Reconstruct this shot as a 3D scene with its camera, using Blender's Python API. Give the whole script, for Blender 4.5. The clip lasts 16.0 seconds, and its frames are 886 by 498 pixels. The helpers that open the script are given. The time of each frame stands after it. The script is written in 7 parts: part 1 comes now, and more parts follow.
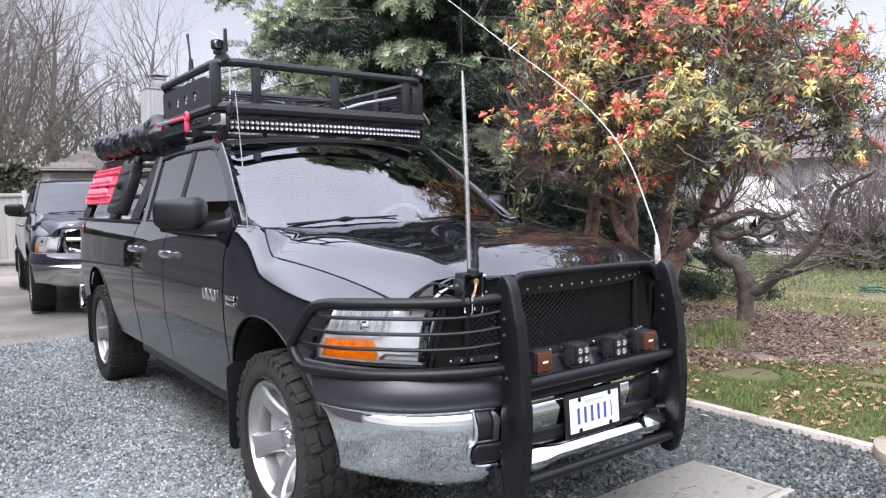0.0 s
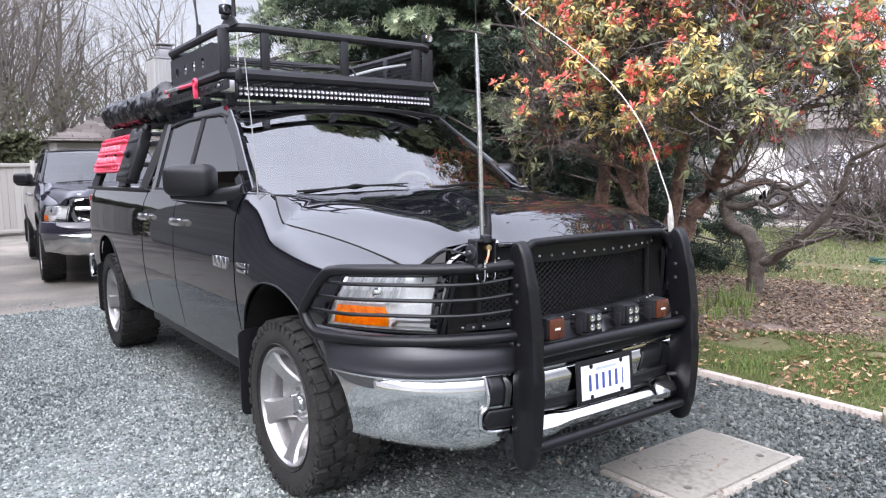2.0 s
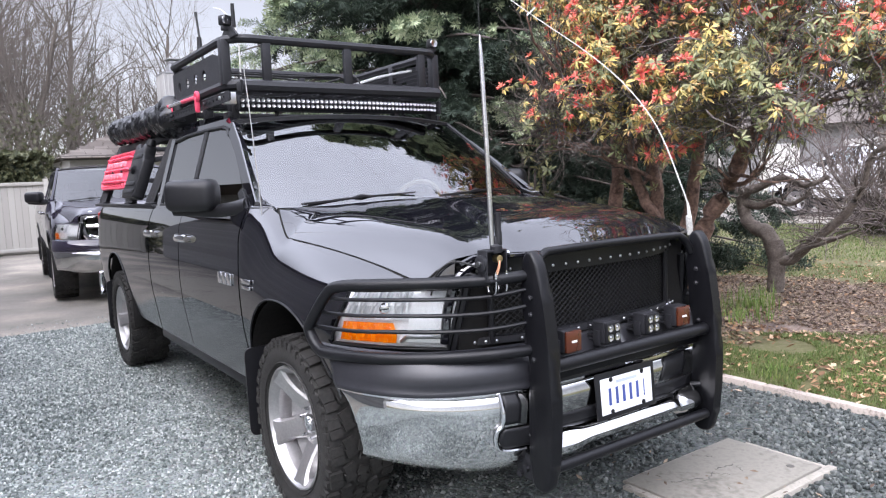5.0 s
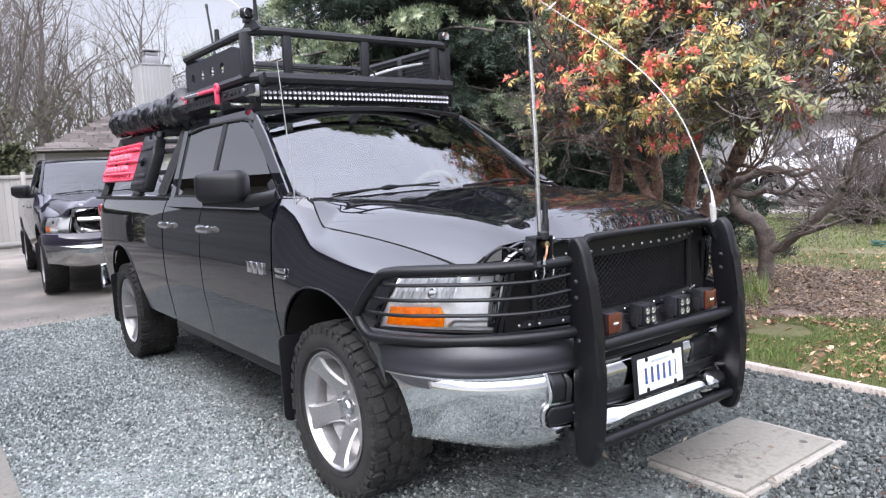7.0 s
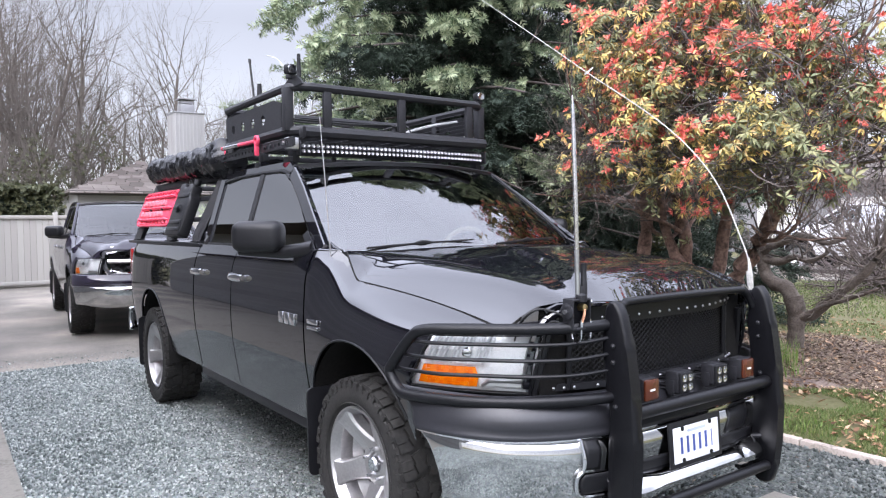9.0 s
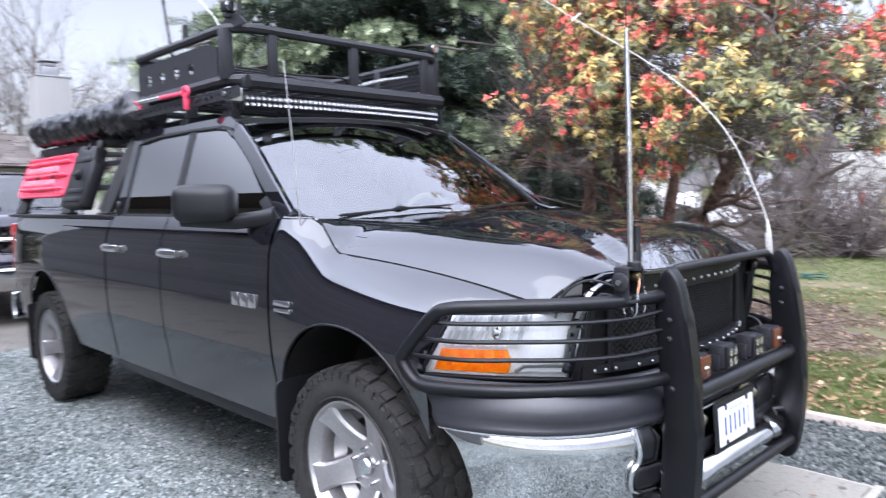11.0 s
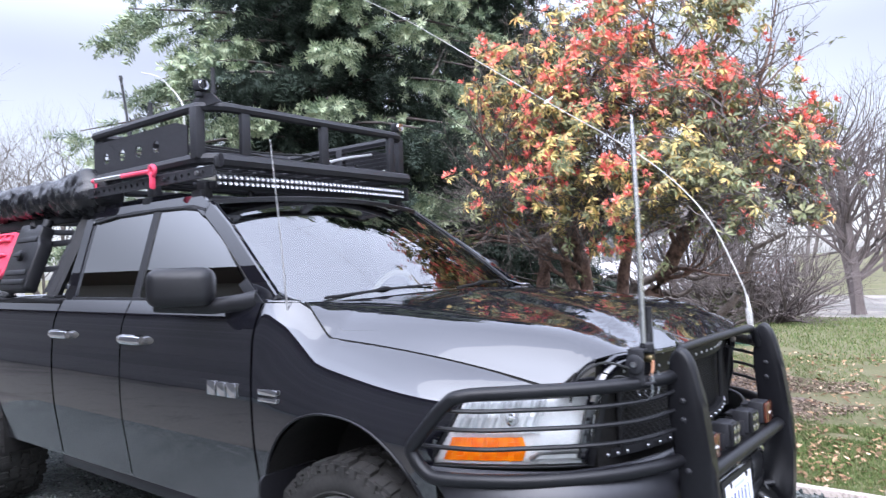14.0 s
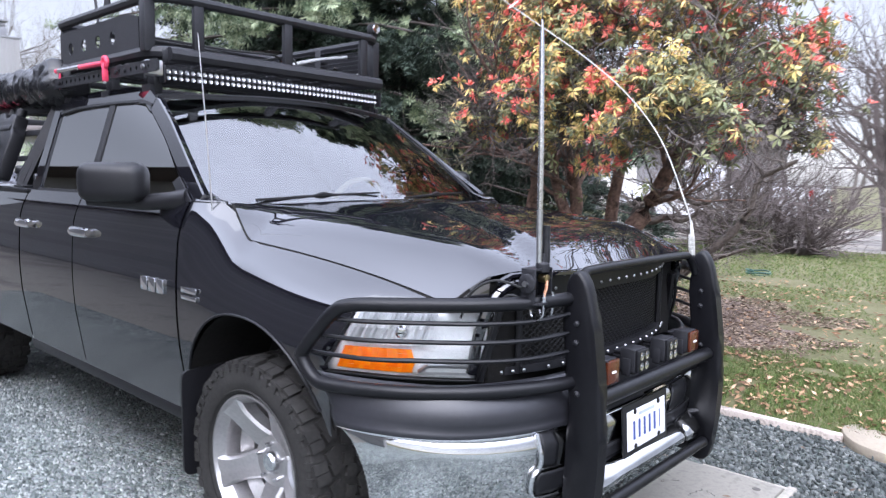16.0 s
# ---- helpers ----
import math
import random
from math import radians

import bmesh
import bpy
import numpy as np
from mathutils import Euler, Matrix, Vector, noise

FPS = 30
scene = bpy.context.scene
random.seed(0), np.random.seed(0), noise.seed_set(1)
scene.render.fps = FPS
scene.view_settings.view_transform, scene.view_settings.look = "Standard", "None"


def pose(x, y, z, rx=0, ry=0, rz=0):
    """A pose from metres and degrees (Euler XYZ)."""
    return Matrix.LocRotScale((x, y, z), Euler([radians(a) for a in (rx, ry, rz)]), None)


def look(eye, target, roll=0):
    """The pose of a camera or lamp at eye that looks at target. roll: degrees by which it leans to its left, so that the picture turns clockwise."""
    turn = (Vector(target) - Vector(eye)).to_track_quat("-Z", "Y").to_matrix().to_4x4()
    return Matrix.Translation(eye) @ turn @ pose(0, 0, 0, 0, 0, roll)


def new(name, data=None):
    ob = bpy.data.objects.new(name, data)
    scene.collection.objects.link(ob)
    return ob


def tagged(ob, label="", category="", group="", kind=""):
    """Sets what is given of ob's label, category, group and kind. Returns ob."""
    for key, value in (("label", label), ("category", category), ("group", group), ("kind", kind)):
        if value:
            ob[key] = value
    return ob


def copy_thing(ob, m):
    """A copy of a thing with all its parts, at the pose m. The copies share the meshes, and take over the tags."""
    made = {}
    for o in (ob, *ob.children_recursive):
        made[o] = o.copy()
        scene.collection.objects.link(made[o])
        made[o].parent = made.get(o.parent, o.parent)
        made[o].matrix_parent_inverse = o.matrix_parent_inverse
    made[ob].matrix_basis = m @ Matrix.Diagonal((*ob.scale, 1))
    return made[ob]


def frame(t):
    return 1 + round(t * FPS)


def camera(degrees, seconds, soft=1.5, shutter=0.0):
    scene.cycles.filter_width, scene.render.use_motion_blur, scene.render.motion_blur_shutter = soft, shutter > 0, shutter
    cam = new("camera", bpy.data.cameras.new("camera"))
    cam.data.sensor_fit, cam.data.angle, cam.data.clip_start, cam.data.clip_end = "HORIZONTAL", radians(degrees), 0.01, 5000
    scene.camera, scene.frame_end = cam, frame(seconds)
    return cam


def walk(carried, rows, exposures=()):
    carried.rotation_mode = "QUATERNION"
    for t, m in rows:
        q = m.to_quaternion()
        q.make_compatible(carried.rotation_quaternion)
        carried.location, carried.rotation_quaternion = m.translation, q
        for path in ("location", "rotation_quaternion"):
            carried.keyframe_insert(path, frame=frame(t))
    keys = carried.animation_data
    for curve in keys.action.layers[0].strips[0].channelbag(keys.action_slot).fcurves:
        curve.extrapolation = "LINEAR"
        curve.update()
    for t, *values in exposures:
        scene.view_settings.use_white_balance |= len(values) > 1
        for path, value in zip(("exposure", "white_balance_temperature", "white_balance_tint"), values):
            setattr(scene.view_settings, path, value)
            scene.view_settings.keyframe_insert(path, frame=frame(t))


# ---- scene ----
cam = camera(63.9, 16.0, 1.2, 0.5)
PATH = [
    (0, (3.05, -2.222, 1.488), (1.447, -1.033, 1.354), -0.9),
    (0.5, (3.047, -2.231, 1.476), (1.436, -1.055, 1.337), -0.9),
    (1, (3.043, -2.23, 1.473), (1.424, -1.067, 1.313), -0.9),
    (1.5, (3.038, -2.235, 1.473), (1.421, -1.072, 1.285), -0.8),
    (2, (3.026, -2.232, 1.467), (1.417, -1.063, 1.254), -0.8),
    (2.5, (3.016, -2.237, 1.466), (1.41, -1.065, 1.247), -0.6),
    (3, (3.012, -2.243, 1.475), (1.396, -1.08, 1.289), -0.3),
    (5.3, (2.917, -2.131, 1.476), (1.284, -0.996, 1.268), -3.2),
    (5.5, (2.9, -2.125, 1.472), (1.268, -0.99, 1.251), -3.7),
    (6, (2.89, -2.221, 1.473), (1.268, -1.077, 1.232), -4.0),
    (6.5, (2.872, -2.393, 1.471), (1.268, -1.224, 1.224), -3.3),
    (7, (2.863, -2.427, 1.478), (1.275, -1.232, 1.258), -2.7),
    (7.5, (2.858, -2.445, 1.487), (1.276, -1.234, 1.314), -2.5),
    (8, (2.861, -2.442, 1.484), (1.275, -1.231, 1.354), -2.3),
    (8.5, (2.864, -2.451, 1.494), (1.251, -1.272, 1.404), -1.3),
    (8.7, (2.858, -2.469, 1.5), (1.23, -1.31, 1.426), -0.8),
    (10.8, (2.259, -2.52, 1.464), (0.77, -1.192, 1.329), -1.1),
    (11, (2.175, -2.569, 1.459), (0.76, -1.164, 1.309), -1.3),
    (11.5, (2.003, -2.641, 1.48), (0.787, -1.061, 1.32), -1.6),
    (12, (1.896, -2.573, 1.492), (0.613, -1.043, 1.385), -2.7),
    (12.5, (1.798, -2.668, 1.511), (0.371, -1.267, 1.465), -2.6),
    (13, (1.752, -2.849, 1.549), (0.281, -1.494, 1.585), -1.9),
    (13.5, (1.782, -2.863, 1.526), (0.43, -1.391, 1.607), -0.9),
    (14, (1.946, -2.718, 1.51), (0.686, -1.165, 1.551), -2.0),
    (14.5, (2.036, -2.641, 1.504), (0.674, -1.177, 1.486), -3.6),
    (15, (2.083, -2.694, 1.497), (0.695, -1.256, 1.429), -3.0),
    (15.5, (2.16, -2.658, 1.487), (0.899, -1.113, 1.327), -0.6),
    (16, (2.242, -2.378, 1.495), (0.905, -0.905, 1.292), 1.0),
]
walk(cam, [(t, look(eye, target, roll)) for t, eye, target, roll in PATH], [(0, 0.12, 6500, 10), (3, 0.14, 6500, 10), (8.5, 0.14, 6450, 10), (11, 0.32, 6100, 10), (12.5, 0.42, 6100, 10), (13.4, 0.32, 6050, 10), (14.5, 0.27, 6000, 10), (16, 0.20, 6100, 10)])

# ---- sky and light: a bright overcast afternoon ----
world = bpy.data.worlds.new("overcast_sky")
scene.world = world
world.use_nodes = True
wn, wl = world.node_tree.nodes, world.node_tree.links
sky = wn.new("ShaderNodeTexSky")
sky.sky_type, sky.sun_disc = "NISHITA", False
sky.sun_elevation, sky.sun_rotation = radians(48), radians(150)
sky.air_density, sky.dust_density, sky.ozone_density = 1.0, 0.8, 1.0
grey = wn.new("ShaderNodeHueSaturation")
grey.inputs["Saturation"].default_value = 0.26
cloud = wn.new("ShaderNodeTexNoise")
cloud.inputs["Scale"].default_value, cloud.inputs["Detail"].default_value = 2.6, 5.0
cmix = wn.new("ShaderNodeMixRGB")
cmix.blend_type = "MULTIPLY"
cmix.inputs[0].default_value = 1.0
cramp = wn.new("ShaderNodeValToRGB")
cramp.color_ramp.elements[0].position, cramp.color_ramp.elements[0].color = 0.3, (0.88, 0.865, 0.935, 1)
cramp.color_ramp.elements[1].position, cramp.color_ramp.elements[1].color = 0.7, (1.0, 0.98, 1.06, 1)
wl.new(sky.outputs[0], grey.inputs["Color"])
wl.new(cloud.outputs["Fac"], cramp.inputs[0])
wl.new(grey.outputs[0], cmix.inputs[1])
wl.new(cramp.outputs[0], cmix.inputs[2])
wco, wsep, wgrad, wbright = wn.new("ShaderNodeTexCoord"), wn.new("ShaderNodeSeparateXYZ"), wn.new("ShaderNodeMapRange"), wn.new("ShaderNodeMixRGB")
wl.new(wco.outputs["Generated"], wsep.inputs[0])
wl.new(wsep.outputs["Z"], wgrad.inputs["Value"])
wgrad.inputs["From Min"].default_value, wgrad.inputs["From Max"].default_value = 0.26, 0.62
wgrad.inputs["To Min"].default_value, wgrad.inputs["To Max"].default_value = 0.95, 7.4
wgrad.interpolation_type = "SMOOTHSTEP"
wbright.blend_type = "MULTIPLY"
wbright.inputs[0].default_value = 1.0
wl.new(cmix.outputs[0], wbright.inputs[1])
wl.new(wgrad.outputs[0], wbright.inputs[2])
wl.new(wbright.outputs[0], wn["Background"].inputs[0])
wn["Background"].inputs[1].default_value = 0.171
sun = new("sun", bpy.data.lights.new("sun", "SUN"))
sun.data.energy, sun.data.angle, sun.data.color = 1.5, radians(75), (1.0, 0.97, 0.93)
sun.matrix_world = look((6, -9, 14), (0, 0, 0))

# ---- materials ----
def mat(name, color, rough=0.5, metal=0.0, coat=0.0, second=None, scale=4.0, fine=60.0, amount=0.5, bump=0.0, bump_scale=80.0,
        spec=0.5, per="", rvar=0.0, coat_rough=0.03, coat_ior=1.5, trans=0.0, ior=1.45, sheen=0.0, sub=0.0):
    """A surface with its colour varied at two scales, and fine relief. per: 'object' or 'island' varies it piece by piece."""
    m = bpy.data.materials.new(name)
    m.use_nodes = True
    n, l = m.node_tree.nodes, m.node_tree.links
    b = n["Principled BSDF"]
    b.inputs["Roughness"].default_value, b.inputs["Metallic"].default_value = rough, metal
    b.inputs["Coat Weight"].default_value, b.inputs["Coat Roughness"].default_value = coat, coat_rough
    b.inputs["Coat IOR"].default_value = coat_ior
    b.inputs["Specular IOR Level"].default_value, b.inputs["IOR"].default_value = spec, ior
    b.inputs["Transmission Weight"].default_value = trans
    b.inputs["Base Color"].default_value = (*color, 1)
    tc = n.new("ShaderNodeTexCoord")
    big, small = n.new("ShaderNodeTexNoise"), n.new("ShaderNodeTexNoise")
    big.inputs["Scale"].default_value, big.inputs["Detail"].default_value = scale, 6
    small.inputs["Scale"].default_value, small.inputs["Detail"].default_value = fine, 4
    for t in (big, small):
        l.new(tc.outputs["Object"], t.inputs["Vector"])
    add = n.new("ShaderNodeMath")
    add.operation = "ADD"
    half = n.new("ShaderNodeMath")
    half.operation, half.inputs[1].default_value = "MULTIPLY", 0.5
    l.new(big.outputs["Fac"], add.inputs[0])
    l.new(small.outputs["Fac"], add.inputs[1])
    l.new(add.outputs[0], half.inputs[0])
    fac = half
    if per:
        src = n.new("ShaderNodeObjectInfo" if per == "object" else "ShaderNodeNewGeometry")
        mix = n.new("ShaderNodeMix")
        mix.inputs[0].default_value = 0.65
        l.new(half.outputs[0], mix.inputs[2])
        l.new(src.outputs["Random" if per == "object" else "Random Per Island"], mix.inputs[3])
        fac = mix
    ramp = n.new("ShaderNodeValToRGB")
    lo, hi = (0.5 - 0.16, 0.5 + 0.16) if not per else (0.1, 0.9)
    cols = [color, second or tuple(c * (1 - amount * 0.5) for c in color)]
    if second and isinstance(second[0], tuple):
        cols = [color, *second]
    ramp.color_ramp.elements[0].position, ramp.color_ramp.elements[-1].position = lo, hi
    ramp.color_ramp.elements[0].color, ramp.color_ramp.elements[-1].color = (*cols[0], 1), (*cols[-1], 1)
    for k, c in enumerate(cols[1:-1]):
        e = ramp.color_ramp.elements.new(lo + (hi - lo) * (k + 1) / (len(cols) - 1))
        e.color = (*c, 1)
    l.new(fac.outputs[0], ramp.inputs[0])
    l.new(ramp.outputs[0], b.inputs["Base Color"])
    if rvar:
        rr = n.new("ShaderNodeMapRange")
        rr.inputs["To Min"].default_value, rr.inputs["To Max"].default_value = max(0, rough - rvar), rough + rvar
        l.new(big.outputs["Fac"], rr.inputs["Value"])
        l.new(rr.outputs[0], b.inputs["Roughness"])
    if bump:
        bt = n.new("ShaderNodeTexNoise")
        bt.inputs["Scale"].default_value, bt.inputs["Detail"].default_value = bump_scale, 5
        l.new(tc.outputs["Object"], bt.inputs["Vector"])
        bn = n.new("ShaderNodeBump")
        bn.inputs["Strength"].default_value, bn.inputs["Distance"].default_value = bump, 0.01
        l.new(bt.outputs["Fac"], bn.inputs["Height"])
        l.new(bn.outputs[0], b.inputs["Normal"])
    return m


def glass(name, tint, gloss_ior=1.5, rough=0.0):
    """A thin pane: clear behind, tinted, with gloss by Fresnel."""
    m = bpy.data.materials.new(name)
    m.use_nodes = True
    n, l = m.node_tree.nodes, m.node_tree.links
    n.remove(n["Principled BSDF"])
    tr, gl, fr, mx = (n.new("ShaderNode" + k) for k in ("BsdfTransparent", "BsdfGlossy", "Fresnel", "MixShader"))
    tr.inputs[0].default_value, gl.inputs["Roughness"].default_value, fr.inputs[0].default_value = (*tint, 1), rough, gloss_ior
    l.new(fr.outputs[0], mx.inputs[0])
    l.new(tr.outputs[0], mx.inputs[1])
    l.new(gl.outputs[0], mx.inputs[2])
    l.new(mx.outputs[0], n["Material Output"].inputs[0])
    return m


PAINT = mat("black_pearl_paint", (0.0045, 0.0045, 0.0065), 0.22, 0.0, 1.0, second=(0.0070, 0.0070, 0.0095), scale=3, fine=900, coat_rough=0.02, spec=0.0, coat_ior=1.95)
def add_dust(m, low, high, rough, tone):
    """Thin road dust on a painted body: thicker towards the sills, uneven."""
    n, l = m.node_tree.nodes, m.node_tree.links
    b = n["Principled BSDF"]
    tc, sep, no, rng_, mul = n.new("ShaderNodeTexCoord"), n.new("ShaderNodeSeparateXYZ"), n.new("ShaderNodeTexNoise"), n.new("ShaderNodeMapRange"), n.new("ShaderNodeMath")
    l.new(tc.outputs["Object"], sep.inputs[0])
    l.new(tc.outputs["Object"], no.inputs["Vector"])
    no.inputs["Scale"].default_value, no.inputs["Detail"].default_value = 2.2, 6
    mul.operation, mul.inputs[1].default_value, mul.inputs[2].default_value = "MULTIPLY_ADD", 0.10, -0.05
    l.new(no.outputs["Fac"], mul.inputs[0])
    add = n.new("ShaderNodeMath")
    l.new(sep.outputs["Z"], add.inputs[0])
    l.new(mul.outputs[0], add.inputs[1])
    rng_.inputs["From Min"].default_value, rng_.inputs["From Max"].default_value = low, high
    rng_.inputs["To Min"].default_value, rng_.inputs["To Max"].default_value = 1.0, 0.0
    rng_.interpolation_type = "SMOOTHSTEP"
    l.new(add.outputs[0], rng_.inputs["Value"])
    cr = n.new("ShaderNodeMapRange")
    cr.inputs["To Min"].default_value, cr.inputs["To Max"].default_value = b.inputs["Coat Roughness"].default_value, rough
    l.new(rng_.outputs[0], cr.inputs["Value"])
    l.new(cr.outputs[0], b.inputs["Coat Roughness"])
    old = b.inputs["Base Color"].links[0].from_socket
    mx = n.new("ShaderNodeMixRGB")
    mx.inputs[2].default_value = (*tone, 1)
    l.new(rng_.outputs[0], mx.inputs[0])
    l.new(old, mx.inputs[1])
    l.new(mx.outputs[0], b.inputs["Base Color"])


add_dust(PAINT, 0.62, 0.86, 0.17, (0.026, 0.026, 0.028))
PAINT_2 = mat("dark_blue_black_paint", (0.012, 0.010, 0.018), 0.22, 0.0, 1.0, second=(0.020, 0.017, 0.028), scale=3, fine=900, coat_rough=0.03, spec=0.0, coat_ior=1.6)
PLASTIC = mat("satin_black_plastic", (0.006, 0.006, 0.0072), 0.42, spec=0.38, second=(0.010, 0.010, 0.0118), bump=0.06, bump_scale=500, rvar=0.06)
SATIN = mat("satin_bumper_plastic", (0.014, 0.014, 0.017), 0.36, spec=0.6, second=(0.020, 0.020, 0.024), bump=0.04, bump_scale=500, rvar=0.05)
POWDER = mat("black_powder_coat", (0.0035, 0.0035, 0.0045), 0.36, spec=0.32, second=(0.007, 0.007, 0.0085), bump=0.08, bump_scale=420, rvar=0.08)
MATTE = mat("matte_black_steel", (0.009, 0.009, 0.011), 0.50, spec=0.40, second=(0.017, 0.017, 0.020), bump=0.1, bump_scale=300, rvar=0.1)
DARK = mat("wheel_well_liner", (0.006, 0.006, 0.006), 0.85, second=(0.014, 0.013, 0.012), bump=0.2, spec=0.2)
WIREMESH = mat("black_wire_mesh", (0.005, 0.005, 0.007), 0.36, spec=0.5, second=(0.010, 0.010, 0.012))
RUBBER = mat("tyre_rubber", (0.014, 0.0135, 0.013), 0.75, spec=0.3, second=(0.034, 0.032, 0.030), scale=9, bump=0.15, bump_scale=160, rvar=0.12)
CHROME = mat("chrome", (0.72, 0.72, 0.74), 0.10, 1.0, second=(0.58, 0.58, 0.60), scale=5, fine=260, bump=0.015, bump_scale=140, rvar=0.05)
CHROME_DUSTY = mat("dusty_chrome", (0.66, 0.66, 0.665), 0.045, 1.0, second=(0.46, 0.46, 0.455), scale=7, fine=320, bump=0.004, bump_scale=70, rvar=0.035)
ALLOY = mat("polished_alloy", (0.48, 0.465, 0.465), 0.33, 0.85, second=(0.37, 0.36, 0.36), scale=8, fine=90, rvar=0.06)
SILVER = mat("satin_silver_reflector", (0.93, 0.93, 0.94), 0.25, 0.0, second=(0.74, 0.74, 0.75), scale=20, fine=120, rvar=0.12)
FACET = mat("mirrored_lamp_facet", (0.86, 0.87, 0.88), 0.30, 0.35, second=(0.40, 0.41, 0.43), scale=20, fine=120, per="island")
STEEL = mat("zinc_steel", (0.55, 0.55, 0.56), 0.32, 1.0, second=(0.38, 0.38, 0.38))
WS_GLASS = glass("windscreen_glass", (0.56, 0.65, 0.66), 2.95)
FAR_GLASS = glass("far_windscreen_glass", (0.40, 0.46, 0.46), 2.1)
SIDE_GLASS = glass("tinted_side_glass", (0.20, 0.22, 0.22), 5.5)
CLEAR_GLASS = glass("clear_side_glass", (0.72, 0.76, 0.74), 1.5)
LENS = glass("clear_lamp_lens", (0.94, 0.95, 0.95), 1.45)
AMBER = mat("amber_lens", (0.92, 0.15, 0.0), 0.25, coat=0.3, second=((1.0, 0.22, 0.0), (1.0, 0.29, 0.003)), scale=30, fine=120, per="island")
AMBER_DARK = mat("dark_amber_cover", (0.055, 0.013, 0.006), 0.2, coat=0.4, second=(0.08, 0.020, 0.008))
RED = mat("red_plastic", (0.74, 0.075, 0.135), 0.45, second=(0.52, 0.03, 0.075), scale=11, bump=0.2, bump_scale=30)
RED_LAMP = mat("red_lamp_lens", (0.35, 0.01, 0.01), 0.12, coat=0.6)
SEAT = mat("dark_interior_cloth", (0.035, 0.035, 0.037), 0.8, second=(0.055, 0.055, 0.056))
BEIGE = mat("pale_interior_trim", (0.30, 0.27, 0.20), 0.7)
WHITE_MARK = mat("white_enamel", (0.72, 0.73, 0.74), 0.4)


# ---- mesh helpers ----
def obj(name, mesh, material, parent=None, label="", smooth=35):
    ob = new(name, mesh)
    if material is not None:
        for mm in (material if isinstance(material, (list, tuple)) else [material]):
            mesh.materials.append(mm)
    if smooth:
        mesh.polygons.foreach_set("use_smooth", [True] * len(mesh.polygons))
        mesh.set_sharp_from_angle(angle=radians(smooth))
    if parent is not None:
        ob.parent = parent
    if label:
        ob["label"] = label
    return ob


def part(name, bm, material, parent=None, label="", smooth=35):
    mesh = bpy.data.meshes.new(name)
    bmesh.ops.recalc_face_normals(bm, faces=bm.faces)
    bm.to_mesh(mesh)
    bm.free()
    return obj(name, mesh, material, parent, label, smooth)


def thing(name, label, category, at=(0, 0, 0), group="", kind=""):
    ob = new(name)
    ob.empty_display_size = 0.1
    ob.location = at
    return tagged(ob, label, category, group, kind)


def raw(name, verts, faces, material, parent=None, label="", smooth=0, slots=None):
    mesh = bpy.data.meshes.new(name)
    verts, faces = np.asarray(verts, dtype=np.float32), np.asarray(faces, dtype=np.int32)
    mesh.vertices.add(len(verts))
    mesh.vertices.foreach_set("co", verts.ravel())
    k = faces.shape[1]
    mesh.loops.add(faces.size)
    mesh.loops.foreach_set("vertex_index", faces.ravel())
    mesh.polygons.add(len(faces))
    mesh.polygons.foreach_set("loop_start", np.arange(0, faces.size, k, dtype=np.int32))
    if slots is not None:
        mesh.polygons.foreach_set("material_index", np.asarray(slots, dtype=np.int32))
    mesh.update(calc_edges=True)
    mesh.validate()
    return obj(name, mesh, material, parent, label, smooth)


def sheet(name, f, us, vs, material, parent=None, thick=0.008, label="", smooth=40, offset=-1.0, rim=True):
    """A panel: f(u, v) over the lists us and vs, given its thickness."""
    verts = [f(u, v) for u in us for v in vs]
    nv = len(vs)
    faces = [(i * nv + j, (i + 1) * nv + j, (i + 1) * nv + j + 1, i * nv + j + 1) for i in range(len(us) - 1) for j in range(nv - 1)]
    ob = raw(name, verts, faces, material, parent, label, smooth)
    if thick:
        md = ob.modifiers.new("thickness", "SOLIDIFY")
        md.thickness, md.offset = thick, offset
        md.use_even_offset = False
        md.use_rim = rim
    return ob


def steps(a, b, n):
    return [a + (b - a) * i / n for i in range(n + 1)]


def box(bm, c, s, bevel=0.0, rot=None, seg=2):
    m = Matrix.Translation(c) @ (rot.to_4x4() if rot is not None else Matrix()) @ Matrix.Diagonal((*s, 1))
    r = bmesh.ops.create_cube(bm, size=1.0, matrix=m)
    if bevel:
        edges = list({e for v in r["verts"] for e in v.link_edges})
        bmesh.ops.bevel(bm, geom=edges, offset=bevel, segments=seg, affect="EDGES", profile=0.5)
    return bm


def ring_frame(d, up):
    d = d.normalized()
    a = up - d * up.dot(d)
    if a.length < 1e-5:
        a = d.orthogonal()
    a.normalize()
    return a, d.cross(a)


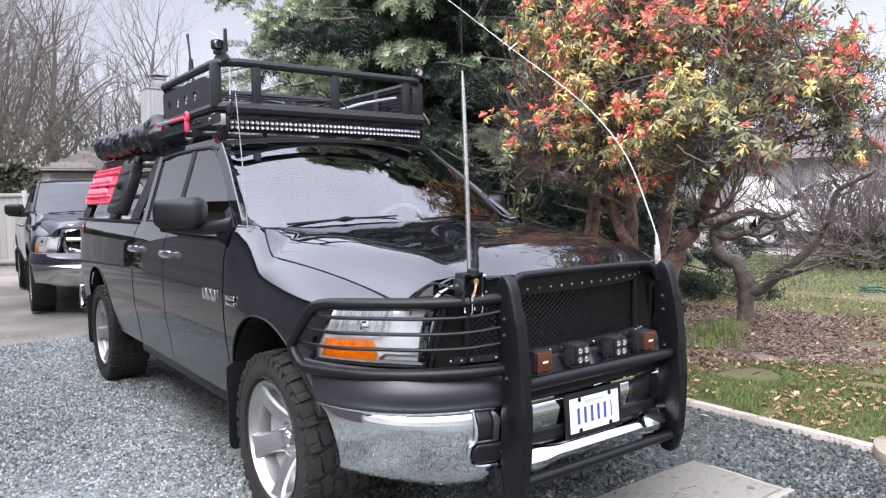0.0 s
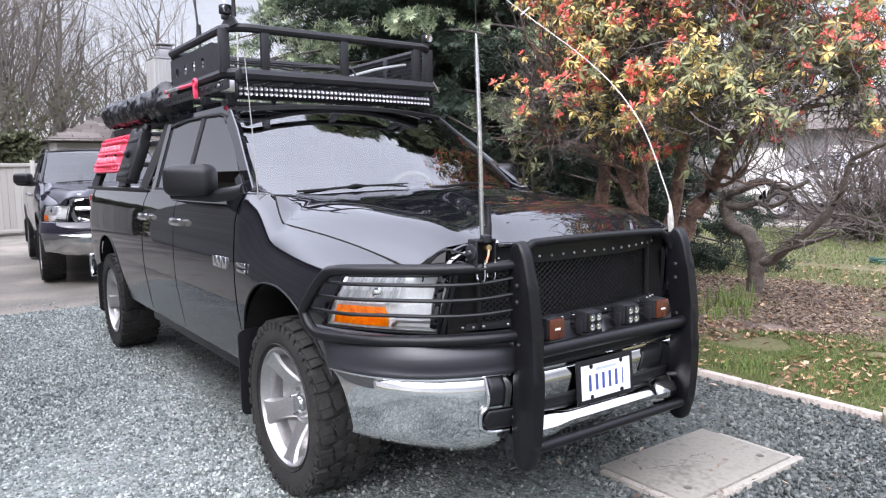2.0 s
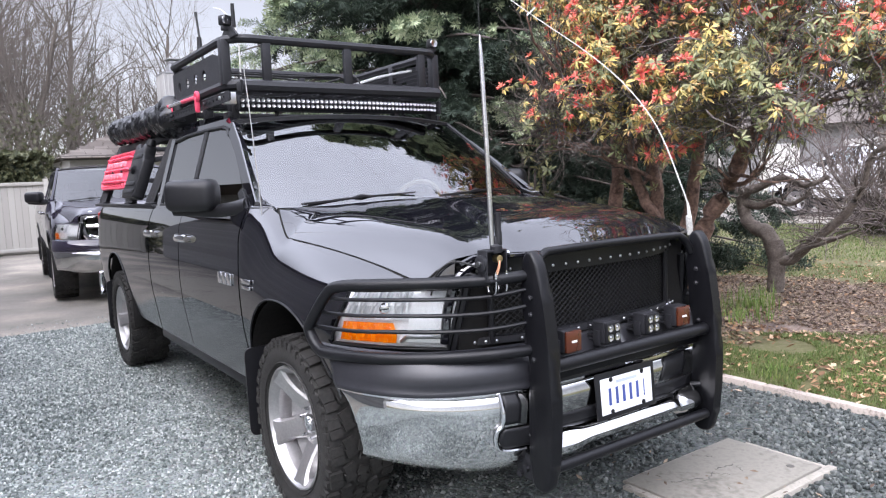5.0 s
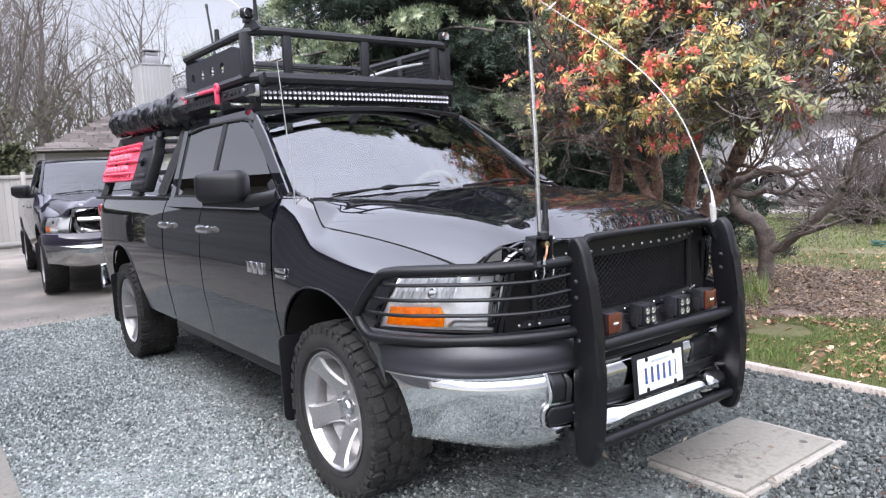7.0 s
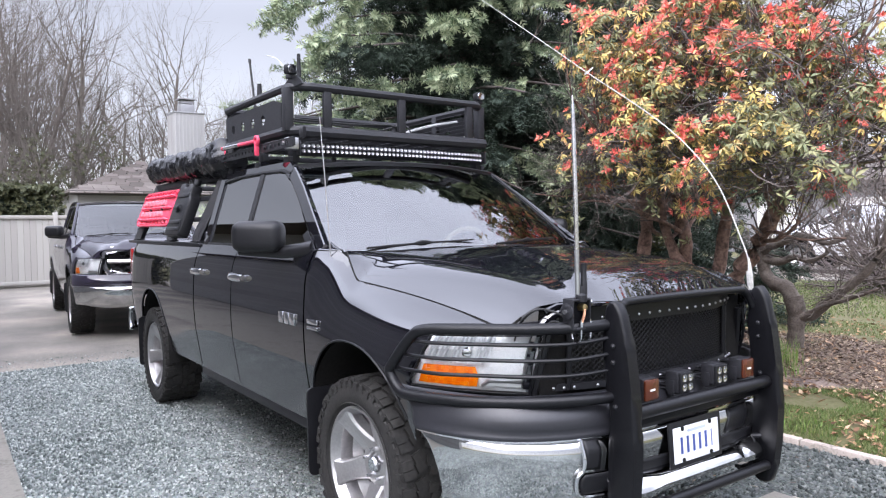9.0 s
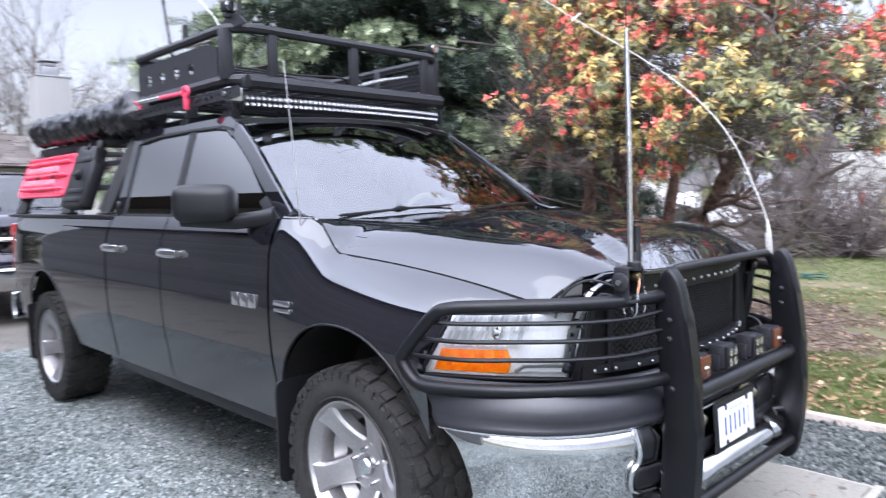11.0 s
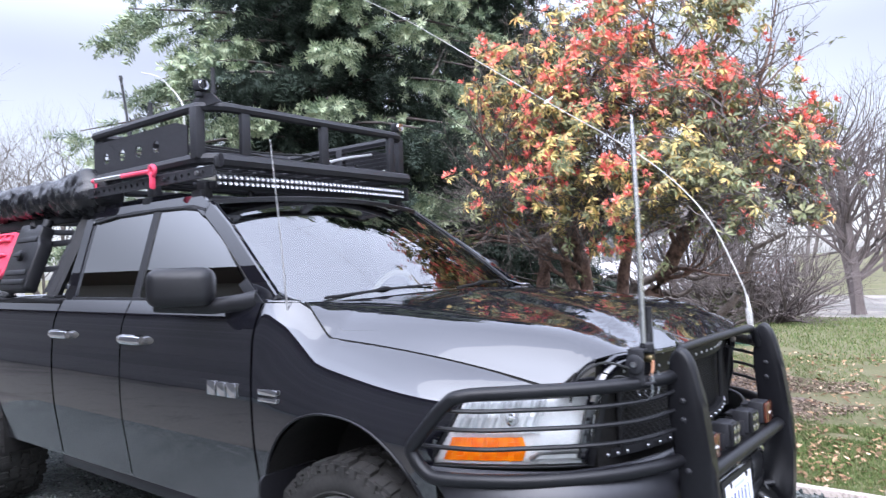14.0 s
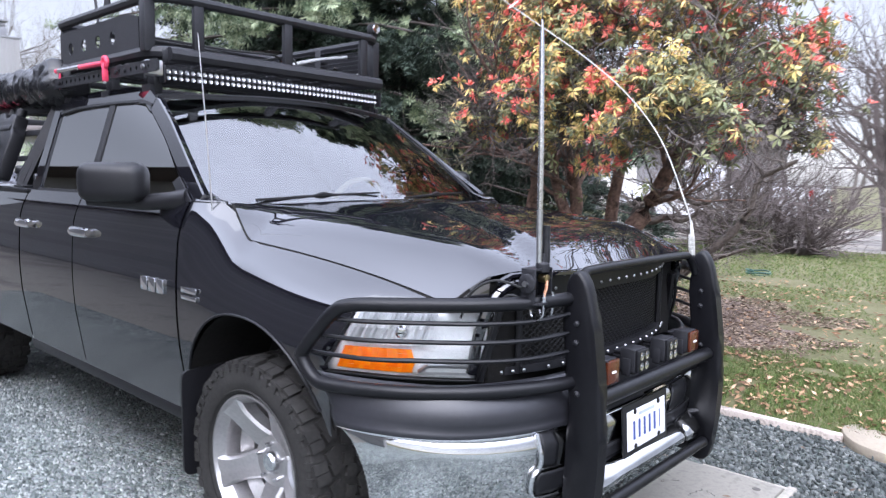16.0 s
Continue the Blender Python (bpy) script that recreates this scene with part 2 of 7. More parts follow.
def tube(bm, pts, r, n=10, caps=True, closed=False, flat=1.0):
    """A round bar along pts; r: one radius, or one for each point."""
    pts = [Vector(p) for p in pts]
    rs = r if isinstance(r, (list, tuple)) else [r] * len(pts)
    rings, up = [], None
    for i, p in enumerate(pts):
        a = pts[(i - 1) % len(pts)] if (i or closed) else p
        b = pts[(i + 1) % len(pts)] if (i < len(pts) - 1 or closed) else p
        d = (b - a)
        if up is None:
            up = Vector((0, 0, 1)) if abs(d.normalized().z) < 0.9 else Vector((1, 0, 0))
        u, w = ring_frame(d, up)
        up = u
        rings.append([bm.verts.new(p + (u * math.cos(2 * math.pi * k / n) * flat + w * math.sin(2 * math.pi * k / n)) * rs[i]) for k in range(n)])
    m = len(rings)
    for i in range(m if closed else m - 1):
        A, B = rings[i], rings[(i + 1) % m]
        for k in range(n):
            bm.faces.new((A[k], A[(k + 1) % n], B[(k + 1) % n], B[k]))
    if caps and not closed:
        bm.faces.new(rings[0][::-1])
        bm.faces.new(rings[-1])
    return bm


def curve_pts(ctrl, n=8, closed=False):
    """A Catmull-Rom line through a few control points."""
    c = [Vector(p) for p in ctrl]
    out = []
    m = len(c)
    for i in range(m if closed else m - 1):
        p0, p1 = (c[i - 1] if (i or closed) else c[0]), c[i]
        p2, p3 = c[(i + 1) % m], (c[(i + 2) % m] if (i + 2 < m or closed) else c[-1])
        for k in range(n):
            t = k / n
            out.append(0.5 * ((2 * p1) + (p2 - p0) * t + (2 * p0 - 5 * p1 + 4 * p2 - p3) * t * t + (3 * p1 - p0 - 3 * p2 + p3) * t ** 3))
    if not closed:
        out.append(c[-1])
    return out


def lathe(bm, prof, n=32, axis="y", at=(0, 0, 0)):
    """Turns (radius, along) pairs round an axis through at."""
    rings = []
    for r, h in prof:
        ring = []
        for k in range(n):
            a = 2 * math.pi * k / n
            c, s = r * math.cos(a), r * math.sin(a)
            p = {"y": (c, h, s), "z": (c, s, h), "x": (h, c, s)}[axis]
            ring.append(bm.verts.new(Vector(p) + Vector(at)))
        rings.append(ring)
    for A, B in zip(rings, rings[1:]):
        for k in range(n):
            bm.faces.new((A[k], A[(k + 1) % n], B[(k + 1) % n], B[k]))
    return rings


def plate(bm, outline, thick, m=Matrix(), bevel=0.0, holes=()):
    """A flat plate: outline in (u, v), with round holes (u, v, r), thick along w; m places it."""
    loops = [[bm.verts.new((u, v, 0)) for u, v in outline]]
    for u, v, r in holes:
        loops.append([bm.verts.new((u + r * math.cos(k * math.pi / 8), v + r * math.sin(k * math.pi / 8), 0)) for k in range(16)])
    edges = [bm.edges.new((L[i], L[(i + 1) % len(L)])) for L in loops for i in range(len(L))]
    if holes:
        faces = [g for g in bmesh.ops.triangle_fill(bm, use_beauty=True, edges=edges)["geom"] if isinstance(g, bmesh.types.BMFace)]
    else:
        faces = [bm.faces.new(loops[0])]
    ex = bmesh.ops.extrude_face_region(bm, geom=faces)["geom"]
    top = [g for g in ex if isinstance(g, bmesh.types.BMVert)]
    for v in top:
        v.co.z += thick
    allv = [v for L in loops for v in L] + top
    if bevel and not holes:
        rim = [e for e in bm.edges if e.verts[0] in allv and e.verts[1] in allv and len(e.link_faces) == 2 and abs(e.verts[0].co.z - e.verts[1].co.z) < 1e-6]
        before = set(bm.verts)
        bmesh.ops.bevel(bm, geom=rim, offset=bevel, segments=2, affect="EDGES", profile=0.5)
        allv = [v for v in bm.verts if v not in before or v in allv]
        allv = [v for v in allv if v.is_valid]
    for v in set(allv):
        v.co = m @ v.co
    return bm


def smooth01(a, b, x):
    t = min(1, max(0, (x - a) / (b - a)))
    return t * t * (3 - 2 * t)


XZ = Matrix(((1, 0, 0, 0), (0, 0, 1, 0), (0, 1, 0, 0), (0, 0, 0, 1)))


# ---- pickup trucks ----
R_TYRE, ARCH = 0.41, 0.445
BELT, CREASE, SILL = 1.375, 0.785, 0.50


def half_width(x):
    if x > 0:
        return 0.99 * math.sqrt(max(0.0, 1 - (x / 1.12) ** 2.6))
    if x < -4.2:
        return 0.99 - 0.10 * ((-4.2 - x) / 0.42) ** 2
    return 0.99


def shoulder(x):
    return 1.19 - 0.10 * smooth01(-0.6, 0.6, x)


def wing_turn(x):
    """Height at which the wing's flank starts to turn inwards."""
    return 0.946 - 0.081 * (x + 0.14)


def seam_line(x):
    """Height and half width of the bonnet's edge; it climbs to the pillar at its rear end."""
    z, y = 1.227 - 0.095 * x - 0.09 * max(0, x) ** 2, 0.885 - 0.140 * smooth01(-0.35, 0.95, x)
    k = min(1, max(0, (-0.125 - x) / 0.175))
    return z + (1.374 - z) * k, y + (0.838 - y) * k


def hood_gap(x):
    """Height and half width of the seam between bonnet and wing, cut short by the rounded nose."""
    z, y = seam_line(x)
    w = half_width(x) - 0.012
    return (z, y) if w >= y else (hood_z(x, w), w)


def lamp_line(x):
    """Upper outer edge of the head lamp."""
    return 0.885 + min(1, (x - 0.425) / 0.12) * 0.190 + max(0, x - 0.545) * 0.034


def hood_rear(y):
    return cowl_x(y) + 0.030 + 0.075 * (abs(y) / 0.84) ** 4


def side(x, z):
    """Half width of the flank at x and height z, below the belt line."""
    w, zs = half_width(x), shoulder(x)
    w += 0.010 * math.sin(math.pi * min(1, max(0, (z - CREASE) / (zs - CREASE))))
    if z < CREASE:
        w -= 0.16 * (CREASE - z)
    if z > zs:
        w -= 0.060 * ((z - zs) / (BELT - zs)) ** 1.8
    return w


def arch_z(x, xc, base=SILL):
    d = abs(x - xc) / ARCH
    return base if d >= 1 else max(base, 0.48 + 0.50 * (1 - d ** 2.3) ** 0.5)


def arch_cols(x0, x1, xc, n=18):
    """Columns that crowd together at the two ends of the wheel arch."""
    a, b = max(x0, xc - ARCH), min(x1, xc + ARCH)
    ta, tb = math.acos((xc - a) / ARCH), math.acos((xc - b) / ARCH)
    xs = [xc - ARCH * math.cos(ta + (tb - ta) * i / n) for i in range(n + 1)]
    if x0 < a:
        xs = steps(x0, a - 1e-4, 8) + xs
    if x1 > b:
        xs = xs + steps(b + 1e-4, x1, 6)
    return xs


def flank(name, xs, bottom, top, s, material, parent, n=22, label=""):
    vs = [i / n for i in range(n + 1)]
    return sheet(name, lambda x, v: (x, s * side(x, bottom(x) + (top(x) - bottom(x)) * v), bottom(x) + (top(x) - bottom(x)) * v), xs, vs, material, parent, 0.012, label, rim=False)


def cabin_y(z):
    return 0.918 - 0.33 * (z - BELT)


def cab_strip(name, line, width, s, material, parent, thick=0.03, proud=0.0):
    """A pillar or rail along (x, z) points on the cabin's slanted flank."""
    pts = [Vector((x, s * (cabin_y(z) + proud), z)) for x, z in line]
    bm = bmesh.new()
    n = Vector((0, s, 0.33)).normalized()
    rows = []
    for i, p in enumerate(pts):
        d = (pts[min(i + 1, len(pts) - 1)] - pts[max(i - 1, 0)]).normalized()
        w = d.cross(n).normalized()
        rows.append([bm.verts.new(p + w * a * width / 2 + n * b) for a, b in ((-1, -thick), (-1, -0.004), (-0.8, 0.0), (0.8, 0.0), (1, -0.004), (1, -thick))])
    for A, B in zip(rows, rows[1:]):
        for k in range(6):
            bm.faces.new((A[k], A[(k + 1) % 6], B[(k + 1) % 6], B[k]))
    bm.faces.new(rows[0])
    bm.faces.new(rows[-1])
    return part(name, bm, material, parent, "", 18)


def pane(name, outline, s, material, parent, inset=0.012):
    """A side window: a gently bowed pane on the cabin's flank."""
    bm = bmesh.new()
    a = [bm.verts.new((x, s * (cabin_y(z) - inset), z)) for x, z in outline]
    b = [bm.verts.new((x, s * (cabin_y(z) - inset - 0.004), z)) for x, z in outline]
    bm.faces.new(a)
    bm.faces.new(b[::-1])
    for i in range(len(a)):
        j = (i + 1) % len(a)
        bm.faces.new((a[i], b[i], b[j], a[j]))
    ob = part(name, bm, material, parent, smooth=0)
    ob.visible_shadow = False
    return ob


def round_poly(pts, r=0.04, n=4):
    """Rounds the corners of an outline."""
    out = []
    P = [Vector((*p, 0)) for p in pts]
    for i, p in enumerate(P):
        a, b = P[i - 1] - p, P[(i + 1) % len(P)] - p
        k = min(r, a.length * 0.45, b.length * 0.45)
        p0, p2 = p + a.normalized() * k, p + b.normalized() * k
        for t in range(n + 1):
            t /= n
            q = p0 * (1 - t) ** 2 + p * 2 * t * (1 - t) + p2 * t * t
            out.append((q.x, q.y))
    return out


def hood_z(x, y):
    zg, yg = seam_line(x)
    u = min(1.05, max(0, (x + 0.36) / 1.30))
    yc = min(0.60 - 0.06 * u, yg * 0.72)
    crease = 1.372 - 0.045 * u - 0.108 * u ** 2.3
    a = abs(y)
    if a < yc:
        z = crease + 0.022 * (1 - (a / yc) ** 2)
    else:
        t = (a - yc) / max(yg - yc, 0.01)
        z = crease - (crease - zg) * min(1, t) ** 2.5
    edge = 0.06 + 0.37 * max(0, x) / 0.9
    z += 0.032 * smooth01(edge + 0.07, edge - 0.015, a) * smooth01(-0.12, 0.30, x) * smooth01(1.0, 0.80, x)
    front = max(0.0, x - 0.74) / 0.26
    return z + (0.016 * smooth01(0.30, 0.80, x) - 0.046 * front * front) * smooth01(yg, yc, a)


def hood_front(y):
    return 1.000 - 0.100 * (abs(y) / 0.70) ** 3


def cowl_x(y):
    return -0.20 - 0.19 * (abs(y) / 0.775) ** 2


def bumper_x(y, rear=0.455, front=1.088):
    return rear + (front - rear) * max(0.0, 1 - (min(abs(y), 0.985) / 0.99) ** 3.4) ** 0.45


def make_wheel(parent, x, y, s, tyre_mat=RUBBER):
    """A wheel whose outer face looks along s * y: a five-spoke alloy rim in a mud-terrain tyre."""
    key = "wheel"
    if key not in STORE:
        bm = bmesh.new()
        lathe(bm, [(0.038, -0.020), (0.037, -0.060), (0.030, -0.068), (0.0001, -0.070)], 20)
        for k in range(5):
            a = 2 * math.pi * (k + 0.5) / 5
            lathe(bm, [(0.0001, -0.074), (0.007, -0.072), (0.010, -0.030)], 8, at=(0.070 * math.cos(a), 0, 0.070 * math.sin(a)))
        hub = bm
        # rim: barrel and lip, sloping pocket floor, dished hub, five chamfered spokes
        bm = bmesh.new()
        lathe(bm, [(0.262, 0.13), (0.235, 0.10), (0.225, -0.02), (0.238, -0.10), (0.258, -0.126), (0.266, -0.140), (0.274, -0.139), (0.277, -0.125)], 60)
        lathe(bm, [(0.186, 0.040), (0.186, -0.004), (0.192, -0.010), (0.234, -0.046), (0.243, -0.100)], 60)
        lathe(bm, [(0.112, 0.030), (0.110, -0.034), (0.102, -0.046), (0.090, -0.050), (0.052, -0.048), (0.044, -0.040), (0.0001, -0.040)], 40)
        for k in range(5):
            a = 2 * math.pi * k / 5
            ca, sa = math.cos(a), math.sin(a)
            rows = []
            for r, top, hw in ((0.085, -0.046, 0.060), (0.105, -0.058, 0.056), (0.135, -0.076, 0.050), (0.170, -0.094, 0.048), (0.205, -0.110, 0.050), (0.235, -0.122, 0.060), (0.256, -0.130, 0.074)):
                ring = []
                for t, dy in ((-1.0, 0.060), (-1.0, 0.012), (-0.80, 0.0), (-0.25, 0.002), (0.0, 0.005), (0.25, 0.002), (0.80, 0.0), (1.0, 0.012), (1.0, 0.060)):
                    ring.append(bm.verts.new((r * ca - hw * t * sa, top + dy, r * sa + hw * t * ca)))
                rows.append(ring)
            for A, B in zip(rows, rows[1:]):
                for q in range(8):
                    bm.faces.new((A[q], A[q + 1], B[q + 1], B[q]))
            bm.faces.new(rows[0])
            bm.faces.new(rows[-1])
        rim = bm
        bm = bmesh.new()
        lathe(bm, [(0.0001, 0.010), (0.17, 0.010), (0.17, 0.03), (0.0001, 0.03)], 32)
        lathe(bm, [(0.226, -0.015), (0.226, 0.12), (0.0001, 0.125)], 32)
        brake = bm
        # tyre: carcass and tread blocks
        bm = bmesh.new()
        T = R_TYRE
        lathe(bm, [(0.268, -0.118), (0.278, -0.134), (0.300, -0.146), (0.330, -0.152), (0.362, -0.149), (0.384, -0.140), (0.392, -0.12), (0.396, -0.06), (0.397, 0),
                   (0.396, 0.06), (0.392, 0.12), (0.384, 0.14), (0.362, 0.149), (0.33, 0.152), (0.30, 0.146), (0.278, 0.134), (0.268, 0.118)], 72)
        for rr in (0.292, 0.372):
            lathe(bm, [(rr - 0.003, -0.144 - (0.006 if rr < 0.35 else 0.0)), (rr, -0.151), (rr + 0.003, -0.145)], 72)
        tyre, bm = bm, bmesh.new()
        for k in range(46):
            a0 = 2 * math.pi * k / 46
            for row, (yy, w, l, sk) in enumerate(((-0.118, 0.052, 0.037, 0.12), (-0.060, 0.048, 0.040, 0.35), (0.0, 0.040, 0.042, -0.3), (0.060, 0.048, 0.040, 0.35), (0.118, 0.052, 0.037, -0.12))):
                a = a0 + (0.5 if row % 2 else 0) * 2 * math.pi / 46 + (0.03 if k % 2 else -0.01)
                c = Matrix.Rotation(-a, 4, "Y") @ Matrix.Translation((T - 0.010, yy + (0.004 if k % 2 else -0.003), 0)) @ Matrix.Rotation(sk, 4, "X") @ Matrix.Diagonal((0.022, w, l, 1))
                r = bmesh.ops.create_cube(bm, size=1.0, matrix=c)
                for v in r["verts"]:
                    q = math.hypot(v.co.x, v.co.z)
                    if q > T:
                        v.co.x *= T / q
                        v.co.z *= T / q
                    if abs(v.co.y) > 0.125 and q > 0.40:
                        v.co.x *= 0.985
                        v.co.z *= 0.985
            if k % 1 == 0:
                a = a0 + 0.02
                c = Matrix.Rotation(-a, 4, "Y") @ Matrix.Translation((0.373 if k % 2 else 0.378, -0.146, 0)) @ Matrix.Diagonal((0.034, 0.014, 0.026, 1))
                bmesh.ops.create_cube(bm, size=1.0, matrix=c)
        tread = bm
        STORE[key] = []
        for nm, b, mm, sm in (("wheel", hub, CHROME, 30), ("rim", rim, ALLOY, 28), ("tyre", tyre, tyre_mat, 30), ("tread", tread, tyre_mat, 30), ("brake", brake, DARK, 30)):
            me = bpy.data.meshes.new(nm)
            bmesh.ops.recalc_face_normals(b, faces=b.faces)
            b.to_mesh(me)
            b.free()
            me.materials.append(mm)
            me.polygons.foreach_set("use_smooth", [True] * len(me.polygons))
            me.set_sharp_from_angle(angle=radians(sm))
            STORE[key].append(me)
    hub, rim, tyre, tread, brake = STORE[key]
    w = new("wheel", hub)
    w.parent = parent
    turn = 0.21 + 1.7 * x + (0.9 if s > 0 else 0)
    w.matrix_basis = Matrix.Translation((x, y, R_TYRE)) @ Matrix.Rotation(0 if s < 0 else math.pi, 4, "Z") @ Matrix.Rotation(turn, 4, "Y")
    for nm, me in (("rim", rim), ("tyre", tyre), ("tread", tread), ("brake_drum", brake)):
        o = new(nm, me)
        o.parent = w
        if nm == "tread":
            tagged(o, kind="stuff")
    return w


STORE = {}


def mesh_grille(parent, x_of, y0, y1, z0, z1, material, pitch=0.021, name="grille_mesh"):
    """Woven wire mesh between two half widths, bowed with x_of(y)."""
    bm = bmesh.new()
    rows, cols = int((z1 - z0) / pitch * 1.25), int((y1 - y0) / pitch * 2)
    for r in range(rows + 1):
        z = z0 + (z1 - z0) * r / rows
        pts = []
        for k in range(cols + 1):
            y = y0 + (y1 - y0) * k / cols
            up = ((k + 2 * (r % 2)) % 4 in (1, 2)) * 2 - 1
            pts.append((x_of(y) + 0.003 * up, y, z + up * pitch * 0.30))
        tube(bm, pts, pitch * 0.15, 4, False)
    return part(name, bm, material, parent, smooth=60)


def studs(name, pts, r, material, parent, axis="x"):
    """Domed bolt heads, each an object of its own on one mesh."""
    key = (name, r, axis)
    if key not in STORE:
        bm = bmesh.new()
        lathe(bm, [(r, 0.0), (r * 0.8, r * 0.55), (0.0002, r * 0.75)], 8, axis)
        me = bpy.data.meshes.new(name)
        bmesh.ops.recalc_face_normals(bm, faces=bm.faces)
        bm.to_mesh(me)
        bm.free()
        me.materials.append(material)
        me.polygons.foreach_set("use_smooth", [True] * len(me.polygons))
        STORE[key] = me
    for p in pts:
        o = new(name, STORE[key])
        o.parent = parent
        o.location = p


def pickup(at, paint, label, front="mesh", name="pickup_truck"):
    root = thing(name, label, "pickup truck", at)
    for s in (-1, 1):
        sd = "right" if s < 0 else "left"
        # wing, doors and bed side
        def wing(x, v):
            zg, yg = hood_gap(x)
            z0 = wing_turn(x)
            lo = arch_z(x, 0.0, 0.52 if x < 0 else 0.56)
            if x > 0.43:
                lo = max(lo, lamp_line(x))
            za = max(lo + 0.001, z0 + 0.06)
            z = lo + (za - lo) * v * 2.5 if v < 0.4 else za + (zg - za) * (v - 0.4) / 0.6
            if z <= z0:
                return (x, s * side(x, z), z)
            w = side(x, z0)
            h, d = zg - z0, w - min(yg + 0.002, w - 0.002)
            p = ((0, 0), (0.02 * d, 0.42 * h), (0.34 * d, 0.80 * h), (d, h))
            a, b = 0.0, 1.0
            for _ in range(24):
                t = (a + b) / 2
                c = ((1 - t) ** 3, 3 * t * (1 - t) ** 2, 3 * t * t * (1 - t), t ** 3)
                a, b = (t, b) if z0 + sum(k * q[1] for k, q in zip(c, p)) < z else (a, t)
            k2 = smooth01(-0.24, -0.44, x)
            return (x, s * ((1 - k2) * (w - sum(k * q[0] for k, q in zip(c, p))) + k2 * side(x, z)), z)
        sheet("front_wing", wing, arch_cols(-0.455, 0.43, 0.0) + steps(0.445, 0.885, 22), steps(0, 1, 36), paint, root, 0.005, smooth=50, rim=False)
        # painted corner between wing, pillar and windscreen
        def corner(u, v):
            a = Vector(wing(-0.30 - 0.155 * u, 1.0))
            b = Vector((-0.34 - 0.13 * u, s * 0.835, 1.366 + 0.045 * u))
            return a.lerp(b, v) + Vector((0, 0, 0.008 * math.sin(math.pi * v)))
        sheet("cowl_corner", corner, steps(0, 1, 6), steps(0, 1, 5), paint, root, 0.004, smooth=60)
        bm = bmesh.new()
        line = [Vector((x, s * (hood_gap(x)[1] - 0.001), hood_gap(x)[0] - 0.0045)) for x in steps(-0.30, 0.84, 76)]
        for _ in range(2):
            line = [line[0]] + [(a + b + c) / 3 for a, b, c in zip(line, line[1:], line[2:])] + [line[-1]]
        tube(bm, line, 0.0064, 6)
        part("bonnet_seam", bm, DARK, root)
        fd = flank("front_door", steps(-1.535, -0.470, 24), lambda x: SILL, lambda x: BELT + 0.004, s, paint, root)
        rd = flank("rear_door", steps(-2.315, -1.547, 18), lambda x: SILL, lambda x: BELT + 0.004, s, paint, root)
        flank("bed_side", arch_cols(-4.62, -2.335, -3.57), lambda x: arch_z(x, -3.57, 0.50 + 0.10 * smooth01(-4.0, -4.5, x)), lambda x: BELT - 0.004, s, paint, root)
        bm = bmesh.new()
        box(bm, (-3.48, s * 0.905, BELT - 0.002), (2.27, 0.085, 0.026), 0.008)
        part("bed_rail_cap", bm, PLASTIC, root)
        # sill, arch lips, liners
        bm = bmesh.new()
        box(bm, (-1.40, s * 0.885, 0.475), (1.90, 0.12, 0.07), 0.02)
        part("sill", bm, PLASTIC, root)
        for xc, lo in ((0.0, -1.0), (-3.57, -1.0)):
            bm = bmesh.new()
            pts = []
            for k in range(25):
                a = math.pi * (0.02 + (0.96 if xc < -1 else 0.84) * k / 24)
                x = xc - (ARCH - 0.001) * math.cos(a)
                z = arch_z(x, xc, 0.50)
                pts.append((x, s * (side(x, max(z, 0.55)) + 0.002), z))
            tube(bm, pts, 0.005, 6, True)
            part("arch_lip", bm, PLASTIC, root)
            bm = bmesh.new()
            rings = []
            for yy in (0.975, 0.60):
                rings.append([bm.verts.new((xc - (ARCH + 0.012) * math.cos(math.pi * k / 20), s * yy, 0.40 + 0.58 * math.sin(math.pi * k / 20) ** 0.8)) for k in range(17 if xc > -1 else 21)])
            for k in range(len(rings[0]) - 1):
                bm.faces.new((rings[0][k], rings[0][k + 1], rings[1][k + 1], rings[1][k]))
            bm.faces.new(rings[1])
            part("wheel_well", bm, DARK, root)
            make_wheel(root, xc + (0.03 if xc > -1 else 0.0), s * 0.835, s)
            # mud flap behind each wheel
            bm = bmesh.new()
            m = Matrix.Translation((xc - 0.405, s * 0.865, 0.0)) @ Matrix(((0, 0, 1, 0), (1, 0, 0, 0), (0, 1, 0, 0), (0, 0, 0, 1)))
            plate(bm, round_poly([(-0.15, 0.26), (0.15, 0.26), (0.155, 0.70), (-0.155, 0.70)], 0.04), 0.012, m)
            part("mud_flap", bm, PLASTIC, root)
        # cabin flank: pillars, rails, panes
        cab_strip("a_pillar", [(-0.425, 1.378), (-0.655, 1.535), (-0.885, 1.695), (-1.095, 1.822)], 0.082 if s < 0 else 0.045, s, paint, root, 0.03)
        cab_strip("roof_rail", [(-1.085, 1.808), (-1.17, 1.852), (-1.40, 1.880), (-1.80, 1.886), (-2.15, 1.878), (-2.31, 1.862)], 0.085, s, paint, root, 0.06)
        cab_strip("drip_trim", [(-1.10, 1.812), (-1.22, 1.838), (-1.55, 1.846), (-2.0, 1.842), (-2.24, 1.822)], 0.016, s, PLASTIC, root, 0.02, 0.004)
        cab_strip("b_pillar", [(-1.545, 1.37), (-1.575, 1.86)], 0.068, s, PLASTIC, root, 0.05, -0.004)
        cab_strip("c_pillar", [(-2.275, 1.36), (-2.30, 1.60), (-2.32, 1.875)], 0.115, s, paint, root, 0.06)
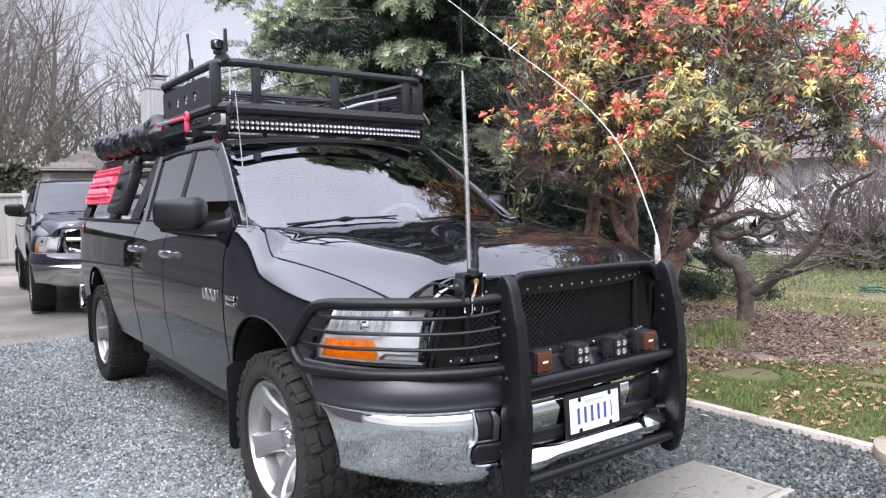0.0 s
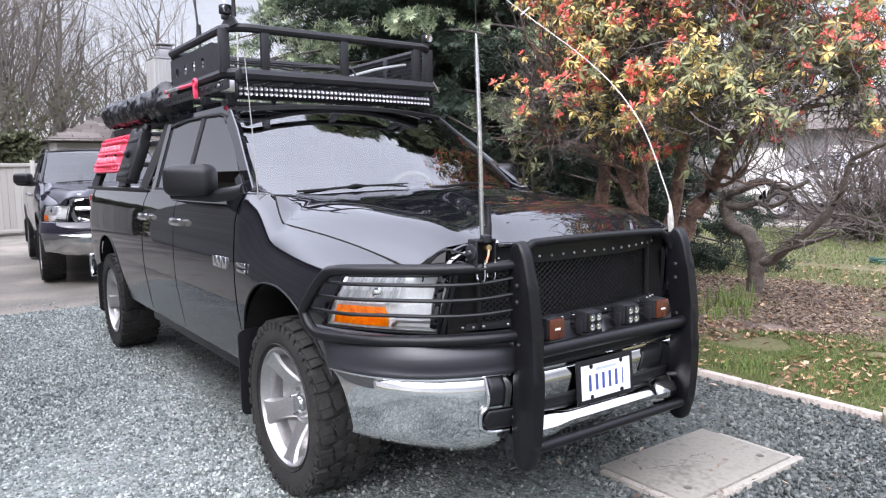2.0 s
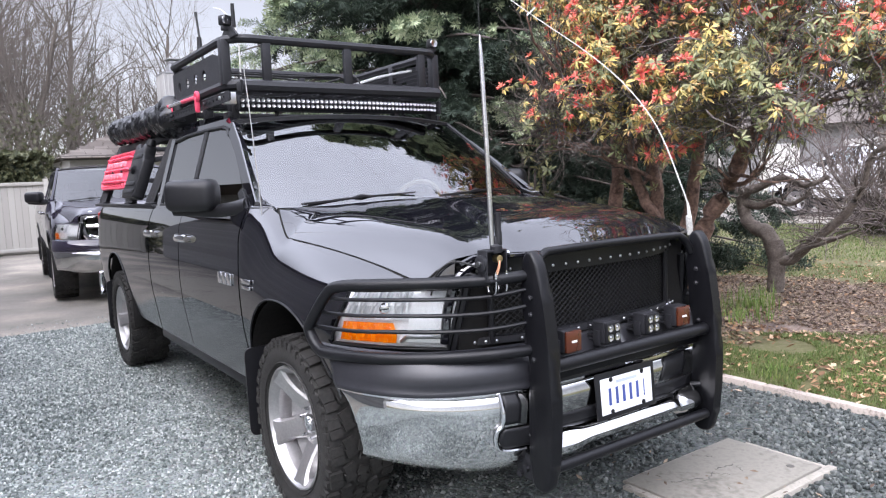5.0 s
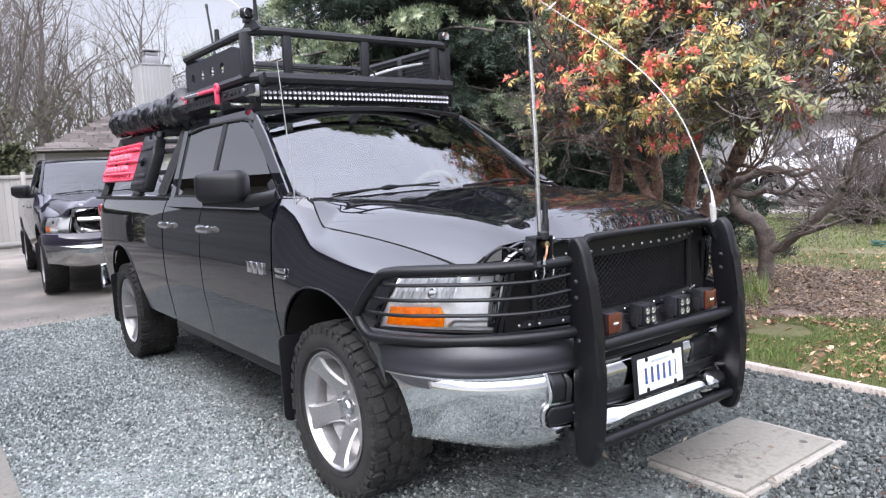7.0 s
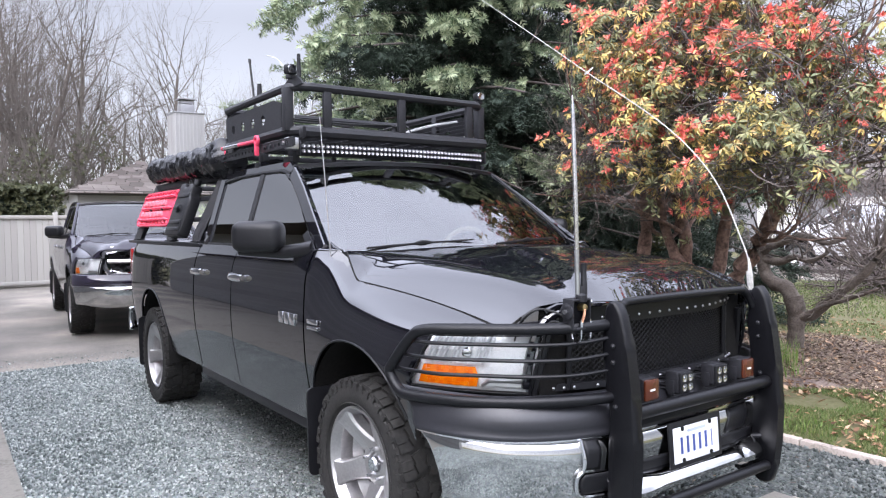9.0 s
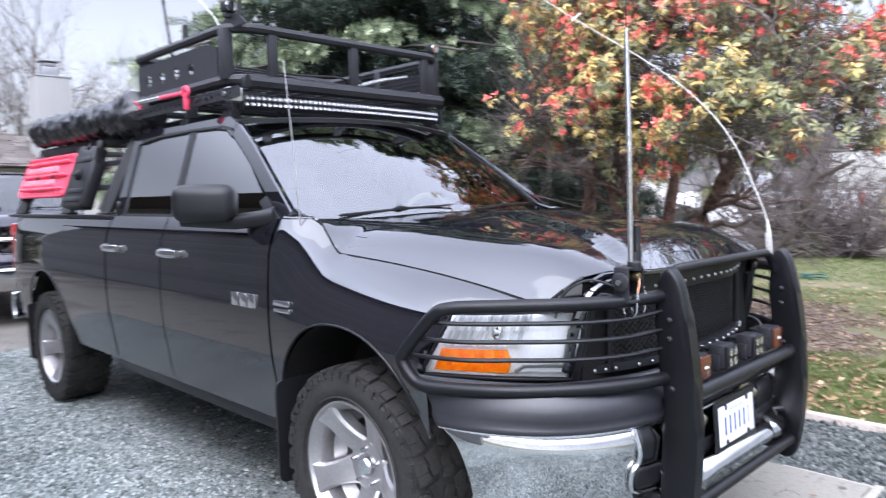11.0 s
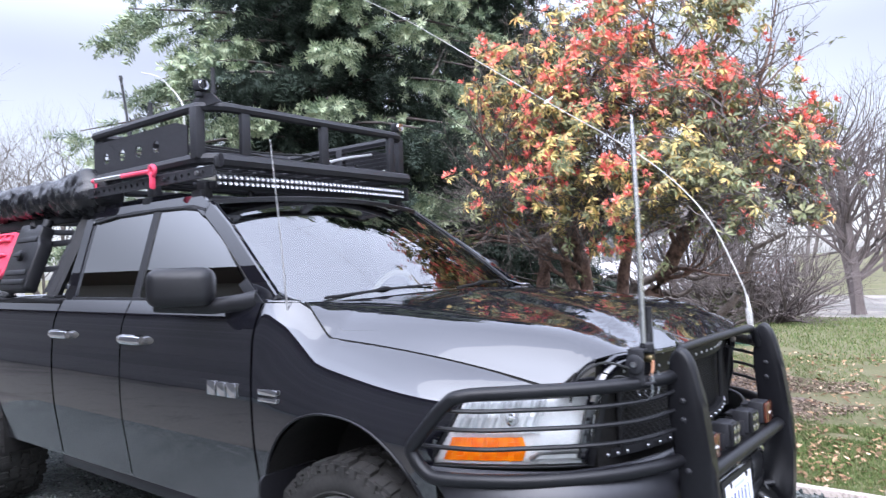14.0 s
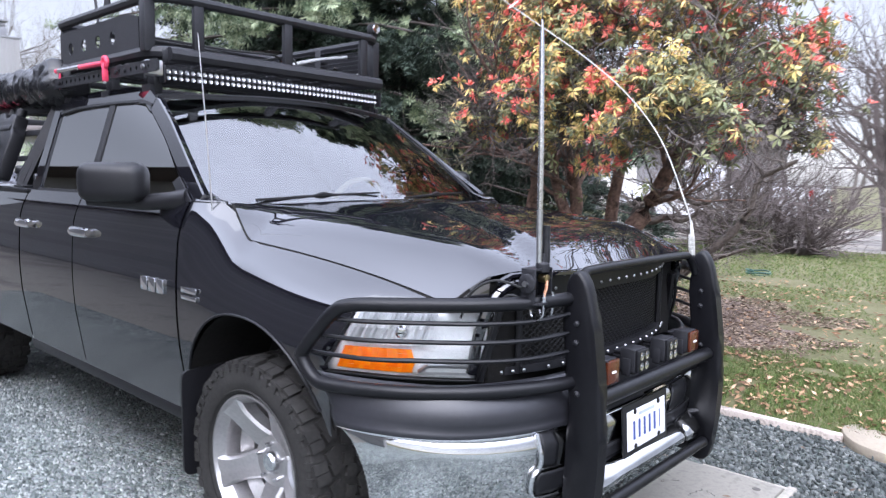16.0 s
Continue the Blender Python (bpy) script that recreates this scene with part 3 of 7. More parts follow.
        cab_strip("belt_trim", [(-0.52, 1.388), (-1.0, 1.384), (-1.6, 1.383), (-2.22, 1.385)], 0.022, s, PLASTIC, root, 0.03, 0.006)
        pane("front_window", [(-0.56, 1.388), (-0.80, 1.572), (-1.08, 1.795), (-1.20, 1.835), (-1.34, 1.846), (-1.545, 1.850), (-1.515, 1.388)], s, SIDE_GLASS if s < 0 else CLEAR_GLASS, fd)
        pane("rear_window", [(-1.585, 1.388), (-1.612, 1.850), (-1.90, 1.848), (-2.18, 1.838), (-2.255, 1.80), (-2.262, 1.60), (-2.215, 1.40), (-2.19, 1.388)], s, SIDE_GLASS, rd)
        for door, hx in ((fd, -1.40), (rd, -2.19)):
            bm = bmesh.new()
            yy = s * (side(hx, 1.195) + 0.022)
            tube(bm, [(hx + 0.105 - 0.21 * k / 8, yy + s * (0.006 * math.sin(math.pi * k / 8)), 1.195) for k in range(9)], [0.017, 0.022, 0.023, 0.023, 0.023, 0.023, 0.023, 0.024, 0.018], 10, True, flat=1.1)
            box(bm, (hx + 0.085, yy - s * 0.012, 1.195), (0.03, 0.03, 0.03), 0.006)
            box(bm, (hx - 0.080, yy - s * 0.012, 1.195), (0.045, 0.03, 0.036), 0.006)
            part("door_handle", bm, CHROME, door, "chrome pull handle")
        # door mirror on its stalk
        bm = bmesh.new()
        c = Vector((-0.80, s * 1.088, 1.448))
        d = Vector((-0.205, s * 0.205, 0)).normalized()
        nrm = Vector((0.7, s * 0.7, 0)).normalized()
        R = Matrix((d, nrm, Vector((0, 0, 1)))).transposed()
        box(bm, c + nrm * 0.01, (0.275, 0.145, 0.165), 0.05, R, 4)
        mir = part("door_mirror", bm, PLASTIC, root, "satin black plastic towing mirror", smooth=60)
        bm = bmesh.new()
        tube(bm, [c + Vector((-0.08, s * 0.08, -0.075)), c + Vector((0.08, s * -0.09, -0.085)), Vector((-0.60, s * 0.945, 1.375)), Vector((-0.53, s * 0.90, 1.385))], [0.026, 0.034, 0.036, 0.044], 12, True)
        part("mirror_arm", bm, PLASTIC, mir, smooth=60)
        bm = bmesh.new()
        plate(bm, [(-0.46, 1.375), (-0.55, 1.375), (-0.66, 1.45), (-0.62, 1.475)], 0.006, Matrix(((1, 0, 0, 0), (0, -0.33 * s, s, s * (0.924 + 0.33 * BELT)), (0, 1, 0, 0), (0, 0, 0, 1))))
        part("mirror_sail", bm, PLASTIC, mir)
        # head lamp
        ct = {"ob": Vector((0.425, s * 0.952, 0.858)), "ot": Vector((0.545, s * 0.915, 1.070)), "ib": Vector((0.858, s * 0.690, 0.858)), "it": Vector((0.900, s * 0.648, 1.082))}

        def lampface(u, v, back=0.0):
            p = (ct["ob"] * (1 - u) + ct["ib"] * u) * (1 - v) + (ct["ot"] * (1 - u) + ct["it"] * u) * v
            bulge = 0.045 * math.sin(math.pi * u) + 0.018 * math.sin(math.pi * v)
            return p + Vector((0.72, s * 0.68, 0.1)) * (bulge - back)
        hl = sheet("head_lamp", lambda u, v: lampface(u, v, 0.036), steps(0, 1, 20), steps(0, 1, 10), SILVER, root, 0.004, "clear head lamp with an amber turn signal")
        bm = bmesh.new()
        ring = [lampface(*uv, 0.006) for uv in [(k / 12, 0) for k in range(13)] + [(1, k / 6) for k in range(1, 7)] + [(1 - k / 12, 1) for k in range(1, 13)] + [(0, 1 - k / 6) for k in range(1, 6)]]
        tube(bm, ring, 0.007, 6, closed=True)
        part("lamp_rim", bm, PLASTIC, hl)
        bm = bmesh.new()
        rng = random.Random(6)
        reach = 0.50 if front == "mesh" else 0.20
        for i in range(14):
            for j in range(5):
                deep = 0.018 + rng.uniform(0, 0.005)
                q = [lampface(0.08 + (reach - 0.09 * max(0, (j + b) / 5 - 0.5)) * (i + a) / 14 - 0.025 * (j + b) / 5, 0.07 + 0.36 * (j + b) / 5, deep + 0.003 * math.sin(i * 1.9 + a * 2)) for a, b in ((0, 0), (1, 0), (1, 1), (0, 1))]
                bm.faces.new([bm.verts.new(p) for p in q])
        part("amber_lens", bm, AMBER, hl, "amber turn signal lens", 0)
        sheet("amber_back", lambda u, v: lampface(u * (reach + 0.04) + 0.04, 0.01 + v * 0.42, 0.045), steps(0, 1, 8), steps(0, 1, 4), AMBER, hl, 0.004)
        # mirrored facets: narrow flutes outside, a broad stepped panel inside, a bright strip below
        for nm, u0, u1, v0, v1, nu, nv, tilt in (("fluted_reflector", 0.04, 0.60, 0.48, 0.97, 30, 2, 0.010), ("reflector_bowl", 0.61, 0.97, 0.10, 0.97, 2, 1, 0.020), ("bright_strip", 0.03, 0.97, 0.005, 0.055, 4, 1, 0.004)):
            bm = bmesh.new()
            for i in range(nu):
                for j in range(nv):
                    deep = 0.018 + rng.uniform(0, 0.002)
                    q = [lampface(u0 + (u1 - u0) * (i + a) / nu, v0 + (v1 - v0) * (j + b) / nv, deep + tilt * b + 0.003 * math.sin(i * 2.3 + a * 2)) for a, b in ((0, 0), (1, 0), (1, 1), (0, 1))]
                    bm.faces.new([bm.verts.new(p) for p in q])
            part(nm, bm, FACET, hl, "", 0)
        bm = bmesh.new()
        tube(bm, [lampface(0.62, 0.10, 0.022), lampface(0.66, 0.20, 0.016), lampface(0.92, 0.20, 0.016), lampface(0.96, 0.12, 0.022)], 0.008, 8)
        part("bulb_shield", bm, STEEL, hl)
        bm = bmesh.new()
        lc = lampface(0.40, 0.68, 0.020)
        ax = Vector((0.80, s * 0.60, 0)).normalized()
        tube(bm, [lc - ax * 0.01, lc, lc + ax * 0.008, lc + ax * 0.010], [0.020, 0.022, 0.016, 0.006], 16, True)
        part("bulb", bm, CHROME, hl)
        lens = sheet("lens", lambda u, v: lampface(u, v), steps(0, 1, 16), steps(0, 1, 8), LENS, hl, 0.0)
        lens.visible_shadow = False
        bm = bmesh.new()
        a, b = lampface(1.03, -0.02, 0.02), lampface(1.03, 1.02, 0.02)
        tube(bm, [a, b], 0.016, 6)
        part("lamp_edge_strip", bm, PLASTIC, hl)
        # bumper end: painted fill between lamp and wheel arch
        sheet("bumper_cap", lambda y, v: (bumper_x(y) - 0.075 * v * smooth01(0.80, 0.985, abs(y)) - 0.010 - 0.060 * v ** 1.6 - 0.006 * smooth01(0.0, 0.12, v) * smooth01(0.40, 0.15, v) + (0.006 + 0.012 * smooth01(0.35, 0.75, abs(y))) * smooth01(0.18, 0.45, v) * smooth01(1.0, 0.55, v), s * y * (1 - 0.012 * v), 0.710 + 0.150 * v),
              [0.985 * math.sin(math.pi / 2 * k / 26) for k in range(27)], steps(0, 1, 10), SATIN if front == "mesh" else paint, root, 0.015, "satin black bumper top cover" if front == "mesh" else "")
    # bonnet
    def bonnet(a, u):
        y = a * 0.86
        for _ in range(8):
            x = hood_rear(y) + (hood_front(y) - hood_rear(y)) * u
            y = 0.5 * y + 0.5 * a * (hood_gap(x)[1] - 0.003)
        return (x, y, hood_z(x, y))
    hood = sheet("bonnet", bonnet, steps(-1, 1, 60), [0.022 * k for k in range(9)] + steps(0.198, 1, 36), paint, root, 0.006, offset=1.0, rim=False)
    bm = bmesh.new()
    pts = [(hood_front(y) - 0.004, y, hood_z(hood_front(y), y) - 0.010) for y in steps(-0.66, 0.66, 28)]
    tube(bm, pts, 0.010, 6)
    part("bonnet_lip", bm, paint, hood)
    sheet("cowl", lambda a, v: (cowl_x(a * 0.775) - 0.02 - 0.20 * v, a * 0.83, 1.372 - 0.030 * abs(a) ** 2 + 0.008 * v), steps(-1, 1, 20), steps(0, 1, 4), PLASTIC, root, 0.01)
    # roof, windscreen, rear wall of the cab
    def roof(u, v):
        x = -2.32 + 1.235 * u + 0.065 * (1 - (2 * v - 1) ** 2) * u
        y = (2 * v - 1) * (0.735 - 0.02 * u)
        crown = 1 - abs(2 * v - 1) ** 2.6
        return (x, y, 1.872 + 0.065 * crown - 0.030 * smooth01(0.55, 1, u) * (0.4 + crown) - 0.02 * smooth01(0.2, 0, u))
    sheet("roof", roof, steps(0, 1, 24), steps(0, 1, 24), paint, root, 0.02)

    def screen(u, v):
        w = 2 * u - 1
        b = Vector((cowl_x(w * 0.775) - 0.035, w * 0.865, 1.372 - 0.008 * w * w))
        t = Vector((-1.10 + 0.11 * (1 - w * w), w * 0.748, 1.852 + 0.032 * (1 - w * w)))
        p = b.lerp(t, v)
        return p + Vector((0.54, 0, 0.84)) * (0.022 * math.sin(math.pi * v) * (1 - 0.4 * w * w))
    ws = sheet("windscreen", screen, steps(0, 1, 24), steps(0, 1, 12), WS_GLASS if front == "mesh" else FAR_GLASS, root, 0.0, "windscreen reflecting sky and branches")
    ws.visible_shadow = False
    bm = bmesh.new()
    edge = [screen(k / 20, 1.0) for k in range(21)]
    tube(bm, edge, 0.014, 6)
    for u in (0, 1):
        tube(bm, [screen(u, k / 8) for k in range(9)], 0.013, 6)
    part("windscreen_seal", bm, PLASTIC, ws)
    for u0, u1 in ((0.10, 0.46), (0.54, 0.88)):
        bm = bmesh.new()
        up = Vector((0.54, 0, 0.84)) * 0.012
        a, b = Vector(screen(u0, 0.01)) + up, Vector(screen(u1, 0.055)) + up
        tube(bm, [a, a.lerp(b, 0.5) + up * 0.3, b], [0.006, 0.007, 0.004], 6)
        tube(bm, [a.lerp(b, 0.42) + up * 0.4, a.lerp(b, 0.5) + up * 1.0, a.lerp(b, 0.60) + up * 0.4], [0.004, 0.011, 0.004], 6)
        part("wiper", bm, PLASTIC, root)
    bm = bmesh.new()
    box(bm, (-2.35, 0, 1.16), (0.03, 1.80, 0.62), 0.01)
    for sy in (-1, 1):
        plate(bm, [(sy * 0.72, 1.40), (sy * 0.905, 1.40), (sy * 0.755, 1.85), (sy * 0.68, 1.85)], 0.03, Matrix(((0, 0, 1, -2.365), (1, 0, 0, 0), (0, 1, 0, 0), (0, 0, 0, 1))))
    box(bm, (-2.35, 0, 1.855), (0.03, 1.42, 0.05), 0.01)
    part("cab_back", bm, paint, root)
    bm = bmesh.new()
    box(bm, (-2.345, 0, 1.65), (0.006, 1.44, 0.40))
    g = part("rear_screen", bm, SIDE_GLASS, root)
    g.visible_shadow = False
    # inside of the cab
    bm = bmesh.new()
    box(bm, (-0.72, 0, 1.20), (0.48, 1.56, 0.28), 0.07, None, 3)
    dash = part("dashboard", bm, SEAT, root)
    bm = bmesh.new()
    tube(bm, [(-0.98 + 0.05 * math.sin(a), 0.40 + 0.19 * math.cos(a), 1.30 + 0.17 * math.sin(a)) for a in [2 * math.pi * k / 24 for k in range(24)]], 0.016, 8, closed=True)
    part("steering_wheel", bm, BEIGE, dash)
    for sx, sy in ((-1.35, 0.42), (-1.35, -0.42), (-2.10, 0.40), (-2.10, -0.40)):
        bm = bmesh.new()
        box(bm, (sx, sy, 0.95), (0.52, 0.50, 0.18), 0.06)
        box(bm, (sx - 0.22, sy, 1.25), (0.16, 0.48, 0.55), 0.06)
        box(bm, (sx - 0.25, sy, 1.60), (0.10, 0.26, 0.16), 0.04)
        part("seat", bm, SEAT, root, smooth=60)
    bm = bmesh.new()
    box(bm, (-1.3, 0, 0.60), (2.05, 1.72, 0.10), 0.02)
    part("cab_floor", bm, DARK, root)
    # bed, tailgate, frame and rear bumper
    bm = bmesh.new()
    box(bm, (-3.48, 0, 0.86), (2.25, 1.15, 0.05), 0.01)
    for sy in (-1, 1):
        box(bm, (-3.48, sy * 0.845, 1.20), (2.25, 0.02, 0.32), 0.005)
    part("bed_liner", bm, DARK, root)
    bm = bmesh.new()
    box(bm, (-4.64, 0, 1.10), (0.07, 1.72, 0.53), 0.03)
    part("tailgate", bm, paint, root)
    for s in (-1, 1):
        bm = bmesh.new()
        box(bm, (-4.625, s * 0.885, 1.10), (0.10, 0.085, 0.42), 0.025)
        part("tail_lamp", bm, RED_LAMP, root, "red tail lamp")
    sheet("rear_bumper", lambda y, v: (-4.74 + 0.20 * (abs(y) / 0.97) ** 3.5 + 0.03 * (2 * v - 1) ** 2, y, 0.52 + 0.21 * v), steps(-0.97, 0.97, 24), steps(0, 1, 6), CHROME, root, 0.02, "chrome rear bumper")
    bm = bmesh.new()
    for sy in (-1, 1):
        box(bm, (-1.8, sy * 0.42, 0.47), (5.2, 0.09, 0.14), 0.01)
    for x in (0.0, -3.57):
        tube(bm, [(x, -0.70, 0.41), (x, 0.70, 0.41)], 0.05, 10)
    box(bm, (0.35, 0, 0.50), (0.9, 0.9, 0.22), 0.05)
    part("chassis", bm, DARK, root)
    bm = bmesh.new()
    box(bm, (0.30, 0, 0.85), (1.10, 1.16, 0.42), 0.05)
    box(bm, (0.76, 0, 1.01), (0.14, 1.20, 0.20), 0.02)
    part("engine_bay", bm, DARK, root)
    # front bumper: chrome with black recesses
    ys = [0.985 * math.sin(math.pi / 2 * k / 30) for k in range(-30, 31)]
    def bump(y, v):
        lo = 0.408 + 0.050 * smooth01(0.60, 0.98, abs(y))
        z = lo + (0.712 - lo) * v
        y = y * (0.966 + 0.034 * v)
        return (bumper_x(y) + 0.012 - 0.055 * (1 - v) ** 2.0 - 0.024 * smooth01(0.84, 1.0, v) - 0.03 * smooth01(0.12, 0.0, v), y, z)
    fb = sheet("front_bumper", bump, ys, steps(0, 1, 14), CHROME_DUSTY, root, 0.012, "dusty chrome front bumper")
    bm = bmesh.new()
    pts = [Vector(bump(y, 1.0)) + Vector((0.000, 0, -0.002)) for y in ys]
    tube(bm, pts, 0.008, 6)
    part("bumper_edge", bm, CHROME, fb)
    if front == "mesh":
        gx = lambda y: 0.955 - 0.16 * (abs(y) / 0.7) ** 2.6
        bm = bmesh.new()
        box(bm, (0.86, 0, 0.99), (0.03, 1.30, 0.34))
        grille = part("grille", bm, DARK, root, "black woven wire mesh grille with bright studs")
        mesh_grille(grille, lambda y: gx(y) - 0.012, -0.655, 0.655, 0.855, 1.165, WIREMESH, 0.0138)
        rim_z = lambda y: hood_z(hood_front(y) - 0.02, y) - 0.020
        bm = bmesh.new()
        outer = [(y, 0.848) for y in steps(-0.66, 0.66, 24)] + [(0.668, z) for z in steps(0.88, 1.09, 5)] + [(y, rim_z(y)) for y in steps(0.655, -0.655, 30)] + [(-0.668, z) for z in steps(1.09, 0.88, 5)]
        rings = [[], [], []]
        for y, z in outer:
            zi = min(max(z, 0.880), rim_z(y) - 0.084)
            yi = max(-0.615, min(0.615, y))
            rings[0].append(bm.verts.new((gx(y) - 0.02, y, z)))
            rings[1].append(bm.verts.new((gx(y) + 0.016, y * 0.995, z - 0.006 if z > 1 else z + 0.006)))
            rings[2].append(bm.verts.new((gx(yi) + 0.010, yi, zi)))
        rings.append([bm.verts.new(v.co - Vector((0.030, 0, 0))) for v in rings[2]])
        for A, B in zip(rings, rings[1:]):
            for k in range(len(A)):
                bm.faces.new((A[k], A[(k + 1) % len(A)], B[(k + 1) % len(A)], B[k]))
        for y in (-0.51, 0.51):
            tube(bm, [(gx(y) + 0.004, y, 0.855), (gx(y) + 0.004, y, 1.12)], 0.012, 8)
        part("grille_surround", bm, PLASTIC, grille)
        pts = [(gx(y) + 0.013, y, rim_z(y) - 0.060) for y in steps(-0.56, 0.56, 18)] + [(gx(y) + 0.018, y, 0.866) for y in steps(-0.40, 0.40, 12)]
        for s in (-1, 1):
            pts += [(gx(0.66) + 0.022, s * 0.655, z) for z in steps(0.88, 1.13, 5)] + [(gx(y) + 0.018, s * y, 0.866) for y in steps(0.50, 0.62, 3)]
        studs("stud", pts, 0.0066, STEEL, grille)
        for s in (-1, 1):
            # wing-side hoop of the grille shell
            bm = bmesh.new()
            tube(bm, curve_pts([(0.845, s * 0.695, 0.88), (0.87, s * 0.690, 1.02), (0.90, s * 0.66, 1.12), (0.925, s * 0.60, 1.165), (0.95, s * 0.50, 1.178)], 5), 0.018, 8)
            part("grille_hoop", bm, paint, grille)
    else:
        gx = lambda y: 0.985 - 0.17 * (abs(y) / 0.62) ** 2.4
        bm = bmesh.new()
        box(bm, (0.86, 0, 1.00), (0.03, 1.10, 0.40))
        grille = part("grille", bm, DARK, root, "chrome framed cross-bar grille")
        bm = bmesh.new()
        outline = round_poly([(-0.56, 0.86), (0.56, 0.86), (0.62, 1.19), (-0.62, 1.19)], 0.10, 6)
        tube(bm, [(gx(y), y, z) for y, z in outline], 0.050, 8, closed=True)
        part("grille_surround", bm, CHROME, grille)
        for z in (1.035,):
            bm = bmesh.new()
            tube(bm, [(gx(y), y, z) for y in steps(-0.56, 0.56, 12)], 0.034, 8)
            part("grille_bar", bm, CHROME, grille)
        mesh_grille(grille, lambda y: gx(y) - 0.02, -0.56, 0.56, 0.88, 1.17, POWDER, 0.06)
    return root, fb, bump


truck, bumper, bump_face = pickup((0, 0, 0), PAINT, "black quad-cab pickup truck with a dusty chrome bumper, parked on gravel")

second, _, _ = pickup((-8.42, 0.02, 0.02), PAINT_2, "dark blue-black pickup truck with a chrome cross-bar grille, on asphalt", "chrome")
second.rotation_euler = (0, 0, radians(-3.6))

# ---- what the black truck carries ----
# tubular guard before the grille
guard = thing("brush_guard", "black powder-coated steel brush guard with lamp cages", "brush guard", (1.1, 0, 0.36))


def at_guard(ob):
    ob.location = (-1.1, 0, -0.36)
    return ob


for s in (-1, 1):
    bm = bmesh.new()
    outline = curve_pts([(1.055, 1.165, 0), (1.080, 1.208, 0), (1.108, 1.205, 0), (1.140, 1.14, 0), (1.168, 0.98, 0), (1.190, 0.78, 0), (1.188, 0.58, 0), (1.172, 0.43, 0), (1.155, 0.362, 0),
                         (1.120, 0.346, 0), (1.082, 0.362, 0), (1.068, 0.43, 0), (1.074, 0.62, 0), (1.075, 0.80, 0), (1.052, 0.98, 0)], 4, closed=True)
    plate(bm, [(p.x, p.y) for p in outline], 0.052, Matrix.Translation((0, s * 0.472 - 0.026, 0)) @ XZ, 0.012)
    up = at_guard(part("upright", bm, POWDER, guard, smooth=50))
    for x, z in ((1.10, 1.05), (1.10, 0.99), (1.11, 0.83)):
        for q in (-1, 1):
            bm = bmesh.new()
            lathe(bm, [(0.010, 0.0), (0.010, q * 0.006), (0.004, q * 0.010), (0.0002, q * 0.010)], 6, "y", (x, s * 0.472 + q * 0.026, z))
            part("bolt", bm, MATTE, up)
    # lamp cage: heavy hoop and three thin rods
    hoop = curve_pts([(1.075, s * 0.46, 1.125), (1.02, s * 0.60, 1.118), (0.90, s * 0.75, 1.112), (0.72, s * 0.905, 1.108), (0.600, s * 0.985, 1.100), (0.545, s * 1.010, 1.070), (0.445, s * 1.035, 0.955), (0.425, s * 1.035, 0.915),
                      (0.475, s * 1.025, 0.855), (0.54, s * 1.005, 0.842), (0.74, s * 0.91, 0.843), (0.92, s * 0.765, 0.850), (1.04, s * 0.60, 0.857), (1.09, s * 0.46, 0.860)], 6)
    bm = bmesh.new()
    tube(bm, hoop, 0.022, 12)
    at_guard(part("lamp_cage_hoop", bm, POWDER, guard))
    for k in range(3):
        z0, z1 = 1.055 - 0.058 * k, 1.068 - 0.060 * k
        xo, yo = 0.525 - 0.055 * k, 1.012 + 0.010 * k
        bm = bmesh.new()
        tube(bm, curve_pts([(xo, s * yo, z0), (0.62, s * (0.965), z0 - 0.004), (0.76, s * 0.872, z0 - 0.002), (0.92, s * 0.735, z0), (1.02, s * 0.60, z0 + 0.006), (1.08, s * 0.47, z1 + 0.012)], 5), 0.0075, 8)
        at_guard(part("lamp_cage_rod", bm, POWDER, guard))
for z, x, r in ((0.800, 1.140, 0.026), (0.432, 1.145, 0.021)):
    bm = bmesh.new()
    tube(bm, [(x, y, z) for y in steps(-0.44, 0.44, 6)], r, 12)
    at_guard(part("cross_tube", bm, POWDER, guard))
bm = bmesh.new()
tube(bm, curve_pts([(1.060, -0.452, 1.120), (1.056, -0.425, 1.164), (1.054, -0.385, 1.192), (1.054, -0.33, 1.199), (1.060, 0.0, 1.202), (1.062, 0.33, 1.199), (1.064, 0.385, 1.192), (1.066, 0.425, 1.164), (1.070, 0.452, 1.120)], 5), 0.016, 12)
at_guard(part("top_hoop", bm, POWDER, guard))
bm = bmesh.new()
box(bm, (1.095, 0, 0.765), (0.03, 0.88, 0.060), 0.006)
at_guard(part("lower_plate", bm, POWDER, guard))
for s in (-1, 1):
    bm = bmesh.new()
    box(bm, (1.06, s * 0.472, 0.42), (0.16, 0.035, 0.10), 0.008)
    for k in range(3):
        lathe(bm, [(0.013, 0.0), (0.013, -0.012), (0.0002, -0.013)], 6, "y", (1.01 + 0.035 * (k % 2), s * 0.472 - 0.018, 0.385 + 0.028 * k))
    at_guard(part("bracket", bm, MATTE, guard))

# bumper openings, number plate and emblem shapes
def on_bumper(y, z, out=0.006):
    """A point on the bumper's face at half width y and height z."""
    lo = 0.408 + 0.050 * smooth01(0.60, 0.98, abs(y))
    return Vector(bump_face(y, (z - lo) / (0.712 - lo))) + Vector((out, 0, 0))


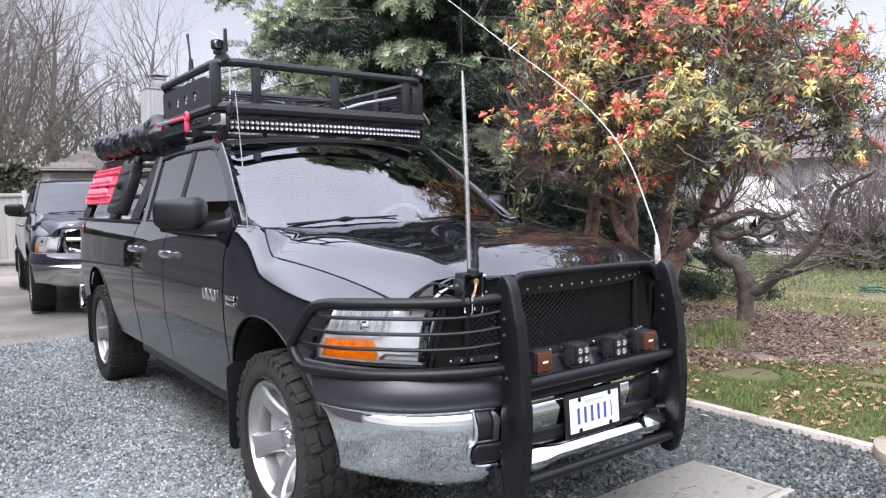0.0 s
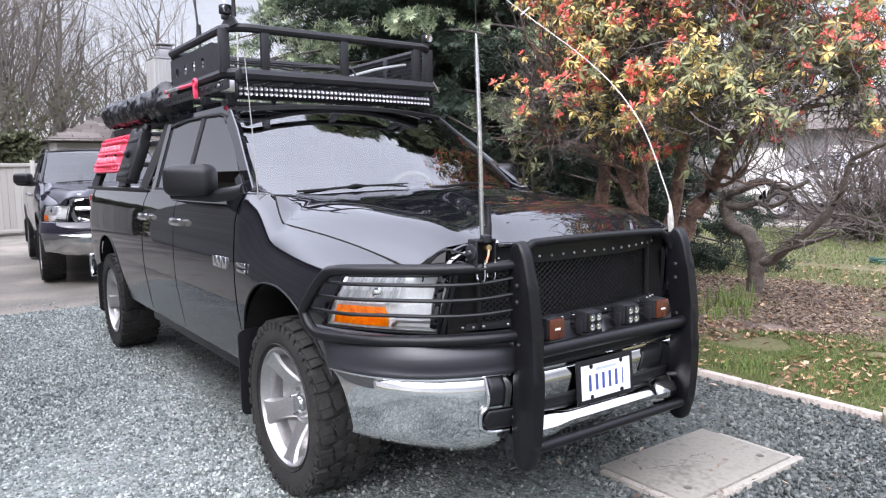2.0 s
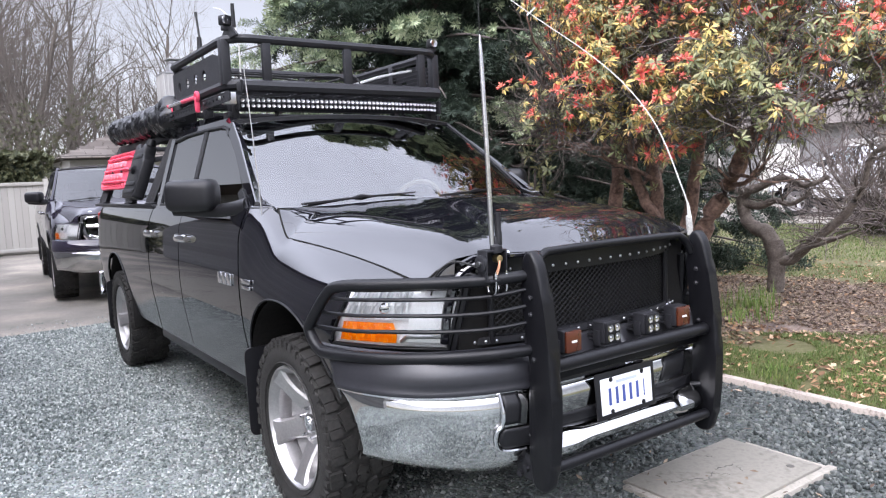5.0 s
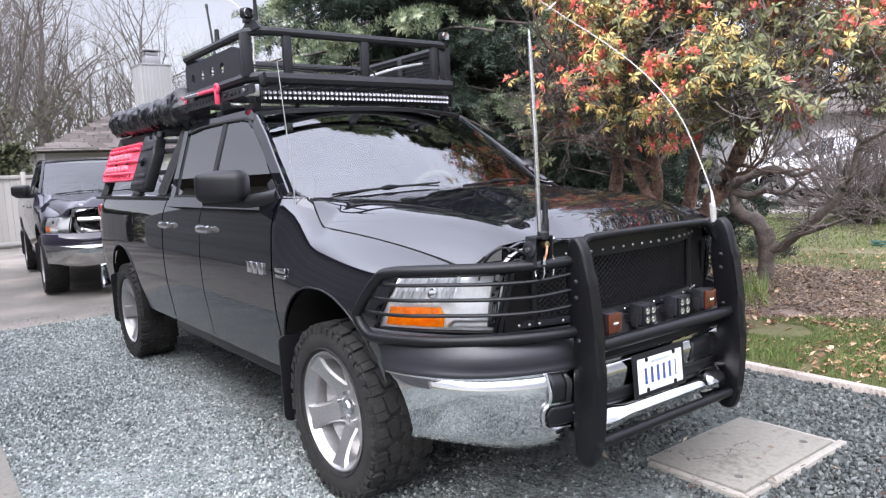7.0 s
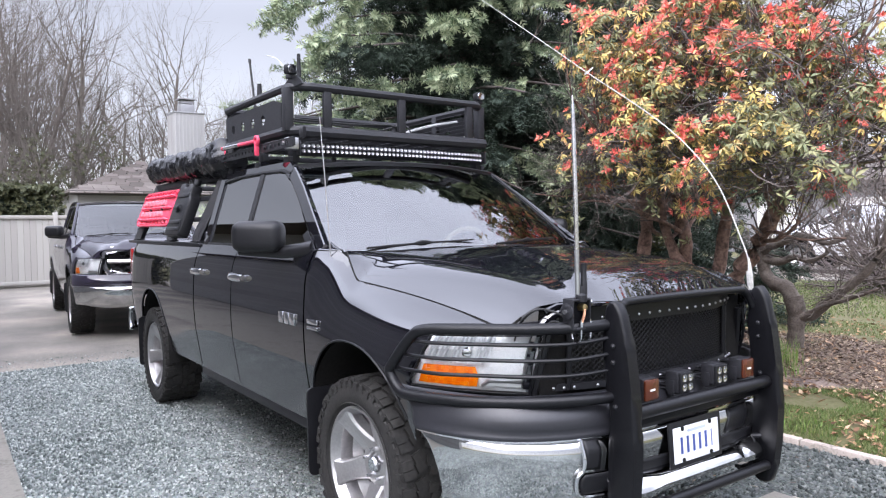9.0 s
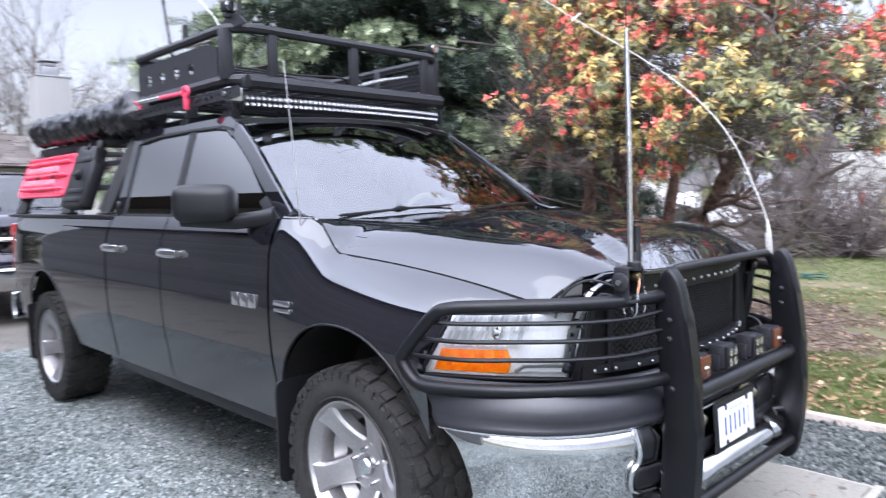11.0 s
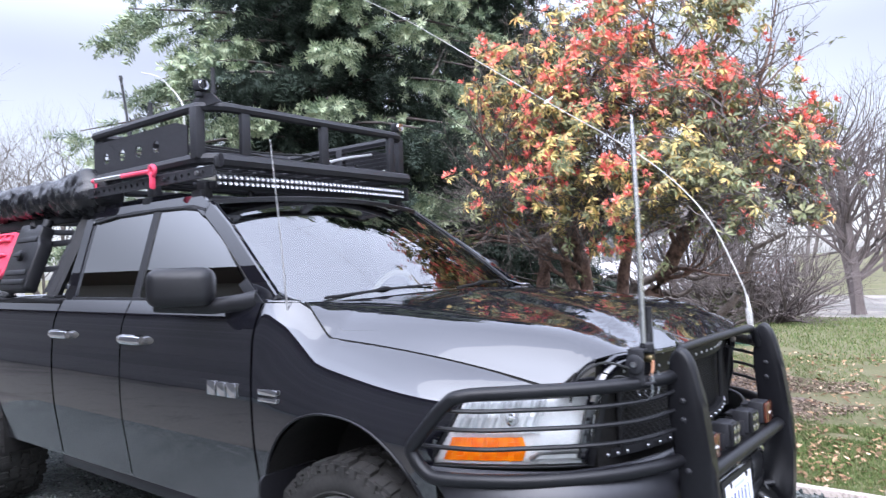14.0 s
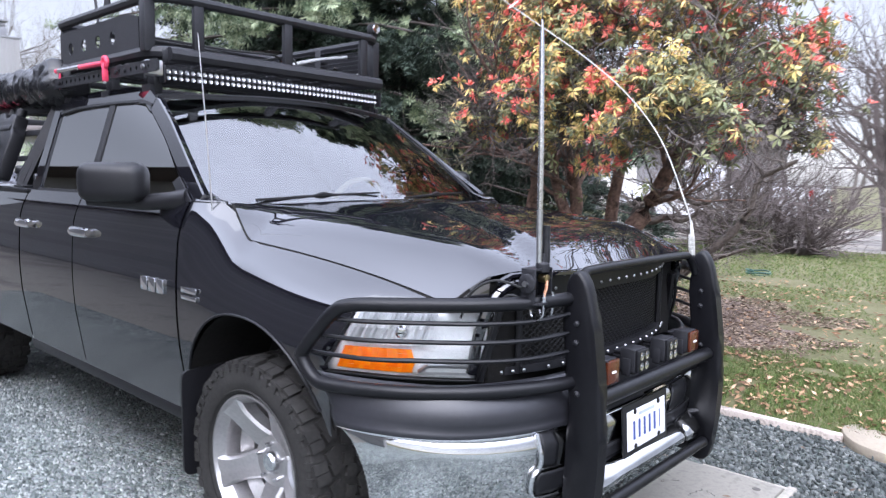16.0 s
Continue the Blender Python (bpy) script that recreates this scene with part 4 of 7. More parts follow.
for s in (-1, 1):
    sheet("tow_recess", lambda u, v: on_bumper(s * (0.530 + 0.062 * u + 0.010 * (1 - v)), 0.600 + 0.108 * v), steps(0, 1, 5), steps(0, 1, 8), PLASTIC, bumper, 0.004)
    sheet("fog_recess", lambda u, v: on_bumper(s * (0.47 + 0.150 * u - 0.02 * (2 * v - 1) ** 2 * u), 0.506 + 0.076 * v), steps(0, 1, 8), steps(0, 1, 6), PLASTIC, bumper, 0.004)
    bm = bmesh.new()
    loop = [on_bumper(s * y, z, 0.010) for y, z in ((0.600, 0.708), (0.604, 0.640), (0.610, 0.600), (0.628, 0.578), (0.632, 0.545), (0.622, 0.512), (0.590, 0.497), (0.54, 0.494), (0.47, 0.492))]
    tube(bm, curve_pts(loop, 4), 0.008, 8)
    part("bumper_moulding", bm, CHROME, bumper)
    bm = bmesh.new()
    tube(bm, curve_pts([on_bumper(s * 0.50, 0.545, 0.01), on_bumper(s * 0.47, 0.552, 0.05), on_bumper(s * 0.44, 0.545, 0.01)], 6), 0.012, 8)
    part("tow_hook", bm, MATTE, bumper)
sheet("bumper_slot", lambda u, v: on_bumper(0.44 * u, 0.535 + 0.060 * v, 0.005), steps(-1, 1, 18), steps(0, 1, 4), PLASTIC, bumper, 0.004)
sheet("bumper_panel", lambda u, v: on_bumper(0.205 + 0.155 * u + 0.03 * v, 0.606 + 0.094 * v, 0.005), steps(0, 1, 8), steps(0, 1, 4), PLASTIC, bumper, 0.004)
STEP_LINE = ((0.0, 0.012), (0.026, 0.002), (0.052, -0.014), (0.064, -0.030), (0.062, -0.046), (0.040, -0.060), (0.0, -0.066))


def step_point(y, v):
    k = v * (len(STEP_LINE) - 1)
    i = min(len(STEP_LINE) - 2, int(k))
    ox, oz = (STEP_LINE[i][j] + (STEP_LINE[i + 1][j] - STEP_LINE[i][j]) * (k - i) for j in (0, 1))
    cut = smooth01(0.045, 0.0, abs(y - 0.285))
    deep = 1 + 0.35 * smooth01(0.25, 0.36, abs(y))
    return on_bumper(y, 0.535, 0.004) + Vector((ox * (1 - 0.10 * cut), 0, oz * deep - 0.008 * cut))


sheet("bumper_step", step_point, steps(-0.44, 0.44, 60), steps(0, 1, 12), CHROME_DUSTY, bumper, 0.004, smooth=30)

PLATE_WHITE = mat("plate_enamel", (0.78, 0.79, 0.82), 0.35, second=(0.72, 0.73, 0.77))
PLATE_BLUE = mat("plate_blue", (0.05, 0.08, 0.28), 0.45)
tagpl = thing("licence_plate", "white licence plate with blue characters in a black frame", "licence plate", (1.113, -0.028, 0.622))
tagpl.rotation_euler = (0, radians(-4), 0)
bm = bmesh.new()
box(bm, (0, 0, 0), (0.008, 0.338, 0.184), 0.003)
frm = part("plate_frame", bm, PLASTIC, tagpl)
bm = bmesh.new()
box(bm, (0.006, 0, 0), (0.003, 0.292, 0.138), 0.001)
pl = part("plate", bm, PLATE_WHITE, tagpl)
for k in range(6):
    bm = bmesh.new()
    box(bm, (0.0078, -0.098 + 0.0392 * k, -0.004), (0.0015, 0.015 if k not in (5,) else 0.006, 0.066))
    part("character_bar", bm, PLATE_BLUE, pl)
for y, z in ((-0.09, 0.062), (0.09, 0.062), (-0.09, -0.062), (0.09, -0.062)):
    bm = bmesh.new()
    lathe(bm, [(0.010, 0.004), (0.010, 0.010), (0.0002, 0.012)], 10, "x", (0, y, z))
    part("plate_screw", bm, PLASTIC, tagpl)
bm = bmesh.new()
box(bm, (0.0078, 0.0, 0.048), (0.0015, 0.12, 0.012))
part("caption_bar", bm, mat("plate_pale_blue", (0.45, 0.50, 0.62), 0.4), pl)

for x, w, h, n in ((-0.66, 0.215, 0.060, 3), (-0.352, 0.115, 0.058, 2)):
    bm = bmesh.new()
    for k in range(n):
        if n == 3:
            box(bm, (x - w / 2 + w * (k + 0.5) / n, -side(x, 1.02) - 0.004, 1.020), (w / n * 0.80, 0.012, h), 0.003)
        else:
            box(bm, (x, -side(x, 1.02) - 0.004, 1.016 + (k - 0.5) * 0.030), (w, 0.010, 0.024 if k else 0.018), 0.003)
    part("emblem", bm, CHROME, truck, "chrome door emblem")

# lamps on the guard's cross tube
for y, amber in ((-0.335, True), (-0.125, False), (0.105, False), (0.300, True)):
    lp = thing("auxiliary_lamp", "small cube driving lamp with a dark amber cover" if amber else "small cube driving lamp with clear optics", "lamp", (1.115, y, 0.822), "lamps on the brush guard")
    bm = bmesh.new()
    box(bm, (-0.012, 0, 0.052), (0.062, 0.084, 0.084), 0.008)
    for k in range(5):
        box(bm, (-0.055, 0, 0.022 + 0.014 * k), (0.03, 0.076, 0.006))
    part("lamp_body", bm, MATTE, lp)
    bm = bmesh.new()
    box(bm, (0.024, 0, 0.052), (0.012, 0.078, 0.078), 0.005)
    part("cover", bm, AMBER_DARK if amber else PLASTIC, lp)
    bm = bmesh.new()
    if amber:
        box(bm, (0.031, 0, 0.052), (0.003, 0.026, 0.007))
        part("badge_bar", bm, WHITE_MARK, lp)
    else:
        for dy, dz in ((-0.018, 0.018), (0.018, 0.018), (-0.018, -0.018), (0.018, -0.018)):
            bm = bmesh.new()
            lathe(bm, [(0.015, 0.032), (0.006, 0.030), (0.0002, 0.033)], 10, "x", (0, dy, 0.052 + dz))
            part("optic", bm, CHROME, lp)
    bm = bmesh.new()
    for sy in (-1, 1):
        box(bm, (-0.012, sy * 0.046, 0.030), (0.03, 0.006, 0.06), 0.002)
    box(bm, (-0.012, 0, 0.003), (0.03, 0.098, 0.006), 0.002)
    part("bracket", bm, MATTE, lp)

# steel aerial on a ratchet mount, clamped to the lamp cage
WIRE = mat("black_cable", (0.012, 0.012, 0.012), 0.5)
ALU = mat("brushed_antenna_tube", (0.74, 0.74, 0.75), 0.22, 1.0, second=(0.45, 0.44, 0.44), scale=14)
BRASS = mat("pale_brass", (0.62, 0.50, 0.28), 0.3, 1.0)
ant = thing("screwdriver_antenna", "silver telescopic mobile antenna on a black ratchet mount", "antenna", (1.02, -0.585, 1.12))
bm = bmesh.new()
for y in (-0.047, 0.040):
    box(bm, (-0.012, y, 0.048), (0.052, 0.006, 0.110), 0.002)
box(bm, (-0.012, -0.003, 0.100), (0.052, 0.088, 0.008), 0.002)
box(bm, (-0.036, -0.003, 0.048), (0.006, 0.088, 0.104), 0.002)
box(bm, (-0.004, -0.003, -0.002), (0.070, 0.092, 0.008), 0.002)
lathe(bm, [(0.030, -0.050), (0.030, -0.058), (0.025, -0.061), (0.0002, -0.061)], 18, "y", (-0.012, 0, 0.058))
lathe(bm, [(0.020, 0.092), (0.022, 0.100), (0.022, 0.116), (0.014, 0.124), (0.013, 0.150)], 14, "z", (0.004, 0.002, 0.0))
mnt = part("mount", bm, MATTE, ant)
for at, d in (((-0.012, 0, 0.058), -1), ((-0.012, 0, 0.086), 1)):
    bm = bmesh.new()
    lathe(bm, [(0.009, d * 0.043), (0.009, d * 0.070), (0.0002, d * 0.071)], 6, "y", at)
    part("ratchet_bolt", bm, STEEL, mnt)
for y in (-0.022, 0.026):
    bm = bmesh.new()
    tube(bm, curve_pts([(0.026, y, 0.030), (0.027, y, -0.010), (0.024, y, -0.040), (0.004, y, -0.056), (-0.018, y, -0.040), (-0.020, y, 0.020)], 5), 0.0034, 6)
    for z in (0.004, 0.013):
        lathe(bm, [(0.009, 0.0), (0.009, 0.007), (0.0002, 0.008)], 6, "z", (0.026, y, z))
    part("clamp", bm, CHROME, mnt)
bm = bmesh.new()
lathe(bm, [(0.0002, 0.018), (0.013, 0.017), (0.014, 0.006), (0.014, -0.010)], 14, "x", (0.006, 0.002, 0.072))
part("fitting", bm, BRASS, mnt)
bm = bmesh.new()
tube(bm, curve_pts([(0.020, 0.002, 0.068), (0.024, -0.004, 0.045), (0.022, -0.012, 0.022), (0.026, -0.018, 0.006)], 5), 0.0050, 6, flat=1.0)
part("earth_strap", bm, mat("copper_braid", (0.70, 0.36, 0.22), 0.45, 0.7), mnt, "copper braid earth strap")
bm = bmesh.new()
tube(bm, [(0.0, -0.012, 0.12), (0, -0.016, 0.28)], 0.009, 12)
part("base_tube", bm, STEEL, ant)
bm = bmesh.new()
tube(bm, [(0.010, 0.010, 0.12), (0.010, 0.010, 0.165), (0.010, 0.009, 0.168), (0.010, 0.009, 0.232)], [0.0125, 0.0125, 0.011, 0.011], 12)
part("motor", bm, PLASTIC, ant)
bm = bmesh.new()
tube(bm, [(0, -0.016, 0.28), (0, -0.020, 0.46), (-0.002, -0.028, 0.74), (-0.002, -0.030, 0.80), (-0.002, -0.031, 0.835)], [0.009, 0.0085, 0.008, 0.006, 0.003], 12)
part("coil_tube", bm, ALU, ant)
bm = bmesh.new()
tube(bm, [(-0.002, -0.031, 0.83), (-0.004, -0.036, 1.45)], 0.0014, 5)
part("whip", bm, WIRE, ant)
bm = bmesh.new()
tube(bm, curve_pts([(-0.02, -0.05, 0.04), (-0.09, -0.11, 0.065), (-0.16, -0.14, 0.02), (-0.19, -0.15, -0.06)], 6), 0.004, 6)
tube(bm, curve_pts([(-0.02, -0.04, 0.0), (-0.06, -0.08, 0.02), (-0.11, -0.10, -0.03)], 6), 0.004, 6)
part("feed_cable", bm, WIRE, ant)

# tied-back fibreglass whip on a spring
WHIP = mat("white_fibreglass", (0.50, 0.49, 0.46), 0.4)
wh = thing("whip_antenna", "long white fibreglass whip antenna bent back on a white spring", "antenna", (1.03, 0.505, 1.10))
bm = bmesh.new()
box(bm, (0.02, -0.02, 0.05), (0.05, 0.05, 0.02), 0.004)
tube(bm, [(0, 0, 0.02), (0, 0, 0.09)], 0.010, 10)
part("stud_mount", bm, MATTE, wh)
bm = bmesh.new()
tube(bm, [(-0.004 * k / 60 + (0.0105 + 0.002 * math.sin(math.pi * k / 120)) * math.cos(k * 0.9), 0.0115 * math.sin(k * 0.9), 0.085 + 0.085 * k / 110) for k in range(111)], 0.0026, 5)
tube(bm, [(-0.003, 0, 0.165), (-0.012, 0, 0.23)], [0.0095, 0.0045], 8)
part("spring", bm, WHIP, wh)
bm = bmesh.new()
arc = curve_pts([(-0.012, 0, 0.22), (-0.035, -0.01, 0.30), (-0.15, -0.02, 0.56), (-0.31, -0.03, 0.76), (-0.54, -0.035, 0.95), (-0.945, -0.04, 1.225), (-1.48, -0.05, 1.60), (-2.01, -0.06, 1.96), (-2.7, -0.08, 2.36)], 6)
tube(bm, arc, [0.0036 - 0.0020 * k / (len(arc) - 1) for k in range(len(arc))], 6)
part("rod", bm, WHIP, wh)
bm = bmesh.new()
for d in ((0.5, 0.4, 0.5), (0.5, -0.5, -0.2), (-0.3, 0.6, 0.3)):
    c = Vector((-0.945, -0.04, 1.225))
    tube(bm, [c - Vector(d) * 0.02, c + Vector(d) * 0.05], 0.004, 5)
part("cable_tie", bm, WHITE_MARK, wh)

# short aerial on the wing by the windscreen
fa = thing("wing_antenna", "thin steel radio antenna with a grey base on the wing", "antenna", (-0.335, -0.905, 1.235))
bm = bmesh.new()
tube(bm, [(0, 0, 0), (0, 0, 0.03), (0, 0, 0.06), (0, 0, 0.10)], [0.020, 0.019, 0.012, 0.004], 10)
part("base", bm, mat("grey_plastic", (0.22, 0.22, 0.24), 0.4), fa)
bm = bmesh.new()
tube(bm, [(0, 0, 0.09), (-0.03, -0.01, 0.50), (-0.055, -0.02, 0.80)], [0.003, 0.0026, 0.002], 6)
part("mast", bm, STEEL, fa)

# roof basket
rack = thing("roof_rack", "black steel roof basket with mesh floor and perforated side plates", "roof rack", (-1.7, 0, 1.93))


def at_rack(ob):
    ob.location = (1.7, 0, -1.93)
    return ob


RX0, RX1, RY, RZ0, RZ1 = -2.32, -1.13, 0.735, 2.075, 2.335
bm = bmesh.new()
ring = round_poly([(RX0, -RY), (RX1 - 0.09, -RY), (RX1, -RY + 0.09), (RX1, RY - 0.09), (RX1 - 0.09, RY), (RX0, RY)], 0.05, 4)
tube(bm, [(x, y, RZ1) for x, y in ring], 0.026, 8, closed=True)
at_rack(part("top_rail", bm, MATTE, rack))
bm = bmesh.new()
tube(bm, [(x, y, RZ0) for x, y in ring], 0.030, 8, closed=True)
tube(bm, [(RX1 + 0.03, y, RZ0 - 0.015) for y in steps(-RY + 0.05, RY - 0.05, 8)], 0.036, 8)
at_rack(part("base_rail", bm, MATTE, rack))
for x, y in [(RX1, yy) for yy in (-0.515, 0.02, 0.575)] + [(RX1 - 0.085, s * RY) for s in (-1, 1)] + [(RX0, yy) for yy in (-0.70, -0.24, 0.24, 0.70)] + [(-1.75, RY)]:
    bm = bmesh.new()
    box(bm, (x, y, (RZ0 + RZ1) / 2), (0.030 if x > -1.2 or x < -2.2 else 0.06, 0.055, RZ1 - RZ0), 0.006)
    at_rack(part("post", bm, MATTE, rack))
for s in (-1, 1):
    bm = bmesh.new()
    hl = [(-2.16 + 0.185 * k, 2.185 , 0.034) for k in range(4)]
    plate(bm, [(-2.31, 2.09), (-1.30, 2.09), (-1.30, 2.255), (-1.42, 2.285), (-2.31, 2.285)], 0.008, Matrix.Translation((0, s * (RY + 0.004), 0)) @ XZ, 0, hl)
    at_rack(part("side_plate", bm, MATTE, rack, smooth=0))
    bm = bmesh.new()
    plate(bm, [(-1.40, RZ1), (-1.06, RZ1), (-1.14, 2.395), (-1.26, 2.395)], 0.012, Matrix.Translation((0.02, s * (RY - 0.02), 0)) @ XZ, 0)
    if s < 0:
        at_rack(part("peak_plate", bm, MATTE, rack, smooth=0))
    else:
        bm.free()
bm = bmesh.new()
plate(bm, [(0.36, 2.09), (0.68, 2.09), (0.68, 2.26), (0.42, 2.26), (0.36, 2.20)], 0.006, Matrix(((0, 0, 1, RX0 + 0.01), (1, 0, 0, 0), (0, 1, 0, 0), (0, 0, 0, 1))), 0, [(0.46, 2.16, 0.026), (0.58, 2.16, 0.026)])
at_rack(part("back_plate", bm, MATTE, rack, smooth=0))
bm = bmesh.new()
for k in range(16):
    x = RX0 + 0.04 + k * 0.072
    tube(bm, [(x, -RY, RZ0 + 0.01), (x, RY, RZ0 + 0.01)], 0.008, 6, False)
for k in range(9):
    y = -RY + 0.08 + k * 0.163
    tube(bm, [(RX0, y, RZ0), (RX1, y, RZ0)], 0.009, 6, False)
at_rack(tagged(part("mesh_floor", bm, MATTE, rack), kind="stuff"))
for s in (-1, 1):
    for k in range(8):
        z = RZ0 + 0.045 + 0.027 * k
        bm = bmesh.new()
        if s > 0:
            tube(bm, [(RX0, RY - 0.02, z), (RX1 - 0.1, RY - 0.02, z)], 0.0045, 6)
        else:
            tube(bm, [(RX0 + 0.01, -RY, z), (RX0 + 0.01, RY, z)], 0.0045, 6)
        at_rack(part("side_rod", bm, MATTE, rack))
for k, x in enumerate((-1.22, -1.70, -2.22)):
    bm = bmesh.new()
    box(bm, (x, 0, 2.00), (0.06, 1.40, 0.035), 0.006)
    for s in (-1, 1):
        box(bm, (x, s * 0.70, 1.945), (0.075, 0.05, 0.13), 0.012)
        box(bm, (x, s * 0.735, 1.895), (0.09, 0.03, 0.05), 0.008)
    at_rack(part("cross_bar", bm, MATTE, rack))
bm = bmesh.new()
box(bm, (-1.115, 0, 2.055), (0.012, 1.42, 0.055), 0.004)
at_rack(part("fairing", bm, MATTE, rack))

# curved lamp bar under the front of the basket
lb = thing("light_bar", "long curved LED light bar with two rows of optics", "light bar", (-1.13, 0, 1.90))
bar_x = lambda y: -0.010 + 0.055 * (1 - (y / 0.70) ** 2)
bm = bmesh.new()
for dz, r in ((0.066, 0.040),):
    tube(bm, [(bar_x(y) - 0.03, y, dz) for y in steps(-0.70, 0.70, 20)], 0.042, 4)
part("housing", bm, MATTE, lb, smooth=0)
bm = bmesh.new()
lathe(bm, [(0.0115, -0.002), (0.0110, 0.004), (0.005, 0.0), (0.0002, 0.004)], 8, "x")
optic = bpy.data.meshes.new("optic")
bmesh.ops.recalc_face_normals(bm, faces=bm.faces)
bm.to_mesh(optic)
bm.free()
optic.materials.append(STEEL)
for row in (0, 1):
    for k in range(46):
        o = new("optic", optic)
        o.parent = lb
        y = -0.675 + 1.35 * k / 45
        o.location = (bar_x(y) + 0.004, y, 0.051 + 0.031 * row)
for s in (-1, 1):
    bm = bmesh.new()
    box(bm, (0.0, s * 0.705, 0.066), (0.05, 0.012, 0.085), 0.004)
    box(bm, (-0.07, s * 0.712, 0.09), (0.16, 0.006, 0.045), 0.002)
    part("end_bracket", bm, MATTE, lb)
for s in (-1, 1):
    bm = bmesh.new()
    tube(bm, [(-0.03, s * 0.45, 0.02), (-0.05, s * 0.45, -0.02), (-0.06, s * 0.45, 0.11)], 0.012, 6)
    part("mount_foot", bm, MATTE, lb)

# small lamps at the basket's two front corners
for y in (-0.72, 0.72):
    cl = thing("corner_lamp", "small round work lamp on the roof basket's corner", "lamp", (-1.20, y, 2.385 if y < 0 else 2.355), "lamps on the roof basket")
    bm = bmesh.new()
    R = Matrix.Rotation(0.5 if y < 0 else -0.2, 3, "Z")
    box(bm, (0, 0, 0.055), (0.06, 0.062, 0.06), 0.012, R)
    part("lamp_body", bm, PLASTIC, cl)
    bm = bmesh.new()
    lathe(bm, [(0.028, 0.028), (0.026, 0.036), (0.0002, 0.033)], 14, "x", (0, 0, 0.055))
    part("lens", bm, CHROME, cl)
    bm = bmesh.new()
    box(bm, (0, 0, 0.012), (0.03, 0.05, 0.026), 0.004)
    part("bracket", bm, MATTE, cl)

# three stub and stick aerials on the basket
for x, y, h, r, lab in ((-1.12, -0.70, 0.13, 0.012, "short black stub antenna on the roof basket"), (-1.66, -0.735, 0.075, 0.016, "short thick stub antenna on the roof basket")):
    st = thing("stub_antenna", lab, "antenna", (x, y, 2.39 if x > -1.2 else 2.355), "stub antennas")
    bm = bmesh.new()
    tube(bm, [(0, 0, 0), (0, 0, h * 0.3), (0, 0, h)], [r * 1.2, r, r * 0.85], 10)
    part("stub", bm, PLASTIC, st)
st = thing("stick_antenna", "tall thin black antenna with a knob at its tip", "antenna", (-2.30, -0.52, 2.36))
bm = bmesh.new()
tube(bm, [(0, 0, -0.02), (0, 0, 0.03), (-0.01, 0, 0.04), (-0.09, 0, 0.36), (-0.095, 0, 0.38), (-0.10, 0, 0.40)], [0.016, 0.014, 0.009, 0.008, 0.012, 0.010], 8)
part("stick", bm, PLASTIC, st)
w2 = thing("bent_whip_antenna", "pale bent whip antenna on the roof basket", "antenna", (-1.90, -0.40, 2.085))
bm = bmesh.new()
arc = curve_pts([(0, 0, 0), (0.01, 0, 0.20), (0.01, 0, 0.40), (-0.05, 0, 0.49), (-0.11, 0, 0.54), (-0.26, 0, 0.645), (-0.46, 0, 0.71)], 6)
tube(bm, arc, [0.006 - 0.003 * k / len(arc) for k in range(len(arc))], 6)
part("rod", bm, WHIP, w2)

# cables lying in the basket
for pts, r, mm, lab in ((((-1.25, -0.70, 2.14), (-1.22, -0.40, 2.13), (-1.30, -0.10, 2.12), (-1.26, 0.12, 2.17), (-1.22, 0.16, 2.10)), 0.006, WIRE, "black cable strung inside the roof basket"),
                        (((-1.70, 0.05, 2.12), (-1.55, 0.25, 2.15), (-1.45, 0.45, 2.21), (-1.38, 0.66, 2.25)), 0.010, mat("silver_braid", (0.55, 0.55, 0.56), 0.35, 0.8), "silver braided cable lying across the roof basket"),
                        (((-1.28, -0.72, 2.16), (-1.25, -0.30, 2.15), (-1.22, 0.0, 2.155), (-1.24, 0.05, 2.10)), 0.006, WIRE, "black cable strung inside the roof basket"),
                        (((-1.50, 0.42, 2.09), (-1.42, 0.52, 2.12), (-1.30, 0.60, 2.11), (-1.26, 0.66, 2.13)), 0.008, mat("pale_cord", (0.5, 0.5, 0.48), 0.6), "pale cord coiled in the roof basket")):
    cb = thing("cable", lab, "cable", pts[0], "cables in the basket")
    o = Vector(pts[0])
    bm = bmesh.new()
    tube(bm, curve_pts([Vector(p) - o for p in pts], 6), r, 6)
    part("strand", bm, mm, cb)

# farm jack along the basket's side
jk = thing("farm_jack", "red-handled farm jack with a perforated black bar", "jack", (-1.70, -0.80, 1.985))
bm = bmesh.new()
plate(bm, [(-0.60, -0.022), (0.72, -0.022), (0.72, 0.022), (-0.60, 0.022)], 0.014, Matrix.Translation((0, -0.007, 0)) @ XZ, 0, [(-0.54 + 0.062 * k, 0.0, 0.011) for k in range(20)])
part("bar", bm, MATTE, jk, smooth=0)
bm = bmesh.new()
for z in (-0.024, 0.024):
    tube(bm, [(-0.60, -0.004, z), (0.72, -0.004, z)], 0.005, 6)
part("bar_flange", bm, MATTE, jk)
bm = bmesh.new()
box(bm, (0.215, -0.03, 0.0), (0.022, 0.030, 0.085), 0.008)
tube(bm, [(0.215 + 0.024 * math.cos(a), -0.03, 0.052 + 0.024 * math.sin(a)) for a in [2 * math.pi * k / 16 for k in range(16)]], 0.012, 8, closed=True)
part("lifting_runner", bm, RED, jk)
bm = bmesh.new()
tube(bm, [(0.20, -0.03, 0.050), (-0.10, -0.03, 0.056)], 0.013, 10)
hd = part("handle", bm, RED, jk)
bm = bmesh.new()
tube(bm, [(-0.40, -0.03, 0.061), (-0.43, -0.03, 0.061)], 0.014, 10)
